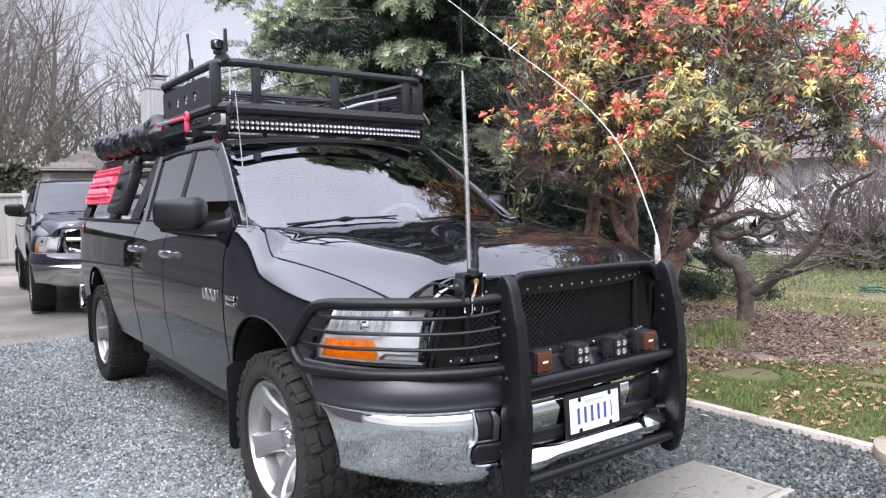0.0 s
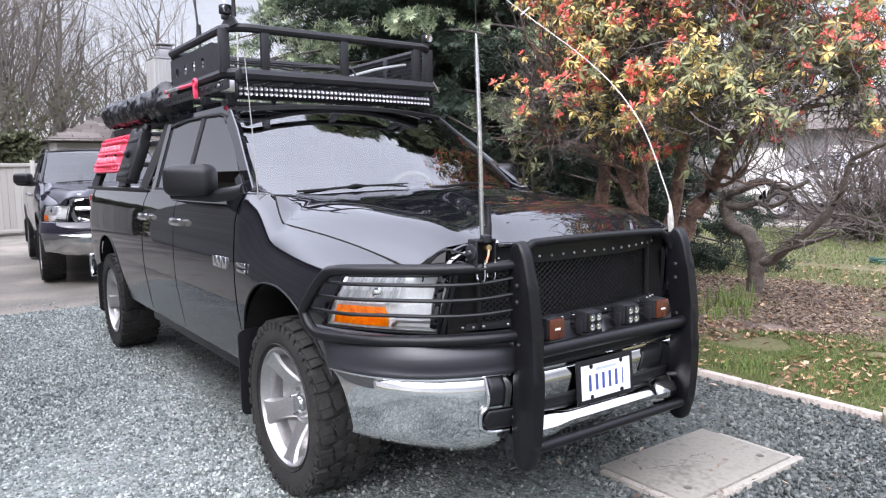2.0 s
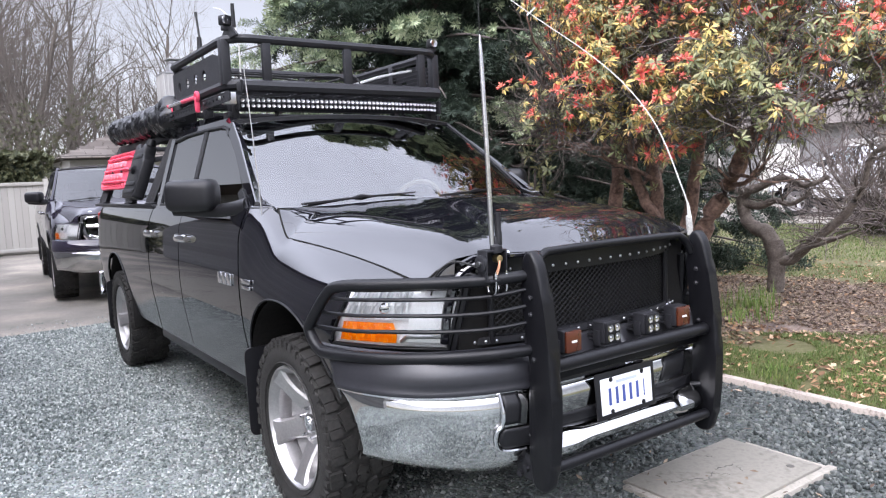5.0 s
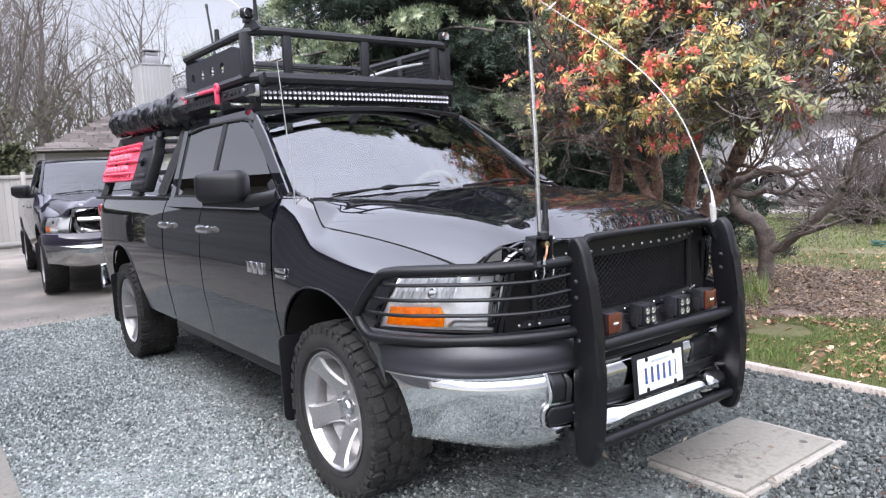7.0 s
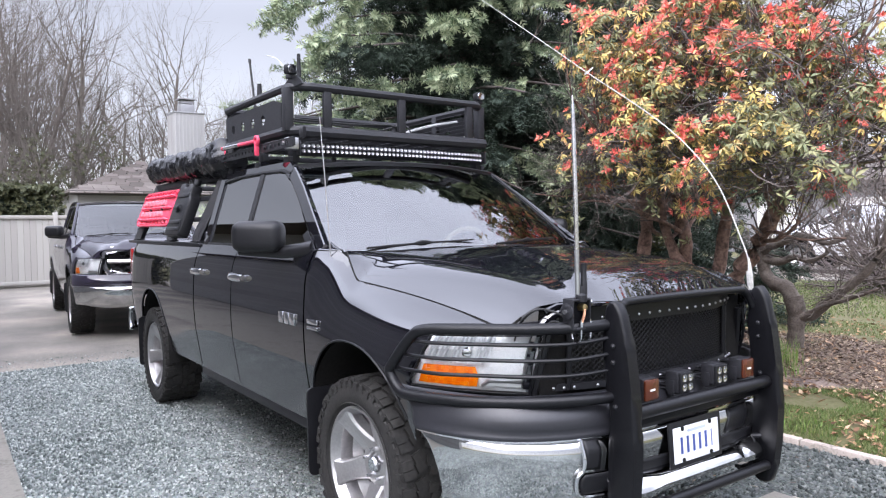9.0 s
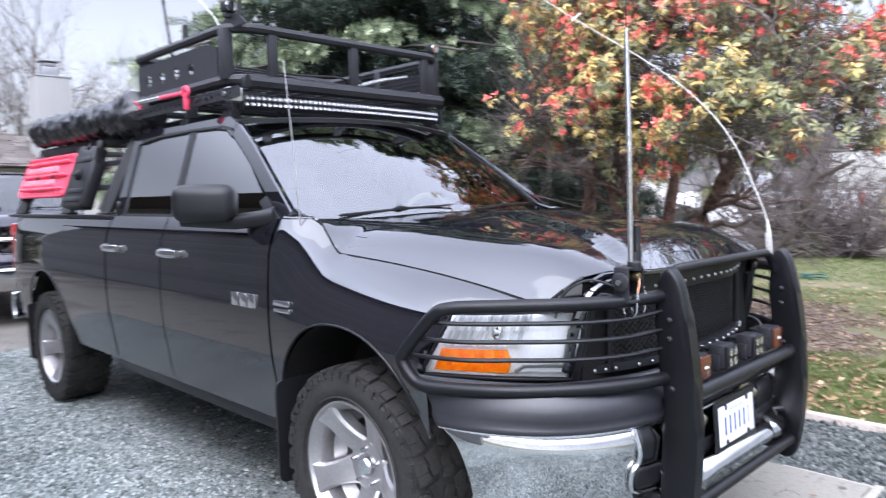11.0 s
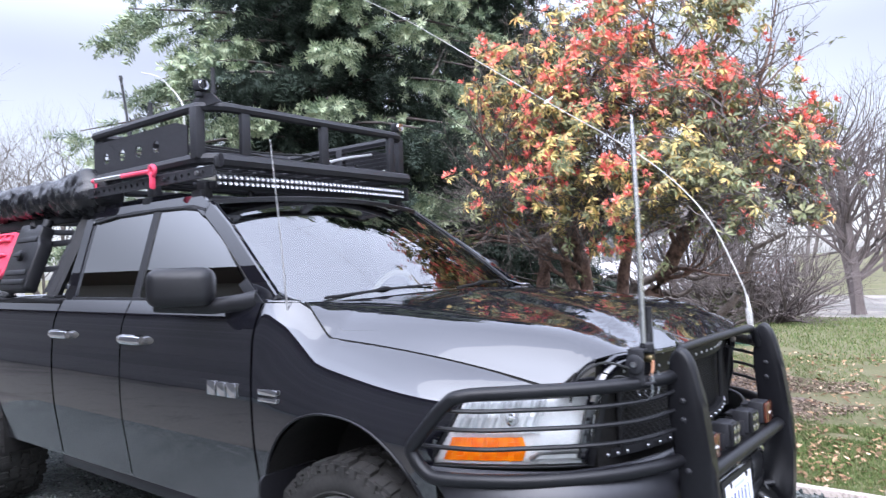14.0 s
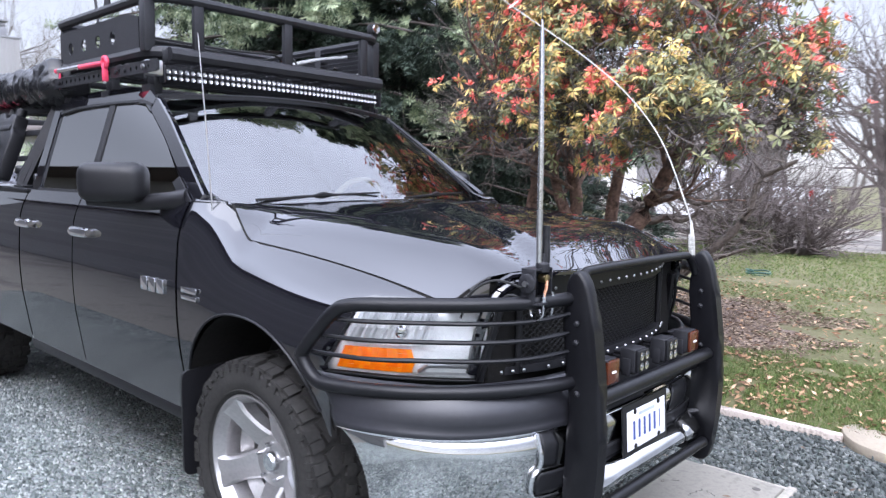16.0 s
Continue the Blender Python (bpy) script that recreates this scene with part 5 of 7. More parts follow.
part("handle_tip", bm, RED, hd)
bm = bmesh.new()
tube(bm, [(-0.10, -0.03, 0.056), (-0.40, -0.03, 0.061)], 0.013, 10)
part("handle_sleeve", bm, ALU, hd)
for x in (-0.45, 0.30, 0.40, 0.60):
    bm = bmesh.new()
    box(bm, (x, 0.035, 0.0), (0.05, 0.075, 0.07), 0.006)
    lathe(bm, [(0.012, -0.012), (0.012, -0.022), (0.0002, -0.023)], 8, "y", (x, 0, 0.0))
    part("clamp", bm, STEEL if x > 0.4 else MATTE, jk)

# rolled awning in a crumpled black cover
VINYL = mat("crumpled_black_vinyl", (0.004, 0.004, 0.005), 0.27, second=(0.010, 0.010, 0.012), scale=8, bump=0.5, bump_scale=22, rvar=0.08)
aw = thing("rolled_awning", "rolled awning in a crumpled shiny black vinyl cover tied with cord", "awning", (-2.22, -0.725, 2.0))
rng = random.Random(8)
rows, N, L = [], 36, 2.20
bm = bmesh.new()
for i in range(150):
    t = i / 149
    end = min(1, (min(t, 1 - t) * 24)) ** 0.5
    row = []
    for k in range(N):
        a = 2 * math.pi * k / N
        p = Vector((-t * L, math.cos(a), math.sin(a)))
        wr = noise.noise(Vector((t * 26, a * 1.3, 3.0))) * 0.016 + noise.noise(Vector((t * 60, math.cos(a) * 2.2, math.sin(a) * 2.2))) * 0.012 + (0.5 - abs(noise.noise(Vector((t * 34 + math.sin(a) * 1.5, math.cos(a) * 3, 9.0))))) * 0.020
        tie = -0.012 * sum(math.exp(-((t - q) / 0.006) ** 2) for q in (0.24, 0.31, 0.38, 0.46, 0.54, 0.62, 0.70, 0.78, 0.86))
        r = (0.138 - 0.034 * smooth01(0.0, 0.35, t) + wr * 1.25 + tie) * (0.25 + 0.75 * end)
        row.append(bm.verts.new((-t * L, r * math.cos(a) * 0.95, r * math.sin(a) + 0.04 * t)))
    rows.append(row)
for A, B in zip(rows, rows[1:]):
    for k in range(N):
        bm.faces.new((A[k], A[(k + 1) % N], B[(k + 1) % N], B[k]))
bm.faces.new(rows[0])
bm.faces.new(rows[-1])
part("cover", bm, VINYL, aw, smooth=50)
for q in (0.24, 0.31, 0.38, 0.46, 0.54, 0.62, 0.70, 0.78, 0.86):
    bm = bmesh.new()
    tilt = 0.10
    tube(bm, [(-q * L + tilt * math.sin(a), (0.134 - 0.034 * smooth01(0.0, 0.35, q)) * math.cos(a) * 0.95, (0.134 - 0.034 * smooth01(0.0, 0.35, q)) * math.sin(a) + 0.04 * q) for a in [2 * math.pi * k / 20 for k in range(20)]], 0.004, 5, closed=True)
    part("tie_cord", bm, WIRE, aw)
bm = bmesh.new()
box(bm, (0.035, 0.01, 0.005), (0.10, 0.17, 0.19), 0.05, None, 3)
part("end_cap", bm, PLASTIC, aw)
bm = bmesh.new()
box(bm, (0.06, -0.078, 0.0), (0.02, 0.006, 0.09), 0.002)
part("red_tag", bm, RED, aw)
for k, (a, b) in enumerate((((-2.34, -0.60, 2.20), (-2.95, -0.72, 2.115)), ((-2.33, -0.55, 2.24), (-3.10, -0.70, 2.11)), ((-2.33, -0.64, 2.16), (-2.75, -0.74, 2.12)))):
    cb = thing("guy_rope", "thin dark rope from the basket to the awning", "rope", a, "ropes")
    bm = bmesh.new()
    tube(bm, [(0, 0, 0), (Vector(b) - Vector(a)) * 0.5 + Vector((0, 0, -0.015)), Vector(b) - Vector(a)], 0.004, 5)
    part("strand", bm, WIRE, cb)

# rack over the bed
br = thing("bed_rack", "black steel rack of leaning uprights over the truck bed", "bed rack", (-3.4, 0, 1.385))


def at_bed(ob):
    ob.location = (3.4, 0, -1.385)
    return ob


for s in (-1, 1):
    for x in (-2.50, -3.22, -4.35):
        bm = bmesh.new()
        a, b = Vector((x, s * 0.91, 1.39)), Vector((x + (0.06 if x > -2.6 else 0.0), s * 0.70, 1.89))
        tube(bm, [a, b], 0.042, 4)
        box(bm, (x, s * 0.905, 1.395), (0.16, 0.07, 0.012), 0.003)
        at_bed(part("upright", bm, MATTE, br, smooth=0))
    for z, y in ((1.88, 0.705),):
        bm = bmesh.new()
        box(bm, (-3.43, s * y, z), (1.98, 0.05, 0.06), 0.006)
        at_bed(part("side_rail", bm, MATTE, br))
    bm = bmesh.new()
    plate(bm, [(-2.62, 1.42), (-2.47, 1.42), (-2.43, 1.86), (-2.52, 1.86)], 0.006, Matrix(((1, 0, 0, 0), (0, -0.42 * s, s, s * (0.925 + 0.42 * 1.39)), (0, 1, 0, 0), (0, 0, 0, 1))), 0, [(-2.53, 1.52, 0.02), (-2.52, 1.62, 0.02), (-2.51, 1.72, 0.02)])
    at_bed(part("gusset_plate", bm, MATTE, br, smooth=0))
for x in (-2.48, -3.22, -4.35):
    bm = bmesh.new()
    box(bm, (x, 0, 1.885), (0.05, 1.38, 0.045), 0.006)
    at_bed(part("cross_bar", bm, MATTE, br))
for z in (1.56, 1.72):
    bm = bmesh.new()
    box(bm, (-3.43, -(0.925 - 0.42 * (z - 1.39)), z), (1.9, 0.02, 0.035), 0.004)
    at_bed(part("mounting_rail", bm, MATTE, br))

# two stacked red recovery boards
PINK = mat("scuffed_pink_plastic", (0.76, 0.27, 0.32), 0.5, second=(0.66, 0.12, 0.18), scale=30)
LEAN_M = Matrix(((1, 0, 0, 0), (0, 0.92, -0.40, 0), (0, 0.40, 0.92, 0), (0, 0, 0, 1)))
for layer in (0, 1):
    rb = thing("recovery_board", "bright red plastic traction board with studs and slots", "traction board", (-3.83, -0.800 - 0.045 * layer, 1.662), "stacked traction boards")
    rb.rotation_euler = (radians(-20), radians(0), 0)
    bm = bmesh.new()
    W2, H2 = 0.57, 0.155
    ol = round_poly([(-W2, -H2 + 0.02), (-W2 + 0.06, -H2), (W2 - 0.06, -H2), (W2, -H2 + 0.03), (W2, H2 - 0.03), (W2 - 0.06, H2), (-W2 + 0.06, H2), (-W2, H2 - 0.02)], 0.03, 3)
    hl = [(-0.33 + 0.30 * i + 0.04, z, 0.022) for i in range(3) for z in (-0.115, 0.115)]
    plate(bm, ol, 0.026, Matrix.Translation((0, -0.013, 0)) @ XZ, 0, hl)
    bd = part("board", bm, RED, rb, smooth=0)
    bm = bmesh.new()
    tube(bm, [(x, -0.013, z) for x, z in ol], 0.014, 6, closed=True)
    for k in range(9):
        tube(bm, [(-0.46 + 0.115 * k, -0.016, 0.105), (-0.44 + 0.115 * k, -0.018, 0.145)], 0.012, 6)
        tube(bm, [(-0.46 + 0.115 * k, -0.016, -0.105), (-0.44 + 0.115 * k, -0.018, -0.145)], 0.012, 6)
    part("raised_rim", bm, RED, rb)
    if layer:
        for i in range(6):
            for z in (-0.055, 0.050):
                bm = bmesh.new()
                lathe(bm, [(0.034, -0.012), (0.026, -0.040), (0.015, -0.043), (0.013, -0.030)], 12, "y", (-0.44 + 0.128 * i, 0, z))
                sd = part("stud", bm, PINK, rb)
                bm = bmesh.new()
                lathe(bm, [(0.0145, -0.032), (0.0002, -0.031)], 12, "y", (-0.44 + 0.128 * i, 0, z))
                part("socket", bm, PLASTIC, sd)
        for z in (-0.105, 0.0, 0.105):
            bm = bmesh.new()
            tube(bm, [(-0.50 + 0.035 * k, -0.020 - 0.008 * math.sin(k * 1.75), z) for k in range(29)], [0.020 + 0.006 * math.sin(k * 1.75) for k in range(29)], 8, flat=0.6)
            part("moulded_rib", bm, RED, rb)
    for z, x in ((0.0, -0.18), (0.0, 0.20)):
        bm = bmesh.new()
        lathe(bm, [(0.022, -0.02), (0.022, -0.034), (0.0002, -0.036)], 10, "y", (x, 0, z))
        part("mounting_pin", bm, PLASTIC, rb)

# flat black fuel can beside the boards
fc = thing("fuel_can", "flat black plastic fuel can strapped to the bed rack", "fuel can", (-2.93, -0.945, 1.425))
fc.rotation_euler = (radians(-20), 0, 0)
bm = bmesh.new()
ol = round_poly([(-0.20, 0.0), (0.20, 0.0), (0.20, 0.30), (0.15, 0.34), (0.15, 0.42), (0.06, 0.43), (0.04, 0.405), (-0.05, 0.405), (-0.07, 0.44), (-0.18, 0.44), (-0.20, 0.40)], 0.025, 3)
plate(bm, ol, 0.085, Matrix.Translation((0, -0.05, 0)) @ XZ, 0.010)
part("can_body", bm, PLASTIC, fc, smooth=50)
for z, w in ((0.05, 0.34), (0.11, 0.30), (0.33, 0.30)):
    bm = bmesh.new()
    box(bm, (0, -0.052, z), (w, 0.012, 0.035), 0.005)
    part("raised_rib", bm, PLASTIC, fc)
bm = bmesh.new()
lathe(bm, [(0.035, -0.05), (0.035, -0.07), (0.012, -0.075), (0.0002, -0.085)], 12, "y", (0.0, 0, 0.22))
box(bm, (0.0, -0.078, 0.22), (0.10, 0.012, 0.028), 0.005)
part("pack_lock", bm, MATTE, fc)
bm = bmesh.new()
lathe(bm, [(0.030, 0.0), (0.030, 0.045), (0.0002, 0.05)], 12, "z", (0.10, -0.008, 0.425))
part("cap", bm, PLASTIC, fc)


# ---- ground and drive ----
def ground_mat(name, stops, scale, fine, bump, bump_scale, rough=0.95, voro=0.0):
    m = mat(name, stops[0], rough, second=tuple(stops[1:]) if len(stops) > 2 else stops[1], scale=scale, fine=fine, bump=bump, bump_scale=bump_scale, spec=0.25)
    if voro:
        n, l = m.node_tree.nodes, m.node_tree.links
        b = n["Principled BSDF"]
        v = n.new("ShaderNodeTexVoronoi")
        v.inputs["Scale"].default_value = voro
        tc = n.new("ShaderNodeTexCoord")
        l.new(tc.outputs["Object"], v.inputs["Vector"])
        old = b.inputs["Base Color"].links[0].from_socket
        mx = n.new("ShaderNodeMixRGB")
        mx.blend_type, mx.inputs[0].default_value = "OVERLAY", 0.75
        hs = n.new("ShaderNodeHueSaturation")
        hs.inputs["Saturation"].default_value = 0.12
        l.new(v.outputs["Color"], hs.inputs["Color"])
        l.new(old, mx.inputs[1])
        l.new(hs.outputs[0], mx.inputs[2])
        l.new(mx.outputs[0], b.inputs["Base Color"])
        bp = n.new("ShaderNodeBump")
        bp.inputs["Strength"].default_value, bp.inputs["Distance"].default_value = 0.9, 0.012
        bp.invert = True
        l.new(v.outputs["Distance"], bp.inputs["Height"])
        l.new(bp.outputs[0], b.inputs["Normal"])
    return m


LAWN = ground_mat("lawn_soil", [(0.070, 0.072, 0.032), (0.112, 0.108, 0.052), (0.155, 0.130, 0.088)], 1.3, 30, 0.5, 40)
MULCH = ground_mat("leaf_mulch", [(0.07, 0.053, 0.045), (0.17, 0.128, 0.107), (0.29, 0.23, 0.195)], 5, 60, 0.9, 60)
GRAVEL = ground_mat("crushed_gravel", [(0.062, 0.070, 0.067), (0.112, 0.124, 0.118), (0.185, 0.198, 0.188)], 9, 70, 0.5, 60, 0.9, 62)
ASPHALT = ground_mat("old_asphalt", [(0.085, 0.080, 0.074), (0.17, 0.157, 0.138), (0.34, 0.30, 0.25)], 0.8, 120, 0.35, 160, 0.85)
CONCRETE = ground_mat("weathered_concrete", [(0.175, 0.165, 0.143), (0.225, 0.211, 0.182), (0.135, 0.126, 0.109)], 2.2, 30, 0.25, 120, 0.85)
KERB = ground_mat("pinkish_kerb_concrete", [(0.32, 0.275, 0.24), (0.41, 0.355, 0.315), (0.20, 0.17, 0.145)], 6, 60, 0.25, 110, 0.85)
COVER_RIM = ground_mat("pale_concrete_rim", [(0.24, 0.225, 0.195), (0.33, 0.305, 0.265), (0.17, 0.155, 0.135)], 9, 60, 0.25, 110, 0.85)


def shade_across(m, y0, y1, a, b):
    """Makes a ground material paler or darker across the drive: open light and the truck's shade painted into the
    colour.
    """
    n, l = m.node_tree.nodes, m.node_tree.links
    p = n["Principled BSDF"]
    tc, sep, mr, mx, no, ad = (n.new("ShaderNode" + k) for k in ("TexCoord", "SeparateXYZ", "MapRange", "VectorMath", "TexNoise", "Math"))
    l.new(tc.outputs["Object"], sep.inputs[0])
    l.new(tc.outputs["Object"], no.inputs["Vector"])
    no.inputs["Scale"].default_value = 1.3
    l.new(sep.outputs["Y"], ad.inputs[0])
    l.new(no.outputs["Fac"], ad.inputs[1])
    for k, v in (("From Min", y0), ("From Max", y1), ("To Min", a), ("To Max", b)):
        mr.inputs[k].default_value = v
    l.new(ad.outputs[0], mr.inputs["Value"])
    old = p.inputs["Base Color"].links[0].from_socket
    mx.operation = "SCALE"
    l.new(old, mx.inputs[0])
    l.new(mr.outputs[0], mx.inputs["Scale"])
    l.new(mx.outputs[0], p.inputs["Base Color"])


# gravel painted bright on the open side, dark as shade under the truck and beyond
shade_across(GRAVEL, -0.5, 1.0, 1.30, 0.54)


def flat_sheet(name, x0, x1, y0, y1, z, nx, ny, material, label, category, rough=0.0, seed=0.0, kind="structure"):
    g = tagged(sheet(name, lambda x, y: (x, y, (z(x, y) if callable(z) else z) + rough * noise.noise(Vector((x * 0.9, y * 0.9, seed)))), steps(x0, x1, nx), steps(y0, y1, ny), material, None, 0.0), label, category, kind=kind)
    return g


def lawn_z(x, y):
    return 0.010 + 0.035 * smooth01(2.2, 2.5, y) + 0.10 * smooth01(2.2, 3.4, y) - 0.04 * smooth01(6, 11, y) + 0.03 * noise.noise(Vector((x * 0.7, y * 0.7, 1.3))) - 0.09 * smooth01(11.5, 14.0, y)


flat_sheet("ground", -400, 400, -400, 400, -0.035, 8, 8, LAWN, "rough grass and soil around the drive", "ground")
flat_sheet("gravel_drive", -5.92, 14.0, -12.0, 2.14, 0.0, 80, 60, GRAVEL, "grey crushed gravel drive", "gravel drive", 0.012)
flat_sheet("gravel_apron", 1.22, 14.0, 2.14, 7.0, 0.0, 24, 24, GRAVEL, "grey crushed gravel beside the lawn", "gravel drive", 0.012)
flat_sheet("asphalt_drive", -26.0, -5.90, -8.0, 9.0, -0.004, 30, 24, ASPHALT, "old grey asphalt drive", "asphalt drive", 0.004)
flat_sheet("lawn", -26.0, 26.0, 2.20, 15.0, lawn_z, 90, 70, LAWN, "patchy spring lawn", "lawn")
flat_sheet("street", -60.0, 40.0, 15.2, 24.0, 0.0, 20, 8, ASPHALT, "grey street beyond the lawn", "road")
bed = flat_sheet("planting_bed", -4.6, 1.15, 2.22, 6.6, lambda x, y: lawn_z(x, y) + 0.006 + 0.02 * noise.noise(Vector((x * 2.2, y * 2.2, 5))) - 0.05 * smooth01(0.8, 1.0, math.hypot((x + 1.5) / 2.3, (y - 4.3) / 1.75)), 60, 46, MULCH, "planting bed of brown bark mulch and dead leaves", "planting bed")

for k in range(9):
    kb = tagged(part("kerb", box(bmesh.new(), (0.845 - 0.90 * k, 2.168 + 0.004 * math.sin(k * 2.1), -0.008), (0.892, 0.070, 0.10), 0.012), KERB), "pinkish concrete edging kerb beside the gravel", "kerb", "edging kerbs", "structure")
st = thing("stepping_stone", "rounded buff concrete stepping stone set in gravel", "stepping stone", (1.66, 2.24, 0.0))
bm = bmesh.new()
ol = [(0.40 * math.cos(a) * (1 + 0.06 * math.sin(3 * a)), 0.30 * math.sin(a) * (1 + 0.05 * math.cos(2 * a))) for a in [2 * math.pi * k / 28 for k in range(28)]]
plate(bm, ol, 0.075, Matrix.Translation((0, 0, -0.02)), 0.012)
part("stone", bm, mat("buff_concrete", (0.31, 0.265, 0.205), 0.9, second=(0.23, 0.195, 0.15), scale=6, bump=0.3), st)

# concrete lid of an underground box
sl = thing("utility_cover", "stained square concrete utility cover flush in the gravel", "utility cover", (1.005, 0.78, 0.0))
bm = bmesh.new()
box(bm, (0, 0, -0.010), (0.50, 0.83, 0.07), 0.006)
lid = part("lid", bm, CONCRETE, sl)
bm = bmesh.new()
for c, s_ in (((0.276, 0.12, -0.014), (0.044, 0.70, 0.066)), ((0.270, -0.345, -0.016), (0.030, 0.20, 0.066)), ((-0.262, -0.10, -0.018), (0.014, 0.62, 0.066)), ((0.05, 0.434, -0.014), (0.42, 0.028, 0.066)), ((0.02, -0.440, -0.014), (0.49, 0.040, 0.066))):
    box(bm, c, s_, 0.006)
part("rim", bm, COVER_RIM, sl)
STAIN = mat("dark_wet_stain", (0.055, 0.05, 0.046), 0.7, second=(0.10, 0.092, 0.082))
for x0, y0, a, ln, w in ((-0.06, -0.20, 1.2, 0.16, 0.011), (-0.02, -0.08, 1.9, 0.13, 0.009), (0.00, -0.02, 0.7, 0.09, 0.008), (-0.04, 0.06, 1.4, 0.12, 0.010), (0.02, 0.10, 2.6, 0.07, 0.007), (-0.16, 0.12, 1.2, 0.03, 0.008)):
    bm = bmesh.new()
    tube(bm, [(x0 + (q / 7 - 0.5) * ln * math.cos(a) + 0.008 * math.sin(2.3 * q + 9 * a), y0 + (q / 7 - 0.5) * ln * math.sin(a) + 0.006 * math.cos(1.7 * q + 5 * a), 0.0250 - w * 0.80) for q in range(8)], [w * (0.92 + 0.08 * math.sin(3.1 * q + a)) for q in range(8)], 8)
    part("worn_mark", bm, STAIN, sl)
for yy in (-0.30, 0.30):
    bm = bmesh.new()
    lathe(bm, [(0.020, 0.026), (0.018, 0.0275), (0.0002, 0.0275)], 12, "z", (0.16, yy, 0.0))
    part("lifting_hole", bm, STAIN, sl)
flat_sheet("concrete_path", -9.0, -0.3, -4.15, -2.12, 0.012, 10, 4, CONCRETE, "weathered concrete path beside the gravel", "path")


# ---- loose stones, blades, litter ----
def scatter(name, centres, sizes, base_v, base_f, material, label, category, seed, squash=(1, 1, 1), tilt=math.pi, parent=None, kind="stuff", axis_up=None):
    """Many small turned copies of one shape, joined into one mesh."""
    rng = np.random.default_rng(seed)
    n = len(centres)
    ang = rng.uniform(-tilt, tilt, (n, 3))
    ang[:, 2] = rng.uniform(-math.pi, math.pi, n)
    cx, cy, cz = np.cos(ang).T
    sx, sy, sz = np.sin(ang).T
    R = np.empty((n, 3, 3))
    R[:, 0, 0], R[:, 0, 1], R[:, 0, 2] = cz * cy, cz * sy * sx - sz * cx, cz * sy * cx + sz * sx
    R[:, 1, 0], R[:, 1, 1], R[:, 1, 2] = sz * cy, sz * sy * sx + cz * cx, sz * sy * cx - cz * sx
    R[:, 2, 0], R[:, 2, 1], R[:, 2, 2] = -sy, cy * sx, cy * cx
    bv = np.asarray(base_v, float)
    jit = rng.uniform(0.7, 1.3, (n, 1, 3)) * np.asarray(squash)
    V = np.einsum("nij,nkj->nki", R, bv[None] * jit) * np.asarray(sizes)[:, None, None] + np.asarray(centres)[:, None, :]
    F = (np.asarray(base_f)[None] + (np.arange(n) * len(bv))[:, None, None]).reshape(-1, len(base_f[0]))
    ob = raw(name, V.reshape(-1, 3), F, material, parent)
    return tagged(ob, label, category, kind=kind)


OCT_V = [(0.5, 0.1, 0), (-0.5, 0, 0.05), (0, 0.5, 0.1), (0.1, -0.5, 0), (0, 0.05, 0.42), (0.1, 0, -0.42), (0.32, 0.3, 0.26), (-0.34, -0.28, -0.2)]
OCT_F = [(4, 0, 6), (4, 6, 2), (6, 0, 2), (4, 2, 1), (4, 1, 3), (4, 3, 0), (5, 2, 0), (5, 1, 2), (5, 7, 1), (5, 3, 7), (7, 3, 1), (5, 0, 3)]
STONES = mat("gravel_stones", (0.032, 0.038, 0.037), 0.85, second=((0.092, 0.105, 0.101), (0.178, 0.193, 0.185), (0.40, 0.415, 0.39)), per="island", spec=0.3)
# the stones carry the same painted light and shade
shade_across(STONES, -0.5, 1.0, 1.50, 0.56)
rng = np.random.default_rng(3)


def stone_field(n, x0, x1, y0, y1, lo, hi):
    c = np.c_[rng.uniform(x0, x1, n), rng.uniform(y0, y1, n), np.zeros(n)]
    s_ = rng.uniform(lo, hi, n) ** 1.0
    c[:, 2] = s_ * rng.uniform(-0.1, 0.22, n)
    return c, s_


fields = [stone_field(30000, -5.9, 1.6, -2.12, -0.80, 0.014, 0.030), stone_field(9000, -0.6, 2.3, -2.12, 0.3, 0.012, 0.028), stone_field(14000, -0.2, 2.9, 0.2, 2.13, 0.014, 0.040), stone_field(3000, 1.25, 2.9, 2.1, 2.9, 0.013, 0.031),
          stone_field(6000, -5.9, 0.5, -0.8, 2.12, 0.018, 0.030), stone_field(260, -6.6, -5.85, -2.1, 2.1, 0.012, 0.025)]
C, S = np.concatenate([f[0] for f in fields]), np.concatenate([f[1] for f in fields])
keep = ~((np.abs(C[:, 0] - 1.005) < 0.30) & (np.abs(C[:, 1] - 0.78) < 0.47)) & ~(((C[:, 0] - 1.66) / 0.41) ** 2 + ((C[:, 1] - 2.24) / 0.31) ** 2 < 1)
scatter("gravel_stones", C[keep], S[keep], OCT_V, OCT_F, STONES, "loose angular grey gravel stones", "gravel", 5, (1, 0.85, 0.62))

BLADE_V = [(-0.06, 0, 0), (0.06, 0, 0), (0.03, 0.10, 0.6), (0.0, 0.32, 1.0)]
BLADE_F = [(0, 1, 2), (0, 2, 3)]
GRASS = mat("grass_blades", (0.048, 0.092, 0.024), 0.6, second=((0.086, 0.132, 0.036), (0.145, 0.165, 0.060), (0.22, 0.19, 0.11)), per="island", spec=0.3)


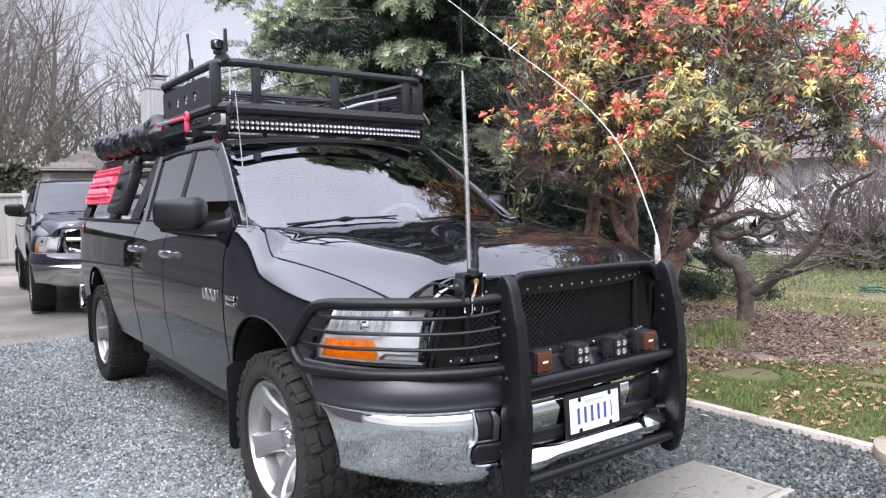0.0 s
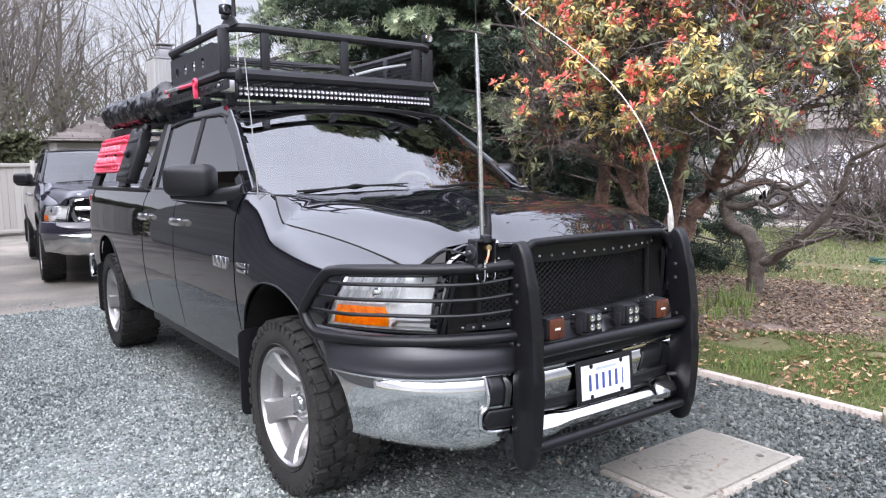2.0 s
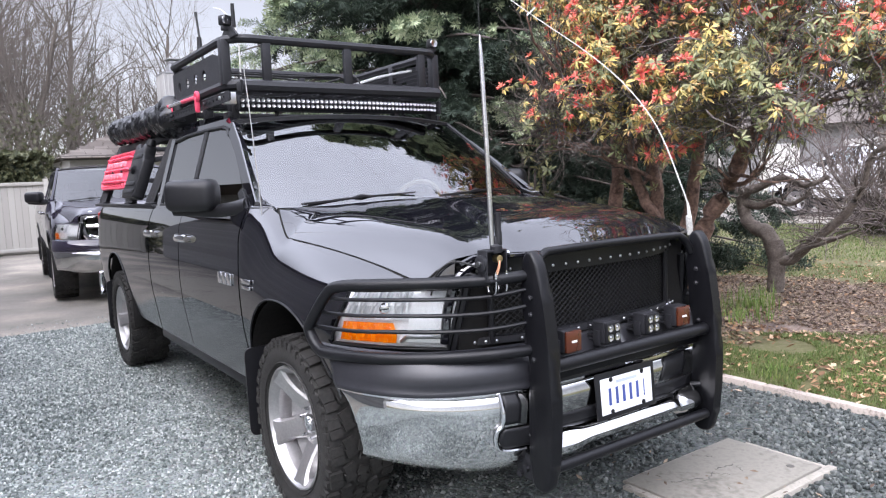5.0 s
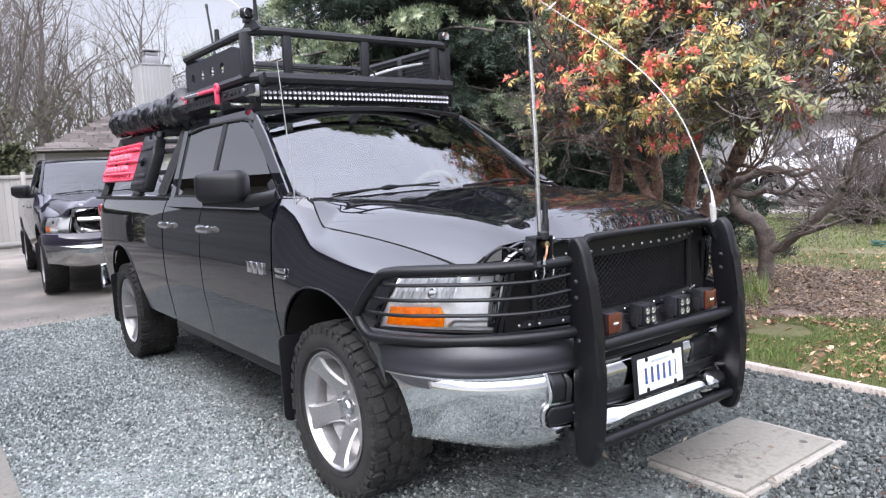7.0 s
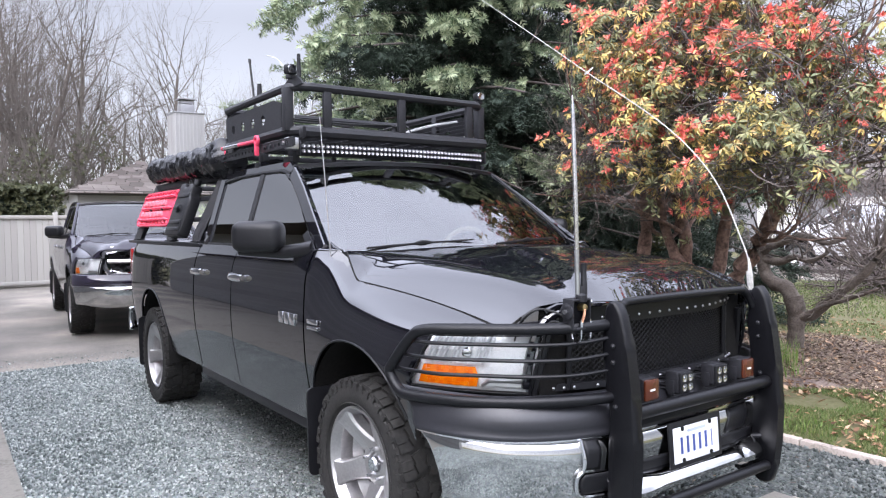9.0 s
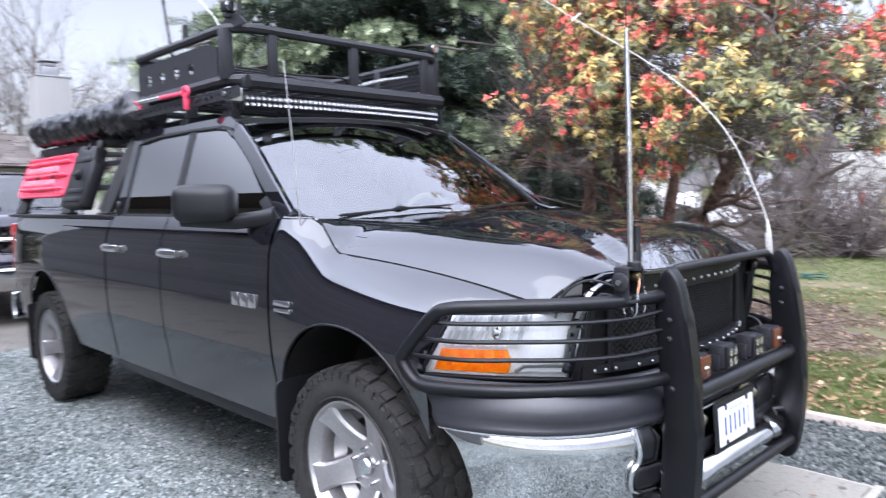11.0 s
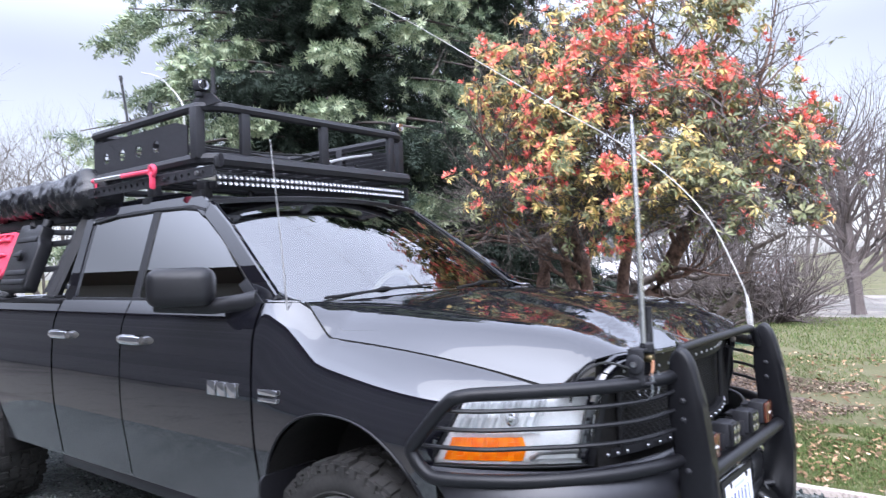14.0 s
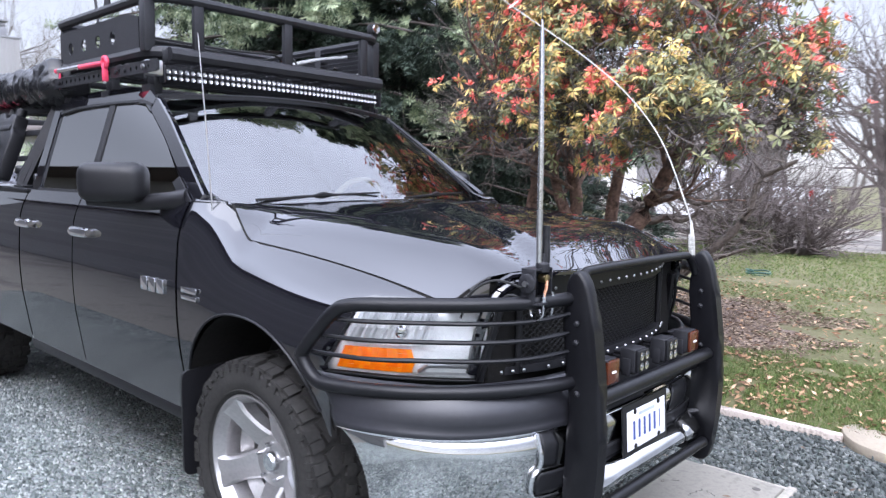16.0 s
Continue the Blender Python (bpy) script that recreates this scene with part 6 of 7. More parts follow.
def on_lawn(n, x0, x1, y0, y1, mask):
    x, y = rng.uniform(x0, x1, n), rng.uniform(y0, y1, n) ** 1.0
    k = np.array([mask(a, b) for a, b in zip(x, y)])
    x, y = x[k], y[k]
    return np.c_[x, y, [lawn_z(a, b) - 0.004 for a, b in zip(x, y)]]


def grassy(x, y):
    inbed = math.hypot((x + 1.25) / 1.95, (y - 4.3) / 1.55)
    v = noise.noise(Vector((x * 0.8, y * 0.8, 7.7))) + 0.5 * noise.noise(Vector((x * 2.6, y * 2.6, 2.2)))
    if y < 3.1:
        return v > -0.75 and math.hypot((x + 0.10) / 0.50, (y - 2.95) / 0.20) > 1.0 + 0.5 * v
    return inbed > 1.0 + 0.35 * v and v > -0.35


G = np.concatenate([on_lawn(75000, -5, 4, 2.2, 7.5, grassy), on_lawn(85000, -2.2, 2.2, 2.2, 3.5, grassy)])
scatter("grass", G, rng.uniform(0.018, 0.042, len(G)), BLADE_V, BLADE_F, GRASS, "short uneven spring grass", "grass", 7, (1.6, 1, 1), 0.5)
G = on_lawn(70000, -9, 7, 7.0, 15.0, lambda x, y: noise.noise(Vector((x * 0.5, y * 0.5, 7.7))) > -0.45)
scatter("far_grass", G, rng.uniform(0.025, 0.055, len(G)), BLADE_V, BLADE_F, GRASS, "short uneven spring grass far off", "grass", 9, (3.2, 1, 0.9), 0.5)
TUFT = mat("bright_grass_blade", (0.085, 0.15, 0.030), 0.55, second=((0.14, 0.22, 0.05), (0.25, 0.29, 0.10)), per="island", spec=0.3)
LITTER = mat("dead_leaves", (0.045, 0.029, 0.022), 0.85, second=((0.10, 0.070, 0.053), (0.21, 0.155, 0.112), (0.44, 0.35, 0.26)), per="island", spec=0.2)
FALLEN = mat("fallen_leaves", (0.07, 0.040, 0.026), 0.85, second=((0.17, 0.095, 0.055), (0.34, 0.21, 0.12), (0.52, 0.40, 0.28)), per="island", spec=0.2)
LEAF_V = [(0, -0.5, 0), (0.22, 0, 0.06), (0, 0.5, 0.02), (-0.22, 0, 0.06)]
LEAF_F = [(0, 1, 2), (0, 2, 3)]
G = on_lawn(90000, -4.0, 1.6, 2.3, 6.4, lambda x, y: math.hypot((x + 1.2) / 2.1, (y - 4.3) / 1.65) < 0.95 + 0.45 * noise.noise(Vector((x * 1.4, y * 1.4, 0))) + 0.2 * noise.noise(Vector((x * 4, y * 4, 3))))
G = G[(G[:, 1] > 2.9) | (rng.random(len(G)) < 0.35)]
G[:, 2] += 0.018
scatter("leaf_litter", G, rng.uniform(0.012, 0.024, len(G)) * rng.uniform(0.8, 2.4, len(G)), LEAF_V, LEAF_F, LITTER, "dead brown leaves and bark chips", "leaf litter", 11, (1, 1, 1), 0.5)
G = np.concatenate([on_lawn(4200, -5, 4, 2.22, 8, lambda x, y: True), on_lawn(2600, -2, 2.2, 2.22, 3.3, lambda x, y: noise.noise(Vector((x * 2, y * 2, 1))) > -0.1)])
G[:, 2] += 0.024
scatter("fallen_leaves", G, rng.uniform(0.022, 0.075, len(G)), LEAF_V, LEAF_F, FALLEN, "scattered dead leaves on the lawn", "leaf litter", 12, (1, 1, 1), 0.6)


n = 150
G = np.c_[np.concatenate([rng.uniform(0.3, 2.4, n - 40), rng.uniform(-3, 1.2, 40)]), np.concatenate([rng.uniform(0.2, 2.1, n - 40), rng.uniform(1.7, 2.1, 40)]), np.full(n, 0.034)]
scatter("blown_leaves", G, rng.uniform(0.018, 0.05, n), LEAF_V, LEAF_F, LITTER, "a few dead leaves blown over the gravel", "leaf litter", 14, (1, 1, 1), 0.5)

# taller clumps of grass and bulb leaves
for tx, ty, h, n, w in ((-0.80, 3.95, 0.24, 130, 0.26), (-0.55, 3.45, 0.13, 110, 0.26), (-1.15, 3.75, 0.17, 80, 0.22), (0.30, 2.48, 0.07, 90, 0.24), (0.85, 2.60, 0.06, 70, 0.22), (-0.45, 2.50, 0.08, 90, 0.26)):
    rg = random.Random(int(tx * 100))
    tf = thing("grass_tuft", "clump of taller bright green grass blades in the bed", "grass", (tx, ty, lawn_z(tx, ty)), "grass tufts")
    V, F = [], []
    for k in range(n):
        a, r0, b = rg.uniform(0, 6.283), w * rg.random() ** 0.7, rg.uniform(0, 6.283)
        p, out, hh = Vector((r0 * math.cos(a), r0 * math.sin(a), -0.01)), Vector((math.cos(b), math.sin(b), 0)) * rg.uniform(0.1, 0.6), h * rg.uniform(0.6, 1.15)
        sd = Vector((-math.sin(b), math.cos(b), 0)) * 0.0030
        i = len(V)
        for q, wd in ((0, 1.0), (0.5, 1.0), (0.85, 0.6)):
            c = p + Vector((0, 0, hh * q)) + out * hh * q * q
            V += [tuple(c - sd * wd), tuple(c + sd * wd)]
        V += [tuple(p + Vector((0, 0, hh)) + out * hh), tuple(p + Vector((0, 0, hh)) + out * hh + sd * 0.1)]
        F += [(i, i + 1, i + 3, i + 2), (i + 2, i + 3, i + 5, i + 4), (i + 4, i + 5, i + 7, i + 6)]
    tagged(raw("blade_mass", V, F, TUFT, tf), kind="stuff")

# ---- trees ----
def limbs(segs, sides=5):
    """Tapered limbs as one vertex and face list. segs: (points, radii)."""
    V, F = [], []
    for pts, rs in segs:
        pts = [Vector(p) for p in pts]
        base = len(V)
        up = Vector((0.3, 0.2, 1))
        for i, p in enumerate(pts):
            d = pts[min(i + 1, len(pts) - 1)] - pts[max(i - 1, 0)]
            u, w = ring_frame(d, up if abs(d.normalized().dot(up.normalized())) < 0.95 else Vector((1, 0, 0)))
            for k in range(sides):
                a = 2 * math.pi * k / sides
                V.append(p + (u * math.cos(a) + w * math.sin(a)) * rs[i])
        for i in range(len(pts) - 1):
            for k in range(sides):
                a, b = base + i * sides + k, base + i * sides + (k + 1) % sides
                F.append((a, b, b + sides, a + sides))
    return [tuple(v) for v in V], F


def branch_out(rng, start, d, length, r, depth, segs, bend=0.25, split=3, ratio=0.68, up=0.1, leaf=None, tips=None):
    """A branch that bends, thins and splits."""
    pts, rs, p = [start], [r], Vector(start)
    d = Vector(d).normalized()
    n = 4
    for i in range(n):
        d = (d + Vector((rng.uniform(-1, 1), rng.uniform(-1, 1), rng.uniform(-1, 1))) * bend + Vector((0, 0, up))).normalized()
        p = p + d * length / n
        pts.append(Vector(p))
        rs.append(r * (1 - 0.42 * (i + 1) / n))
    segs[0 if depth > 1 else 1].append((pts, rs))
    if tips is not None and depth <= 1:
        tips.append((Vector(pts[-1]), Vector(d)))
        tips.append((Vector(pts[2]), Vector(d)))
    if depth > 0:
        for k in range(split):
            i = n if k == 0 else rng.randint(1, n)
            ax = Vector((rng.uniform(-1, 1), rng.uniform(-1, 1), rng.uniform(-1, 1)))
            nd = (d + ax * (0.35 if k == 0 else 0.85)).normalized()
            branch_out(rng, pts[i], nd, length * ratio * rng.uniform(0.8, 1.15), rs[i] * 0.72, depth - 1, segs, bend, split, ratio, up, leaf, tips)


BARK_GREY = mat("grey_bare_bark", (0.085, 0.072, 0.064), 0.9, second=(0.155, 0.136, 0.120), scale=6, bump=0.4, bump_scale=40)
BARK_DARK = mat("dark_twisted_bark", (0.050, 0.040, 0.036), 0.9, second=(0.110, 0.092, 0.082), scale=9, bump=0.7, bump_scale=45)
BARK_PURPLE = mat("purple_brown_twigs", (0.075, 0.060, 0.056), 0.9, second=(0.15, 0.124, 0.116), scale=5)
BARK_MID = mat("furrowed_grey_brown_bark", (0.060, 0.048, 0.041), 0.9, second=(0.175, 0.145, 0.124), scale=14, bump=0.8, bump_scale=40)
BARK_RED = mat("shaggy_red_brown_bark", (0.060, 0.036, 0.028), 0.9, second=(0.31, 0.195, 0.150), scale=12, fine=40, bump=1.0, bump_scale=35)


def bare_tree(name, label, seed, height, r, depth=5, split=3, spread=0.5, material=BARK_GREY, at=(0, 0, 0), stems=1, group="", low=0.3):
    rng = random.Random(seed)
    segs = ([], [])
    root = thing(name, label, "tree", at, group)
    for st_ in range(stems):
        lean = Vector((rng.uniform(-1, 1), rng.uniform(-1, 1), 0)) * (0.12 if stems == 1 else 0.25)
        trunk = [Vector((0.2 * rng.uniform(-1, 1), 0.2 * rng.uniform(-1, 1), -0.1)) if stems > 1 else Vector((0, 0, -0.1))]
        n = 9
        for i in range(n):
            trunk.append(trunk[-1] + Vector((lean.x + rng.uniform(-0.05, 0.05), lean.y + rng.uniform(-0.05, 0.05), 1)) * height * 0.62 / n)
        rs = [r * (1.25 if i == 0 else 1) * (1 - 0.6 * i / n) for i in range(n + 1)]
        segs[0].append((trunk, rs))
        for i in range(n + 1):
            if i / n < low:
                continue
            for k in range(2 if i < n else 3):
                a = rng.uniform(0, 2 * math.pi)
                d = Vector((math.cos(a) * spread, math.sin(a) * spread, rng.uniform(0.35, 1.0)))
                branch_out(rng, trunk[i], d, height * 0.24 * (1.15 - 0.5 * i / n), rs[i] * 0.40, depth - 2, segs, 0.20, split, 0.72, 0.06)
    v, f = limbs(segs[0], 5)
    raw("trunk", v, f, material, root, smooth=60)
    v, f = limbs([(p, [q * 0.85 for q in r_]) for p, r_ in segs[1]], 3)
    tagged(raw("twig_mass", v, f, material, root, smooth=60), kind="stuff")
    return root


far1 = bare_tree("bare_tree", "tall leafless grey tree behind the fence", 1, 15.0, 0.20, 5, 3, 0.55, at=(-33, 2.6, 0), group="bare trees")
far2 = bare_tree("bare_tree", "tall leafless grey tree behind the fence", 2, 13.0, 0.15, 5, 3, 0.45, at=(-30, 0.4, 0), group="bare trees", stems=2)
far3 = bare_tree("bare_tree", "tall leafless grey tree behind the fence", 5, 16.0, 0.18, 5, 3, 0.5, at=(-38, 8.0, 0), group="bare trees")
rng_p = random.Random(12)
for src, x, y, k in ((far1, -36, -0.6, 1.0), (far3, -35, 1.2, 0.95), (far2, -30, 0.6, 0.95), (far1, -42, 4.6, 0.9), (far3, -33, 6.2, 0.62), (far2, -36, 9.5, 0.7), (far1, -40, 12.0, 0.75), (far2, -34, 11.5, 0.55), (far3, -44, 15, 0.8),
                     (far1, -34, 4.4, 0.5), (far2, -38, 3.0, 0.9), (far1, -28, 2.8, 0.5), (far2, -45, 9, 0.8), (far1, -37, 7.0, 0.7), (far2, -33, 8.6, 0.55), (far3, -36, 13.0, 0.7), (far2, -33, 14.5, 0.7), (far1, -38, 15.8, 0.8), (far2, -35, 17.5, 0.8),
                     (far2, -31, 1.7, 1.0), (far1, -39, 1.9, 1.05), (far3, -41, 0.8, 1.05), (far2, -34, -1.4, 0.9), (far2, -29, 1.5, 0.62), (far1, -30, -0.9, 0.6), (far3, -37, 5.4, 0.7), (far3, -29, 0.2, 0.42), (far1, -27, 1.9, 0.36), (far2, -27, -1.2, 0.45),
                     (far1, -14, 42, 0.75), (far2, -8, 44, 0.8), (far3, -2, 40, 0.7), (far1, 3, 46, 0.8), (far2, -20, 40, 0.85), (far3, -5, 52, 0.8)):
    m = Matrix.Translation((x, y, 0)) @ Matrix.Rotation(rng_p.uniform(0, 6.28), 4, "Z") @ Matrix.Scale(k, 4)
    c = copy_thing(src, Matrix())
    c.matrix_basis = m
bare_tree("bare_tree", "leafless multi-stemmed tree beside the street", 21, 6.5, 0.15, 5, 3, 0.85, BARK_PURPLE, (-1.05, 16.2, -0.05), 3, "trees by the street", 0.12)

# thicket of bare shrubs beyond the lawn
for k, (x, y, h) in enumerate(((-3.0, 12.6, 2.9), (-2.2, 13.1, 2.1))):
    rng_s = random.Random(40 + k)
    root = thing("bare_shrub", "dense leafless twiggy purple-brown shrub at the lawn's edge", "shrub", (x, y, -0.05), "bare shrubs")
    segs = ([], [])
    for q in range(30):
        a = rng_s.uniform(0, 2 * math.pi)
        branch_out(rng_s, Vector((0.25 * math.cos(a), 0.25 * math.sin(a), 0)), (math.cos(a) * 0.9, math.sin(a) * 0.9, 1.0), h * rng_s.uniform(0.35, 0.6), 0.036, 3, segs, 0.25, 4, 0.72, 0.03)
    v, f = limbs(segs[0], 4)
    tagged(raw("stem_mass", v, f, BARK_PURPLE, root, smooth=60), kind="stuff")
    v, f = limbs(segs[1], 3)
    tagged(raw("twig_mass", v, f, BARK_PURPLE, root, smooth=60), kind="stuff")

# contorted small tree in the bed
root = thing("contorted_tree", "small gnarled leafless tree with a bent trunk in the mulch bed", "tree", (-1.09, 4.87, 0.10))
root.scale = (0.93, 0.93, 0.93)
rng_t = random.Random(77)
segs = ([], [])
trunk = curve_pts([(-0.01, 0, -0.08), (0.0, 0, 0.12), (0.01, 0, 0.30), (0.01, 0.0, 0.48), (-0.03, 0.0, 0.62)], 5)
segs[0].append((trunk, [0.135 - 0.042 * smooth01(0, 5, k) + 0.004 * math.sin(k * 1.3) + 0.016 * smooth01(12, 20, k) for k in range(len(trunk))]))
elbow = curve_pts([(0.0, 0.0, 0.52), (-0.10, 0.0, 0.72), (-0.24, 0.03, 0.76), (-0.36, 0.04, 0.84), (-0.41, 0.04, 0.98), (-0.42, 0.02, 1.10), (-0.34, 0.0, 1.19), (-0.20, -0.02, 1.23), (-0.02, -0.04, 1.30), (0.12, -0.05, 1.33), (0.26, -0.05, 1.28), (0.40, -0.05, 1.25), (0.60, -0.06, 1.33)], 4)
segs[0].append((elbow, [0.098 - 0.074 * (k / len(elbow)) ** 0.8 + 0.004 * math.sin(k * 1.7) for k in range(len(elbow))]))
mid = curve_pts([(-0.40, 0.03, 1.06), (-0.22, 0.05, 1.02), (-0.05, 0.08, 1.08), (0.12, 0.10, 1.04), (0.30, 0.12, 1.14)], 4)
segs[0].append((mid, [0.055 - 0.038 * k / len(mid) for k in range(len(mid))]))
right = curve_pts([(0.04, 0.0, 0.42), (0.18, 0.01, 0.44), (0.32, 0.02, 0.57), (0.50, 0.05, 0.74), (0.68, 0.06, 0.90), (0.80, 0.06, 1.06), (0.90, 0.05, 1.26), (0.98, 0.02, 1.52), (1.14, 0.0, 1.62), (1.36, -0.04, 1.72)], 4)
segs[0].append((right, [0.066 - 0.046 * k / len(right) + 0.005 * math.sin(k * 1.9) for k in range(len(right))]))
low = curve_pts([(0.14, 0.0, 0.44), (0.34, -0.06, 0.56), (0.62, -0.12, 0.66), (0.95, -0.16, 0.80)], 4)
segs[0].append((low, [0.034 - 0.020 * k / len(low) for k in range(len(low))]))
for line, n in ((elbow[18:], 11), (mid[6:], 5), (right[10:], 15), (low[6:], 6)):
    for k in range(n):
        p = line[rng_t.randrange(len(line))]
        d = Vector((rng_t.uniform(-1, 1), rng_t.uniform(-1, 1), rng_t.uniform(-0.2, 0.8)))
        branch_out(rng_t, p, d, rng_t.uniform(0.25, 0.42), 0.011, 3, segs, 0.42, 3, 0.78, 0.04)
v, f = limbs(segs[0], 8)
raw("trunk", v, f, BARK_MID, root, smooth=60)
v, f = limbs(segs[1], 3)
tagged(raw("twig_mass", v, f, BARK_DARK, root, smooth=60), kind="stuff")


# leafy crowns: many small blades set in whorls
def whorls(name, places, axes, count, length, width, droop, mats, slot, parent, seed, label=""):
    """Whorls of pointed leaves. places, axes: arrays; slot: material index for each whorl."""
    rng = np.random.default_rng(seed)
    n = len(places)
    ax = axes / np.linalg.norm(axes, axis=1)[:, None]
    ref = np.where(np.abs(ax[:, 2:3]) < 0.9, np.array([[0, 0, 1.0]]), np.array([[1.0, 0, 0]]))
    u = np.cross(ref, ax)
    u /= np.linalg.norm(u, axis=1)[:, None]
    w = np.cross(ax, u)
    ang = rng.uniform(0, 2 * math.pi, (n, 1)) + np.arange(count)[None] * 2 * math.pi / count + rng.uniform(-0.3, 0.3, (n, count))
    lift = rng.uniform(droop[0], droop[1], (n, count))
    d = u[:, None] * np.cos(ang)[..., None] + w[:, None] * np.sin(ang)[..., None]
    L = (length * rng.uniform(0.7, 1.25, (n, count)))[..., None]
    direction = d * np.cos(lift)[..., None] + ax[:, None] * np.sin(lift)[..., None]
    sidev = np.cross(direction, ax[:, None] + 0.001)
    sidev /= np.linalg.norm(sidev, axis=2)[..., None] + 1e-9
    base = places[:, None] + direction * 0.004
    mid = base + direction * L * 0.55 + ax[:, None] * L * 0.06
    tip = base + direction * L - ax[:, None] * L * 0.10
    hw = (width * rng.uniform(0.8, 1.2, (n, count)))[..., None]
    V = np.stack([base, mid - sidev * hw, tip, mid + sidev * hw], axis=2).reshape(-1, 3)
    m = n * count
    q = np.arange(m)[:, None] * 4
    F = np.concatenate([q + np.array([[0, 1, 2]]), q + np.array([[0, 2, 3]])], axis=1).reshape(-1, 3)
    slots = np.repeat(np.repeat(slot, count), 2)
    ob = raw(name, V, F, mats, parent, label, 0, slots)
    return tagged(ob, kind="stuff")


LEAF_YEL = mat("yellow_edged_leaf", (0.75, 0.49, 0.16), 0.5, second=((0.62, 0.47, 0.16), (0.35, 0.32, 0.11), (0.78, 0.42, 0.22)), per="island", spec=0.4)
LEAF_GRN = mat("olive_leaf", (0.10, 0.12, 0.058), 0.45, second=((0.155, 0.17, 0.078), (0.26, 0.245, 0.115), (0.08, 0.095, 0.048)), per="island", spec=0.4)
LEAF_RED = mat("red_new_shoot", (0.68, 0.075, 0.085), 0.5, second=((0.80, 0.16, 0.13), (0.86, 0.31, 0.22), (0.56, 0.065, 0.075)), per="island", spec=0.3)

pieris = thing("flowering_shrub", "large shrub with yellow-green leaves, red shoots and shaggy stems", "shrub", (-0.9, 2.85, 0.08))
rng_t = random.Random(31)
segs, tips = ([], []), []
for bx, by, ctrl, r in ((0.40, -0.05, ((0.32, -0.05, 0.7), (0.62, -0.05, 1.25), (0.95, -0.1, 1.8), (1.2, -0.15, 2.4)), 0.075), (0.0, 0.05, ((-0.08, 0.0, 0.8), (-0.06, -0.05, 1.3), (-0.16, -0.15, 1.9), (-0.1, -0.2, 2.6)), 0.060),
                        (-0.50, 0.0, ((-0.52, -0.04, 0.9), (-0.42, -0.1, 1.5), (-0.38, -0.2, 2.0), (-0.2, -0.25, 2.7)), 0.062), (0.16, 0.0, ((0.20, 0.0, 0.8), (0.26, 0.05, 1.4), (0.42, 0.0, 2.0), (0.6, 0.1, 2.8)), 0.055),
                        (0.22, -0.08, ((0.0, -0.1, 0.9), (-0.16, -0.14, 1.25), (-0.2, -0.3, 1.75), (-0.5, -0.5, 2.1)), 0.05)):
    line = curve_pts([(bx, by, -0.1)] + list(ctrl), 5)
    line = [p + Vector((rng_t.uniform(-1, 1), rng_t.uniform(-1, 1), 0)) * 0.012 for p in line]
    segs[0].append((line, [r * (1.25 - 0.75 * k / len(line)) for k in range(len(line))]))
    for k in range(13):
        p = line[rng_t.randrange(len(line) // 2, len(line))]
        d = Vector((rng_t.uniform(-1, 1), rng_t.uniform(-1.1, 0.9), rng_t.uniform(0.0, 0.9)))
        branch_out(rng_t, p, d, rng_t.uniform(0.45, 0.75), 0.020, 3, segs, 0.30, 3, 0.68, 0.08, None, tips)
v, f = limbs(segs[0], 8)
tagged(raw("stem_mass", v, f, BARK_RED, pieris, smooth=60), kind="stuff")
v, f = limbs(segs[1], 3)
tagged(raw("twig_mass", v, f, BARK_DARK, pieris, smooth=60), kind="stuff")
nrng = np.random.default_rng(17)
lobes = (((-1.05, 2.25, 2.30), (0.62, 0.55, 0.62), 250), ((-0.30, 2.20, 2.40), (0.75, 0.62, 0.72), 330), ((0.35, 2.25, 2.25), (0.62, 0.65, 0.55), 280), ((0.56, 2.75, 2.28), (0.44, 0.65, 0.50), 190), ((-0.15, 2.60, 3.05), (1.02, 0.90, 0.75), 480),
         ((-1.28, 1.98, 1.98), (0.26, 0.26, 0.28), 60), ((0.35, 1.95, 1.86), (0.55, 0.40, 0.26), 130), ((-0.62, 2.15, 1.92), (0.32, 0.30, 0.20), 55), ((0.62, 3.0, 1.98), (0.30, 0.50, 0.33), 80), ((-1.0, 2.5, 3.0), (0.7, 0.7, 0.65), 220))
P, A = [], []
for c, r, n in lobes:
    m = max(5, n // 7)
    d = nrng.normal(size=(m, 3))
    d[:, 1] -= 0.25
    d /= np.linalg.norm(d, axis=1)[:, None]
    heart = np.array(c) + d * np.array(r) * nrng.uniform(0.62, 1.04, (m, 1)) * (1 + 0.20 * np.sin(d[:, :1] * 7 + c[0]) * np.cos(d[:, 2:] * 6 + c[1]))
    q = nrng.integers(7, 27, m)
    home = np.repeat(np.arange(m), q)
    spread = np.repeat(nrng.uniform(0.05, 0.105, m), q)[:, None] * np.array([1.15, 1.15, 0.75])
    P.append(heart[home] + nrng.normal(size=(len(home), 3)) * spread)
    A.append(d[home] * 0.6 + np.array([0, -0.1, 0.65]) + nrng.normal(size=(len(home), 3)) * 0.28)
P, A = np.concatenate(P), np.concatenate(A)
hole = np.array([noise.noise(Vector(p) * 1.9) for p in P]) > -0.14 + 0.10 * np.clip(P[:, 0], -1, 1)
P, A = P[hole], A[hole]
P -= np.array([-0.9, 2.85, 0.08])
slot = (nrng.random(len(P)) < 0.38 + 0.30 * np.clip((P[:, 0] - 0.6) / 0.9, 0, 1) + 0.22 * np.clip((P[:, 2] - 2.3) / 0.9, 0, 1)).astype(int)
whorls("leaf_mass", P, A, 10, 0.060, 0.0082, (-1.05, 0.05), [LEAF_YEL, LEAF_GRN], slot, pieris, 3)
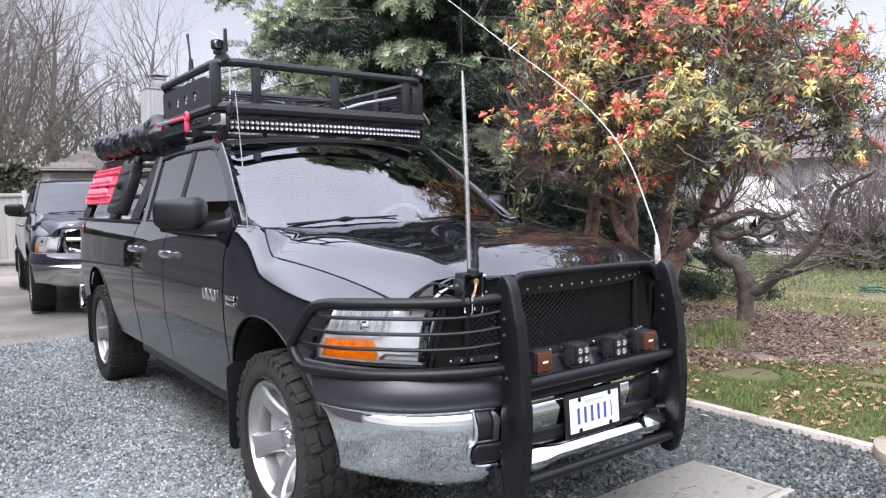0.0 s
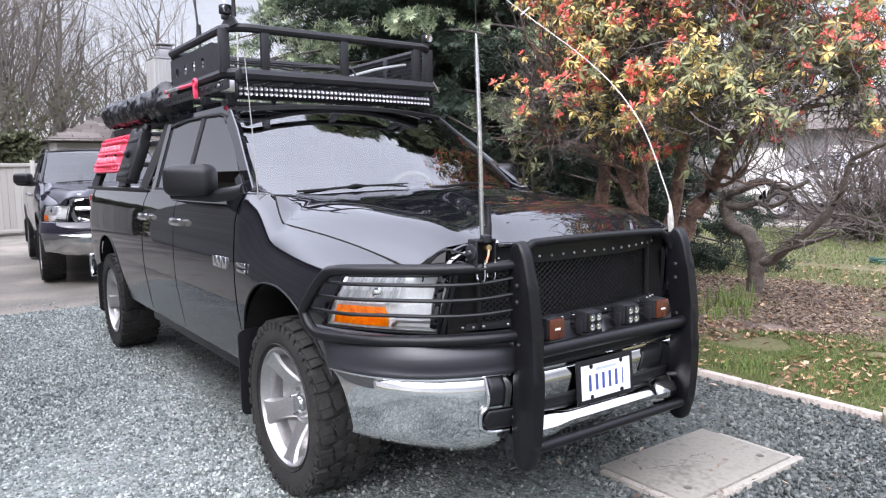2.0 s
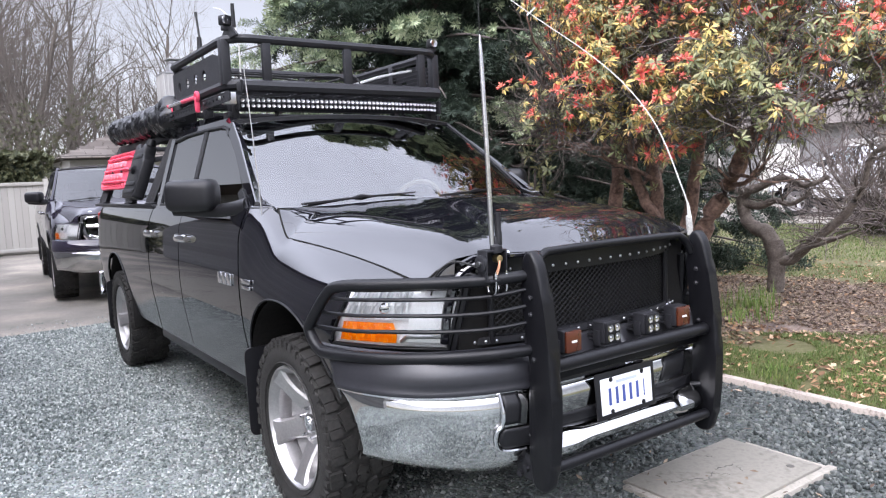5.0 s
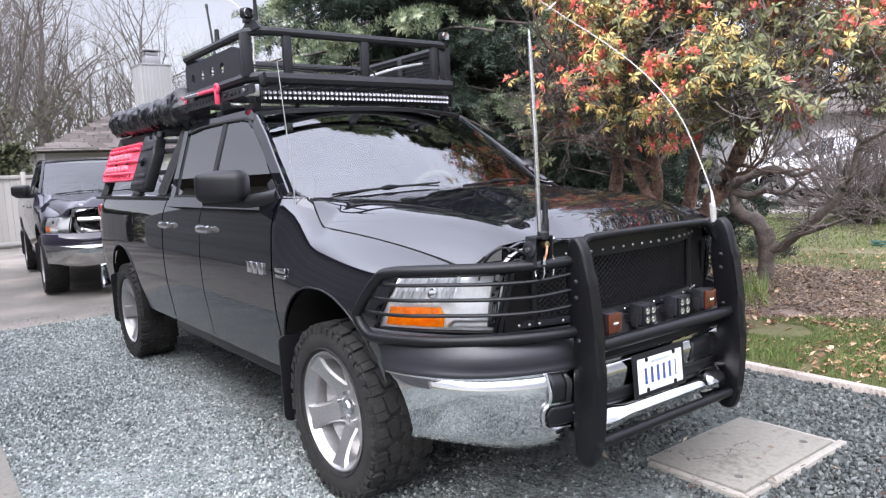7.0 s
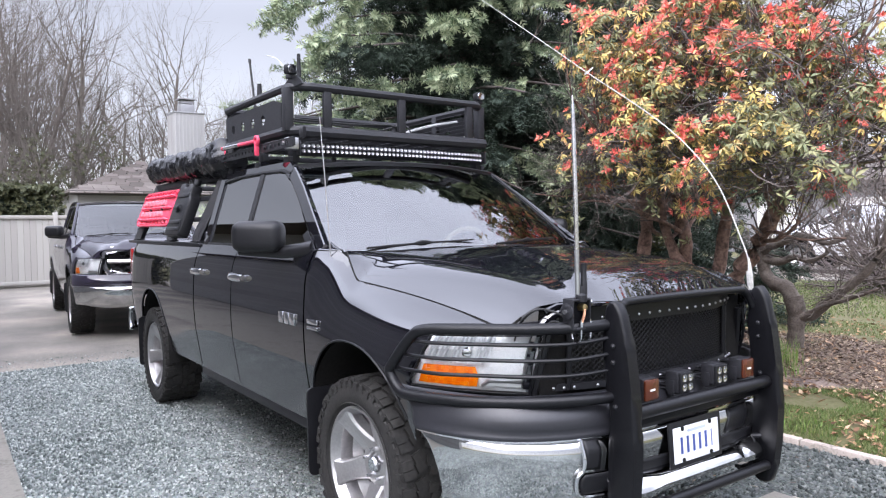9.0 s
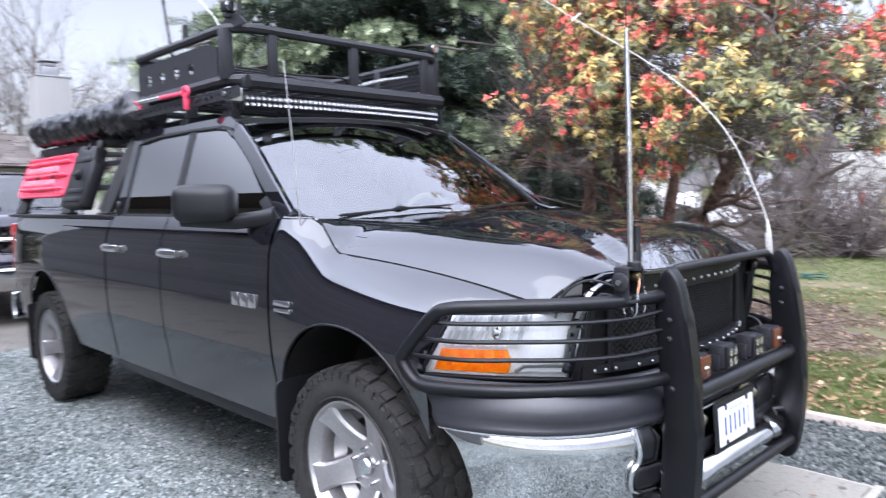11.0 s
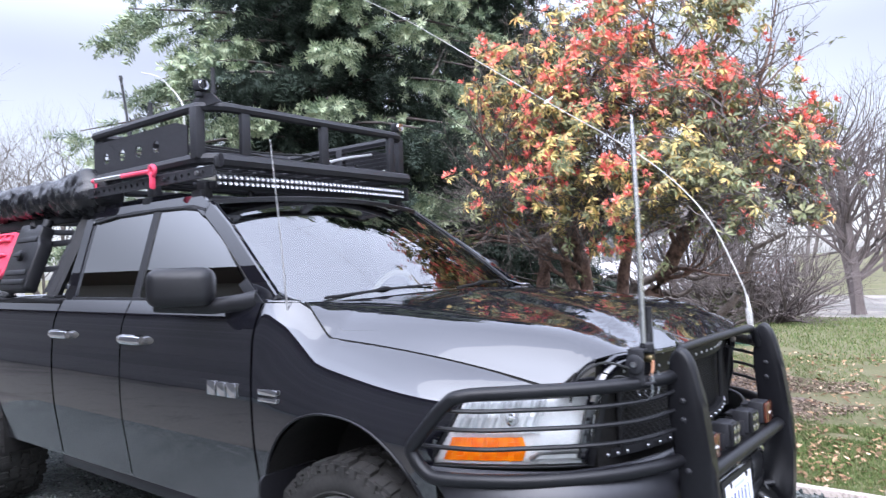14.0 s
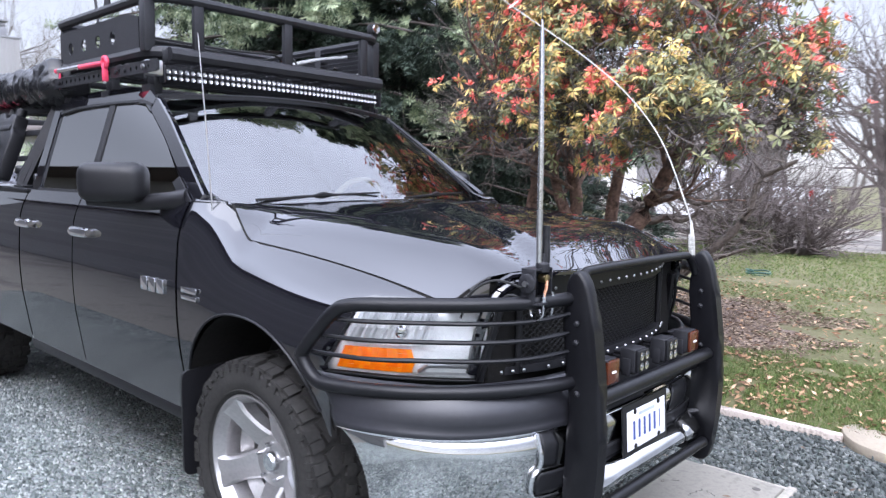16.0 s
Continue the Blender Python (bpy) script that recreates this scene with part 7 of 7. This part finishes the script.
red = (np.array([noise.noise(Vector(p) * 1.7 + Vector((4, 0, 0))) for p in P]) + nrng.normal(0, 0.22, len(P)) > 0.22 - 0.18 * np.clip((P[:, 2] - 1.8) / 0.9, 0, 1) - 0.10 * np.clip((P[:, 0] - 0.4) / 0.8, 0, 1))
whorls("shoot_mass", P[red] + A[red] / np.linalg.norm(A[red], axis=1)[:, None] * 0.02, A[red], 11, 0.046, 0.0075, (0.2, 1.2), [LEAF_RED], np.zeros(red.sum(), int), pieris, 4)
inner = np.concatenate([np.array(c) + nrng.normal(size=(n // 3, 3)) * np.array(r) * 0.45 for c, r, n in lobes]) - np.array([-0.9, 2.85, 0.08])
whorls("inner_leaf_mass", inner, nrng.normal(size=inner.shape) + np.array([0, 0, 0.5]), 8, 0.058, 0.010, (-0.8, 0.3), [LEAF_GRN], np.zeros(len(inner), int), pieris, 6)
# fine dead twigs inside the crown
tw = ([], [])
for k in range(800):
    c, r, n = lobes[rng_t.randrange(len(lobes))]
    p = Vector(c) + Vector((rng_t.gauss(0, 0.35) * r[0], rng_t.gauss(0, 0.4) * r[1], rng_t.gauss(0, 0.35) * r[2])) - Vector((-0.9, 2.85, 0.08))
    branch_out(rng_t, p, (rng_t.uniform(-1, 1), rng_t.uniform(-1, 1), rng_t.uniform(-0.6, 0.9)), 0.26, 0.006, 2, tw, 0.35, 3, 0.7, 0.0)
v, f = limbs(tw[0] + tw[1], 3)
tagged(raw("dry_twig_mass", v, f, BARK_DARK, pieris, smooth=60), kind="stuff")

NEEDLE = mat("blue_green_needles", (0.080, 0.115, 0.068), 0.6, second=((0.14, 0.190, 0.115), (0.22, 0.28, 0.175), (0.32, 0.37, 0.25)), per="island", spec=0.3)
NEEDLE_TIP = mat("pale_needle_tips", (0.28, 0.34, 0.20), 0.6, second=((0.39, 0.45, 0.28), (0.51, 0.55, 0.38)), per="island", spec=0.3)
# needles of the dark spruces; also paints shade into inner and low boughs
NEEDLE_D = mat("dark_and_shaded_needles", (0.022, 0.033, 0.025), 0.65, second=((0.036, 0.052, 0.038), (0.070, 0.094, 0.068)), per="island", spec=0.25)


def conifer(name, label, at, height, radius, low, boughs, seed, bright=True, fingers=34):
    """A conifer: trunk, arching boughs, and plump bottle-brush shoots that hang from them over an inside painted dark
    as shade.
    """
    rng = random.Random(seed)
    root = thing(name, label, "conifer", at)
    segs, pts, dirs, slot = [], [], [], []
    segs.append(([(0, 0, -0.1), (0.02, 0, height * 0.4), (0, 0.03, height * 0.8), (0, 0, height)], [0.22, 0.16, 0.07, 0.01]))

    def brush(o, d, length, s_):
        m = max(3, int(length / 0.045))
        for j in range(m):
            d = (d + Vector((0, 0, 0.03))).normalized()
            o = o + d * 0.045
            pts.append(o)
            dirs.append(d + Vector((rng.gauss(0, 0.12), rng.gauss(0, 0.12), rng.gauss(0, 0.12))))
            slot.append(2 if s_ == 1 and j >= m - 2 else s_)

    for k in range(boughs):
        t = (k + rng.random()) / boughs
        z = low + (height - low - 0.4) * t ** 1.3
        reach = radius * (1 - ((z - low) / (height - low)) ** 1.15) * rng.uniform(0.70, 1.10) + 0.25
        a = k * 2.399963 + rng.uniform(-0.35, 0.35)
        out, across = Vector((math.cos(a), math.sin(a), 0)), Vector((-math.sin(a), math.cos(a), 0))
        line = []
        for i in range(8):
            q = i / 7
            line.append(out * reach * q + across * 0.06 * math.sin(4 * q + k) + Vector((0, 0, z + reach * (0.16 * q - 0.40 * q * q + 0.10 * q ** 4))))
        segs.append((line, [0.024 * (1 - 0.9 * i / 7) + 0.003 for i in range(8)]))
        # low boughs go dark: old needles, with shade put into their colour
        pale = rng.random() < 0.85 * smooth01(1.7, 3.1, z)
        for _ in range(int(fingers * (0.5 + 0.35 * reach))):
            q = 1 - 0.85 * rng.random() ** 1.4
            i = min(6, int(q * 7))
            p = line[i].lerp(line[i + 1], q * 7 - i)
            o = p + across * rng.uniform(-1, 1) * (0.10 + 0.42 * (1 - q)) * min(1.2, reach * 0.6) + Vector((0, 0, -rng.random() * 0.10))
            d = out * rng.uniform(0.2, 1.0) + across * rng.uniform(-0.6, 0.6) + Vector((0, 0, -rng.uniform(0.1, 1.1)))
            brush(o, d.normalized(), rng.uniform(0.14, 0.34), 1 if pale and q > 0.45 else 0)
        # inner shoots take the dark needles, painting in the crown's shade
        for _ in range(int(fingers * 0.6)):
            q = rng.random() * 0.6
            i = min(6, int(q * 7))
            o = line[i].lerp(line[i + 1], q * 7 - i) + across * rng.uniform(-0.4, 0.4)
            brush(o, (out * rng.uniform(-0.2, 0.6) + across * rng.uniform(-0.8, 0.8) + Vector((0, 0, -rng.uniform(0.4, 1.4)))).normalized(), rng.uniform(0.2, 0.45), 0)
    v, f = limbs(segs, 6)
    raw("trunk", v, f, BARK_DARK, root, smooth=60)
    pts, dirs = np.array([tuple(p) for p in pts]), np.array([tuple(p) for p in dirs])
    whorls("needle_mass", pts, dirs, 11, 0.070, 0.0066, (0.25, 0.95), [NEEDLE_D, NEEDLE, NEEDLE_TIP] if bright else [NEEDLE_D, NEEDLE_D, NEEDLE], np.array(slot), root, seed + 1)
    return root


conifer("spruce_tree", "tall blue-green spruce with plump drooping shoots", (-4.4, 2.95, 0.05), 9.4, 3.1, 0.9, 210, 5)
conifer("spruce_tree", "dark green spruce standing behind the flowering shrub", (-4.0, 5.6, 0.05), 9.0, 2.1, 0.2, 170, 9, False)
conifer("spruce_tree", "low dense dark spruce with boughs down to the ground", (-3.45, 4.1, 0.05), 3.3, 1.45, 0.05, 110, 21, False, 40)
conifer("spruce_tree", "dark green spruce behind the parked trucks", (-8.8, 6.4, 0.0), 9.0, 2.2, 1.2, 120, 15, False)

# clipped hedge behind the fence
HEDGE = mat("hedge_leaf", (0.030, 0.038, 0.016), 0.6, second=((0.055, 0.062, 0.026), (0.10, 0.095, 0.042)), per="island")
hd = thing("hedge", "clipped dark green hedge rising behind the fence", "hedge", (-19.4, -2.2, 0))
nrng = np.random.default_rng(23)
n = 9000
u, w = nrng.uniform(0, 1, n), nrng.uniform(0, 1, n)
hx, hy, hz = nrng.normal(0, 0.12, n) + np.where(u < 0.6, 0.35, nrng.uniform(-0.4, 0.35, n)), nrng.uniform(-3.0, 2.6, n), np.where(u < 0.6, w * 2.65, 2.62 + nrng.normal(0, 0.05, n))
hz = np.minimum(hz, 2.75 - 0.9 * np.clip((np.abs(hy + 0.2) - 2.2), 0, 1) ** 2)
whorls("foliage", np.c_[hx, hy, hz], nrng.normal(size=(n, 3)) + np.array([0.5, 0, 0.4]), 6, 0.075, 0.022, (-0.3, 0.8), [HEDGE], np.zeros(n, int), hd, 2)
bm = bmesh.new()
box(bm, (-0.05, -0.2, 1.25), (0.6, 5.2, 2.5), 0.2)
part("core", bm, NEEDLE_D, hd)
# low bush and climbing green between stems
for x, y, z, r, n, seed in ((-26.0, 0.4, 3.4, 1.3, 900, 5), (-27.0, 2.6, 3.9, 1.5, 900, 6), (-2.2, 3.9, 0.9, 0.75, 700, 1), (-2.9, 12.2, 0.55, 0.7, 600, 3), (-2.1, 2.5, 1.35, 0.22, 70, 4)):
    b = thing("evergreen_bush", "small dark evergreen bush under the trees", "shrub", (x, y, 0.05), "evergreen bushes")
    q = nrng.normal(size=(n, 3))
    q = q / np.linalg.norm(q, axis=1)[:, None] * nrng.uniform(0.4, 1.0, (n, 1)) ** 0.5 * np.array([r, r, z * 0.95])
    q[:, 2] = np.abs(q[:, 2] + z * 0.5)
    whorls("foliage", q, nrng.normal(size=(n, 3)) + np.array([0, -0.4, 0.6]), 8, 0.085, 0.014, (-0.4, 0.6), [LEAF_GRN if seed == 4 else HEDGE], np.zeros(n, int), b, seed)
    v, f = limbs([([(0, 0, -0.05), (0.1 * math.cos(k * 1.3), 0.1 * math.sin(k * 1.3), z * 0.6), (0.35 * r * math.cos(k * 1.3), 0.35 * r * math.sin(k * 1.3), z * 1.1)], [0.02, 0.015, 0.006]) for k in range(5)], 5)
    tagged(raw("stem_mass", v, f, BARK_DARK, b, smooth=60), kind="stuff")

# ---- fence, houses, street ----
FENCE = mat("cream_painted_boards", (0.38, 0.365, 0.335), 0.7, second=(0.31, 0.295, 0.27), scale=2, per="object")
fn = thing("fence", "cream vertical board fence across the end of the drive", "fence", (-18.3, 0, 0))
bm = bmesh.new()
box(bm, (0, 0, 0.93), (0.02, 0.138, 1.80), 0.004)
me = bpy.data.meshes.new("board")
bm.to_mesh(me)
bm.free()
me.materials.append(FENCE)
for k in range(64):
    o = new("board", me)
    o.parent = fn
    o.location = (0, -4.4 + 0.142 * k, 0)
for z in (0.12, 1.82):
    bm = bmesh.new()
    box(bm, (0.03, 0.1, z), (0.05, 9.1, 0.09), 0.006)
    part("rail", bm, FENCE, fn)
for k in range(5):
    bm = bmesh.new()
    box(bm, (0.02, -4.45 + 2.27 * k, 0.97), (0.11, 0.11, 1.94), 0.008)
    part("post", bm, FENCE, fn)

SHINGLE = mat("weathered_roof_shingle", (0.055, 0.047, 0.043), 0.9, second=((0.095, 0.082, 0.074), (0.145, 0.128, 0.118)), per="object", spec=0.15, bump=0.4, bump_scale=30)
CLAD = mat("pale_vertical_cladding", (0.36, 0.355, 0.35), 0.7, second=(0.29, 0.285, 0.28), per="object")
house = thing("house", "low house with a weathered shingle roof and a clad chimney", "house", (-24, 3.5, 0))
bm = bmesh.new()
box(bm, (-3.0, 0.63, 1.35), (6.6, 5.4, 2.7))
part("wall", bm, CLAD, house)
rows = 17
shm = bpy.data.meshes.new("shingle")
bm = bmesh.new()
box(bm, (0, 0, 0), (0.34, 0.43, 0.03), 0.006)
bm.to_mesh(shm)
bm.free()
shm.materials.append(SHINGLE)
rng_h = random.Random(3)
apex = Vector((-3.0, 0.63, 4.12))
half_y, half_x, ez = 3.0, 4.2, 2.72
bm = bmesh.new()
vs = [bm.verts.new(p) for p in ((0.6, -half_y + 0.63, ez), (0.6, half_y + 0.63, ez), (-6.6, half_y + 0.63, ez), (-6.6, -half_y + 0.63, ez))]
top = bm.verts.new(apex)
for k in range(4):
    bm.faces.new((vs[k], vs[(k + 1) % 4], top))
bm.faces.new(vs[::-1])
part("roof", bm, SHINGLE, house, smooth=0)
roof_ob = house.children[-1]
for r in range(rows):
    t = r / rows
    e0, e1 = Vector((0.6, -half_y + 0.63, ez)).lerp(apex, t), Vector((0.6, half_y + 0.63, ez)).lerp(apex, t)
    n = max(1, int((e1 - e0).length / 0.44))
    slope = (apex - Vector((0.6, 0.63, ez))).normalized()
    for k in range(n):
        p = e0.lerp(e1, (k + 0.5 + 0.3 * (r % 2)) / n if n > 1 else 0.5)
        o = new("shingle", shm)
        o.parent = roof_ob
        yv = Vector((0, 1, 0))
        o.matrix_basis = Matrix.Translation(p + Vector((0, 0, 0.03 + rng_h.uniform(0, 0.012)))) @ Matrix((slope, yv, slope.cross(yv))).transposed().to_4x4()
bm = bmesh.new()
box(bm, (0.62, 0.63, ez - 0.02), (0.06, 6.0, 0.16), 0.01)
part("fascia", bm, mat("dark_fascia", (0.05, 0.045, 0.04), 0.7), house)
ch = thing("chimney", "tall chimney clad in pale vertical boards with a metal cap", "chimney", (-24.2, 5.2, 2.6))
bm = bmesh.new()
box(bm, (0, 0, 1.5), (0.98, 1.06, 3.1), 0.01)
part("shaft", bm, CLAD, ch)
bm = bmesh.new()
box(bm, (0, 0, 0), (0.03, 0.035, 3.08), 0.006)
rib = bpy.data.meshes.new("batten")
bm.to_mesh(rib)
bm.free()
rib.materials.append(CLAD)
for k in range(9):
    o = new("batten", rib)
    o.parent = ch
    o.location = (0.505, -0.5 + 0.125 * k, 1.5)
for k in range(8):
    o = new("batten", rib)
    o.parent = ch
    o.location = (-0.42 + 0.12 * k, -0.545, 1.5)
bm = bmesh.new()
box(bm, (0, 0, 3.08), (1.04, 1.12, 0.06), 0.01)
box(bm, (0, 0, 3.25), (0.5, 0.5, 0.35), 0.01)
box(bm, (0, 0, 3.50), (0.42, 0.42, 0.10), 0.01)
box(bm, (0, 0, 3.62), (0.56, 0.60, 0.05), 0.01)
part("cap", bm, mat("grey_flashing", (0.30, 0.30, 0.31), 0.5, 0.5), ch)

# house along the drive, behind the camera: lap siding, dark roof
SIDING = mat("grey_lap_siding", (0.22, 0.216, 0.212), 0.75, second=(0.165, 0.162, 0.158), per="object")
hs = thing("neighbour_house", "tall house with grey lap siding beside the drive", "house", (-8.0, -4.6, 0))
bm = bmesh.new()
box(bm, (0, -4.0, 2.05), (17.0, 8.0, 4.1))
part("wall", bm, SIDING, hs)
lap = bpy.data.meshes.new("lap_board")
bm = bmesh.new()
box(bm, (0, 0, 0), (17.0, 0.03, 0.17), 0.006, Matrix.Rotation(-0.10, 3, "X"))
bm.to_mesh(lap)
bm.free()
lap.materials.append(SIDING)
for k in range(24):
    o = new("lap_board", lap)
    o.parent = hs
    o.location = (0, 0.02, 0.12 + 0.17 * k)
bm = bmesh.new()
rv = [bm.verts.new(p) for p in ((-9, 0.45, 4.02), (9, 0.45, 4.02), (9, -4, 5.2), (-9, -4, 5.2), (9, -8.5, 4.02), (-9, -8.5, 4.02))]
bm.faces.new((rv[0], rv[1], rv[2], rv[3]))
bm.faces.new((rv[3], rv[2], rv[4], rv[5]))
bm.faces.new((rv[0], rv[3], rv[5]))
bm.faces.new((rv[1], rv[4], rv[2]))
bm.faces.new((rv[0], rv[5], rv[4], rv[1]))
part("roof", bm, SHINGLE, hs, smooth=0)

# buildings and a white pickup across the street
GREYWALL = mat("grey_stone_siding", (0.17, 0.165, 0.17), 0.85, second=(0.24, 0.235, 0.24), scale=5, bump=0.5, bump_scale=12)
TRIM = mat("white_painted_trim", (0.68, 0.66, 0.62), 0.6)
fh = thing("far_house", "grey house with white trim across the street", "house", (-17.0, 29.0, 0))
bm = bmesh.new()
box(bm, (0, 3, 1.6), (16, 6, 3.2))
part("wall", bm, GREYWALL, fh)
bm = bmesh.new()
rv = [bm.verts.new(p) for p in ((-8.6, -0.6, 3.1), (8.6, -0.6, 3.1), (8.6, 3, 5.0), (-8.6, 3, 5.0), (8.6, 6.6, 3.1), (-8.6, 6.6, 3.1))]
for q in ((0, 1, 2, 3), (3, 2, 4, 5), (0, 3, 5), (1, 4, 2), (0, 5, 4, 1)):
    bm.faces.new([rv[i] for i in q])
part("roof", bm, SHINGLE, fh, smooth=0)
for x in (2.2, 6.0):
    bm = bmesh.new()
    box(bm, (x, -0.03, 1.25), (1.9, 0.08, 2.3), 0.01)
    part("garage_door", bm, TRIM, fh)
for x in (-5.0, -1.5):
    bm = bmesh.new()
    box(bm, (x, -0.03, 1.7), (1.5, 0.08, 1.2), 0.01)
    wf = part("window", bm, TRIM, fh)
    bm = bmesh.new()
    box(bm, (x, -0.075, 1.7), (1.35, 0.01, 1.05))
    part("pane", bm, SIDE_GLASS, wf)
WHITE_PAINT = mat("white_car_paint", (0.78, 0.78, 0.79), 0.25, 0, 1.0, second=(0.72, 0.72, 0.73))
wp, _, _ = pickup((-7.7, 18.4, 0.02), WHITE_PAINT, "white pickup truck parked on the far street", "chrome", "white_pickup")
wp.rotation_euler = (0, 0, math.pi)

# coiled hose left on the lawn
hs2 = thing("garden_hose", "dropped coil of dark green garden hose on the lawn", "hose", (-1.35, 8.6, 0.06))
bm = bmesh.new()
tube(bm, [((0.16 + 0.02 * math.sin(k * 0.7)) * math.cos(k * 0.35), 0.13 * math.sin(k * 0.35), 0.02 + 0.0022 * k + 0.01 * math.sin(k)) for k in range(50)], 0.013, 6)
part("coil", bm, mat("green_hose", (0.03, 0.09, 0.07), 0.5), hs2)
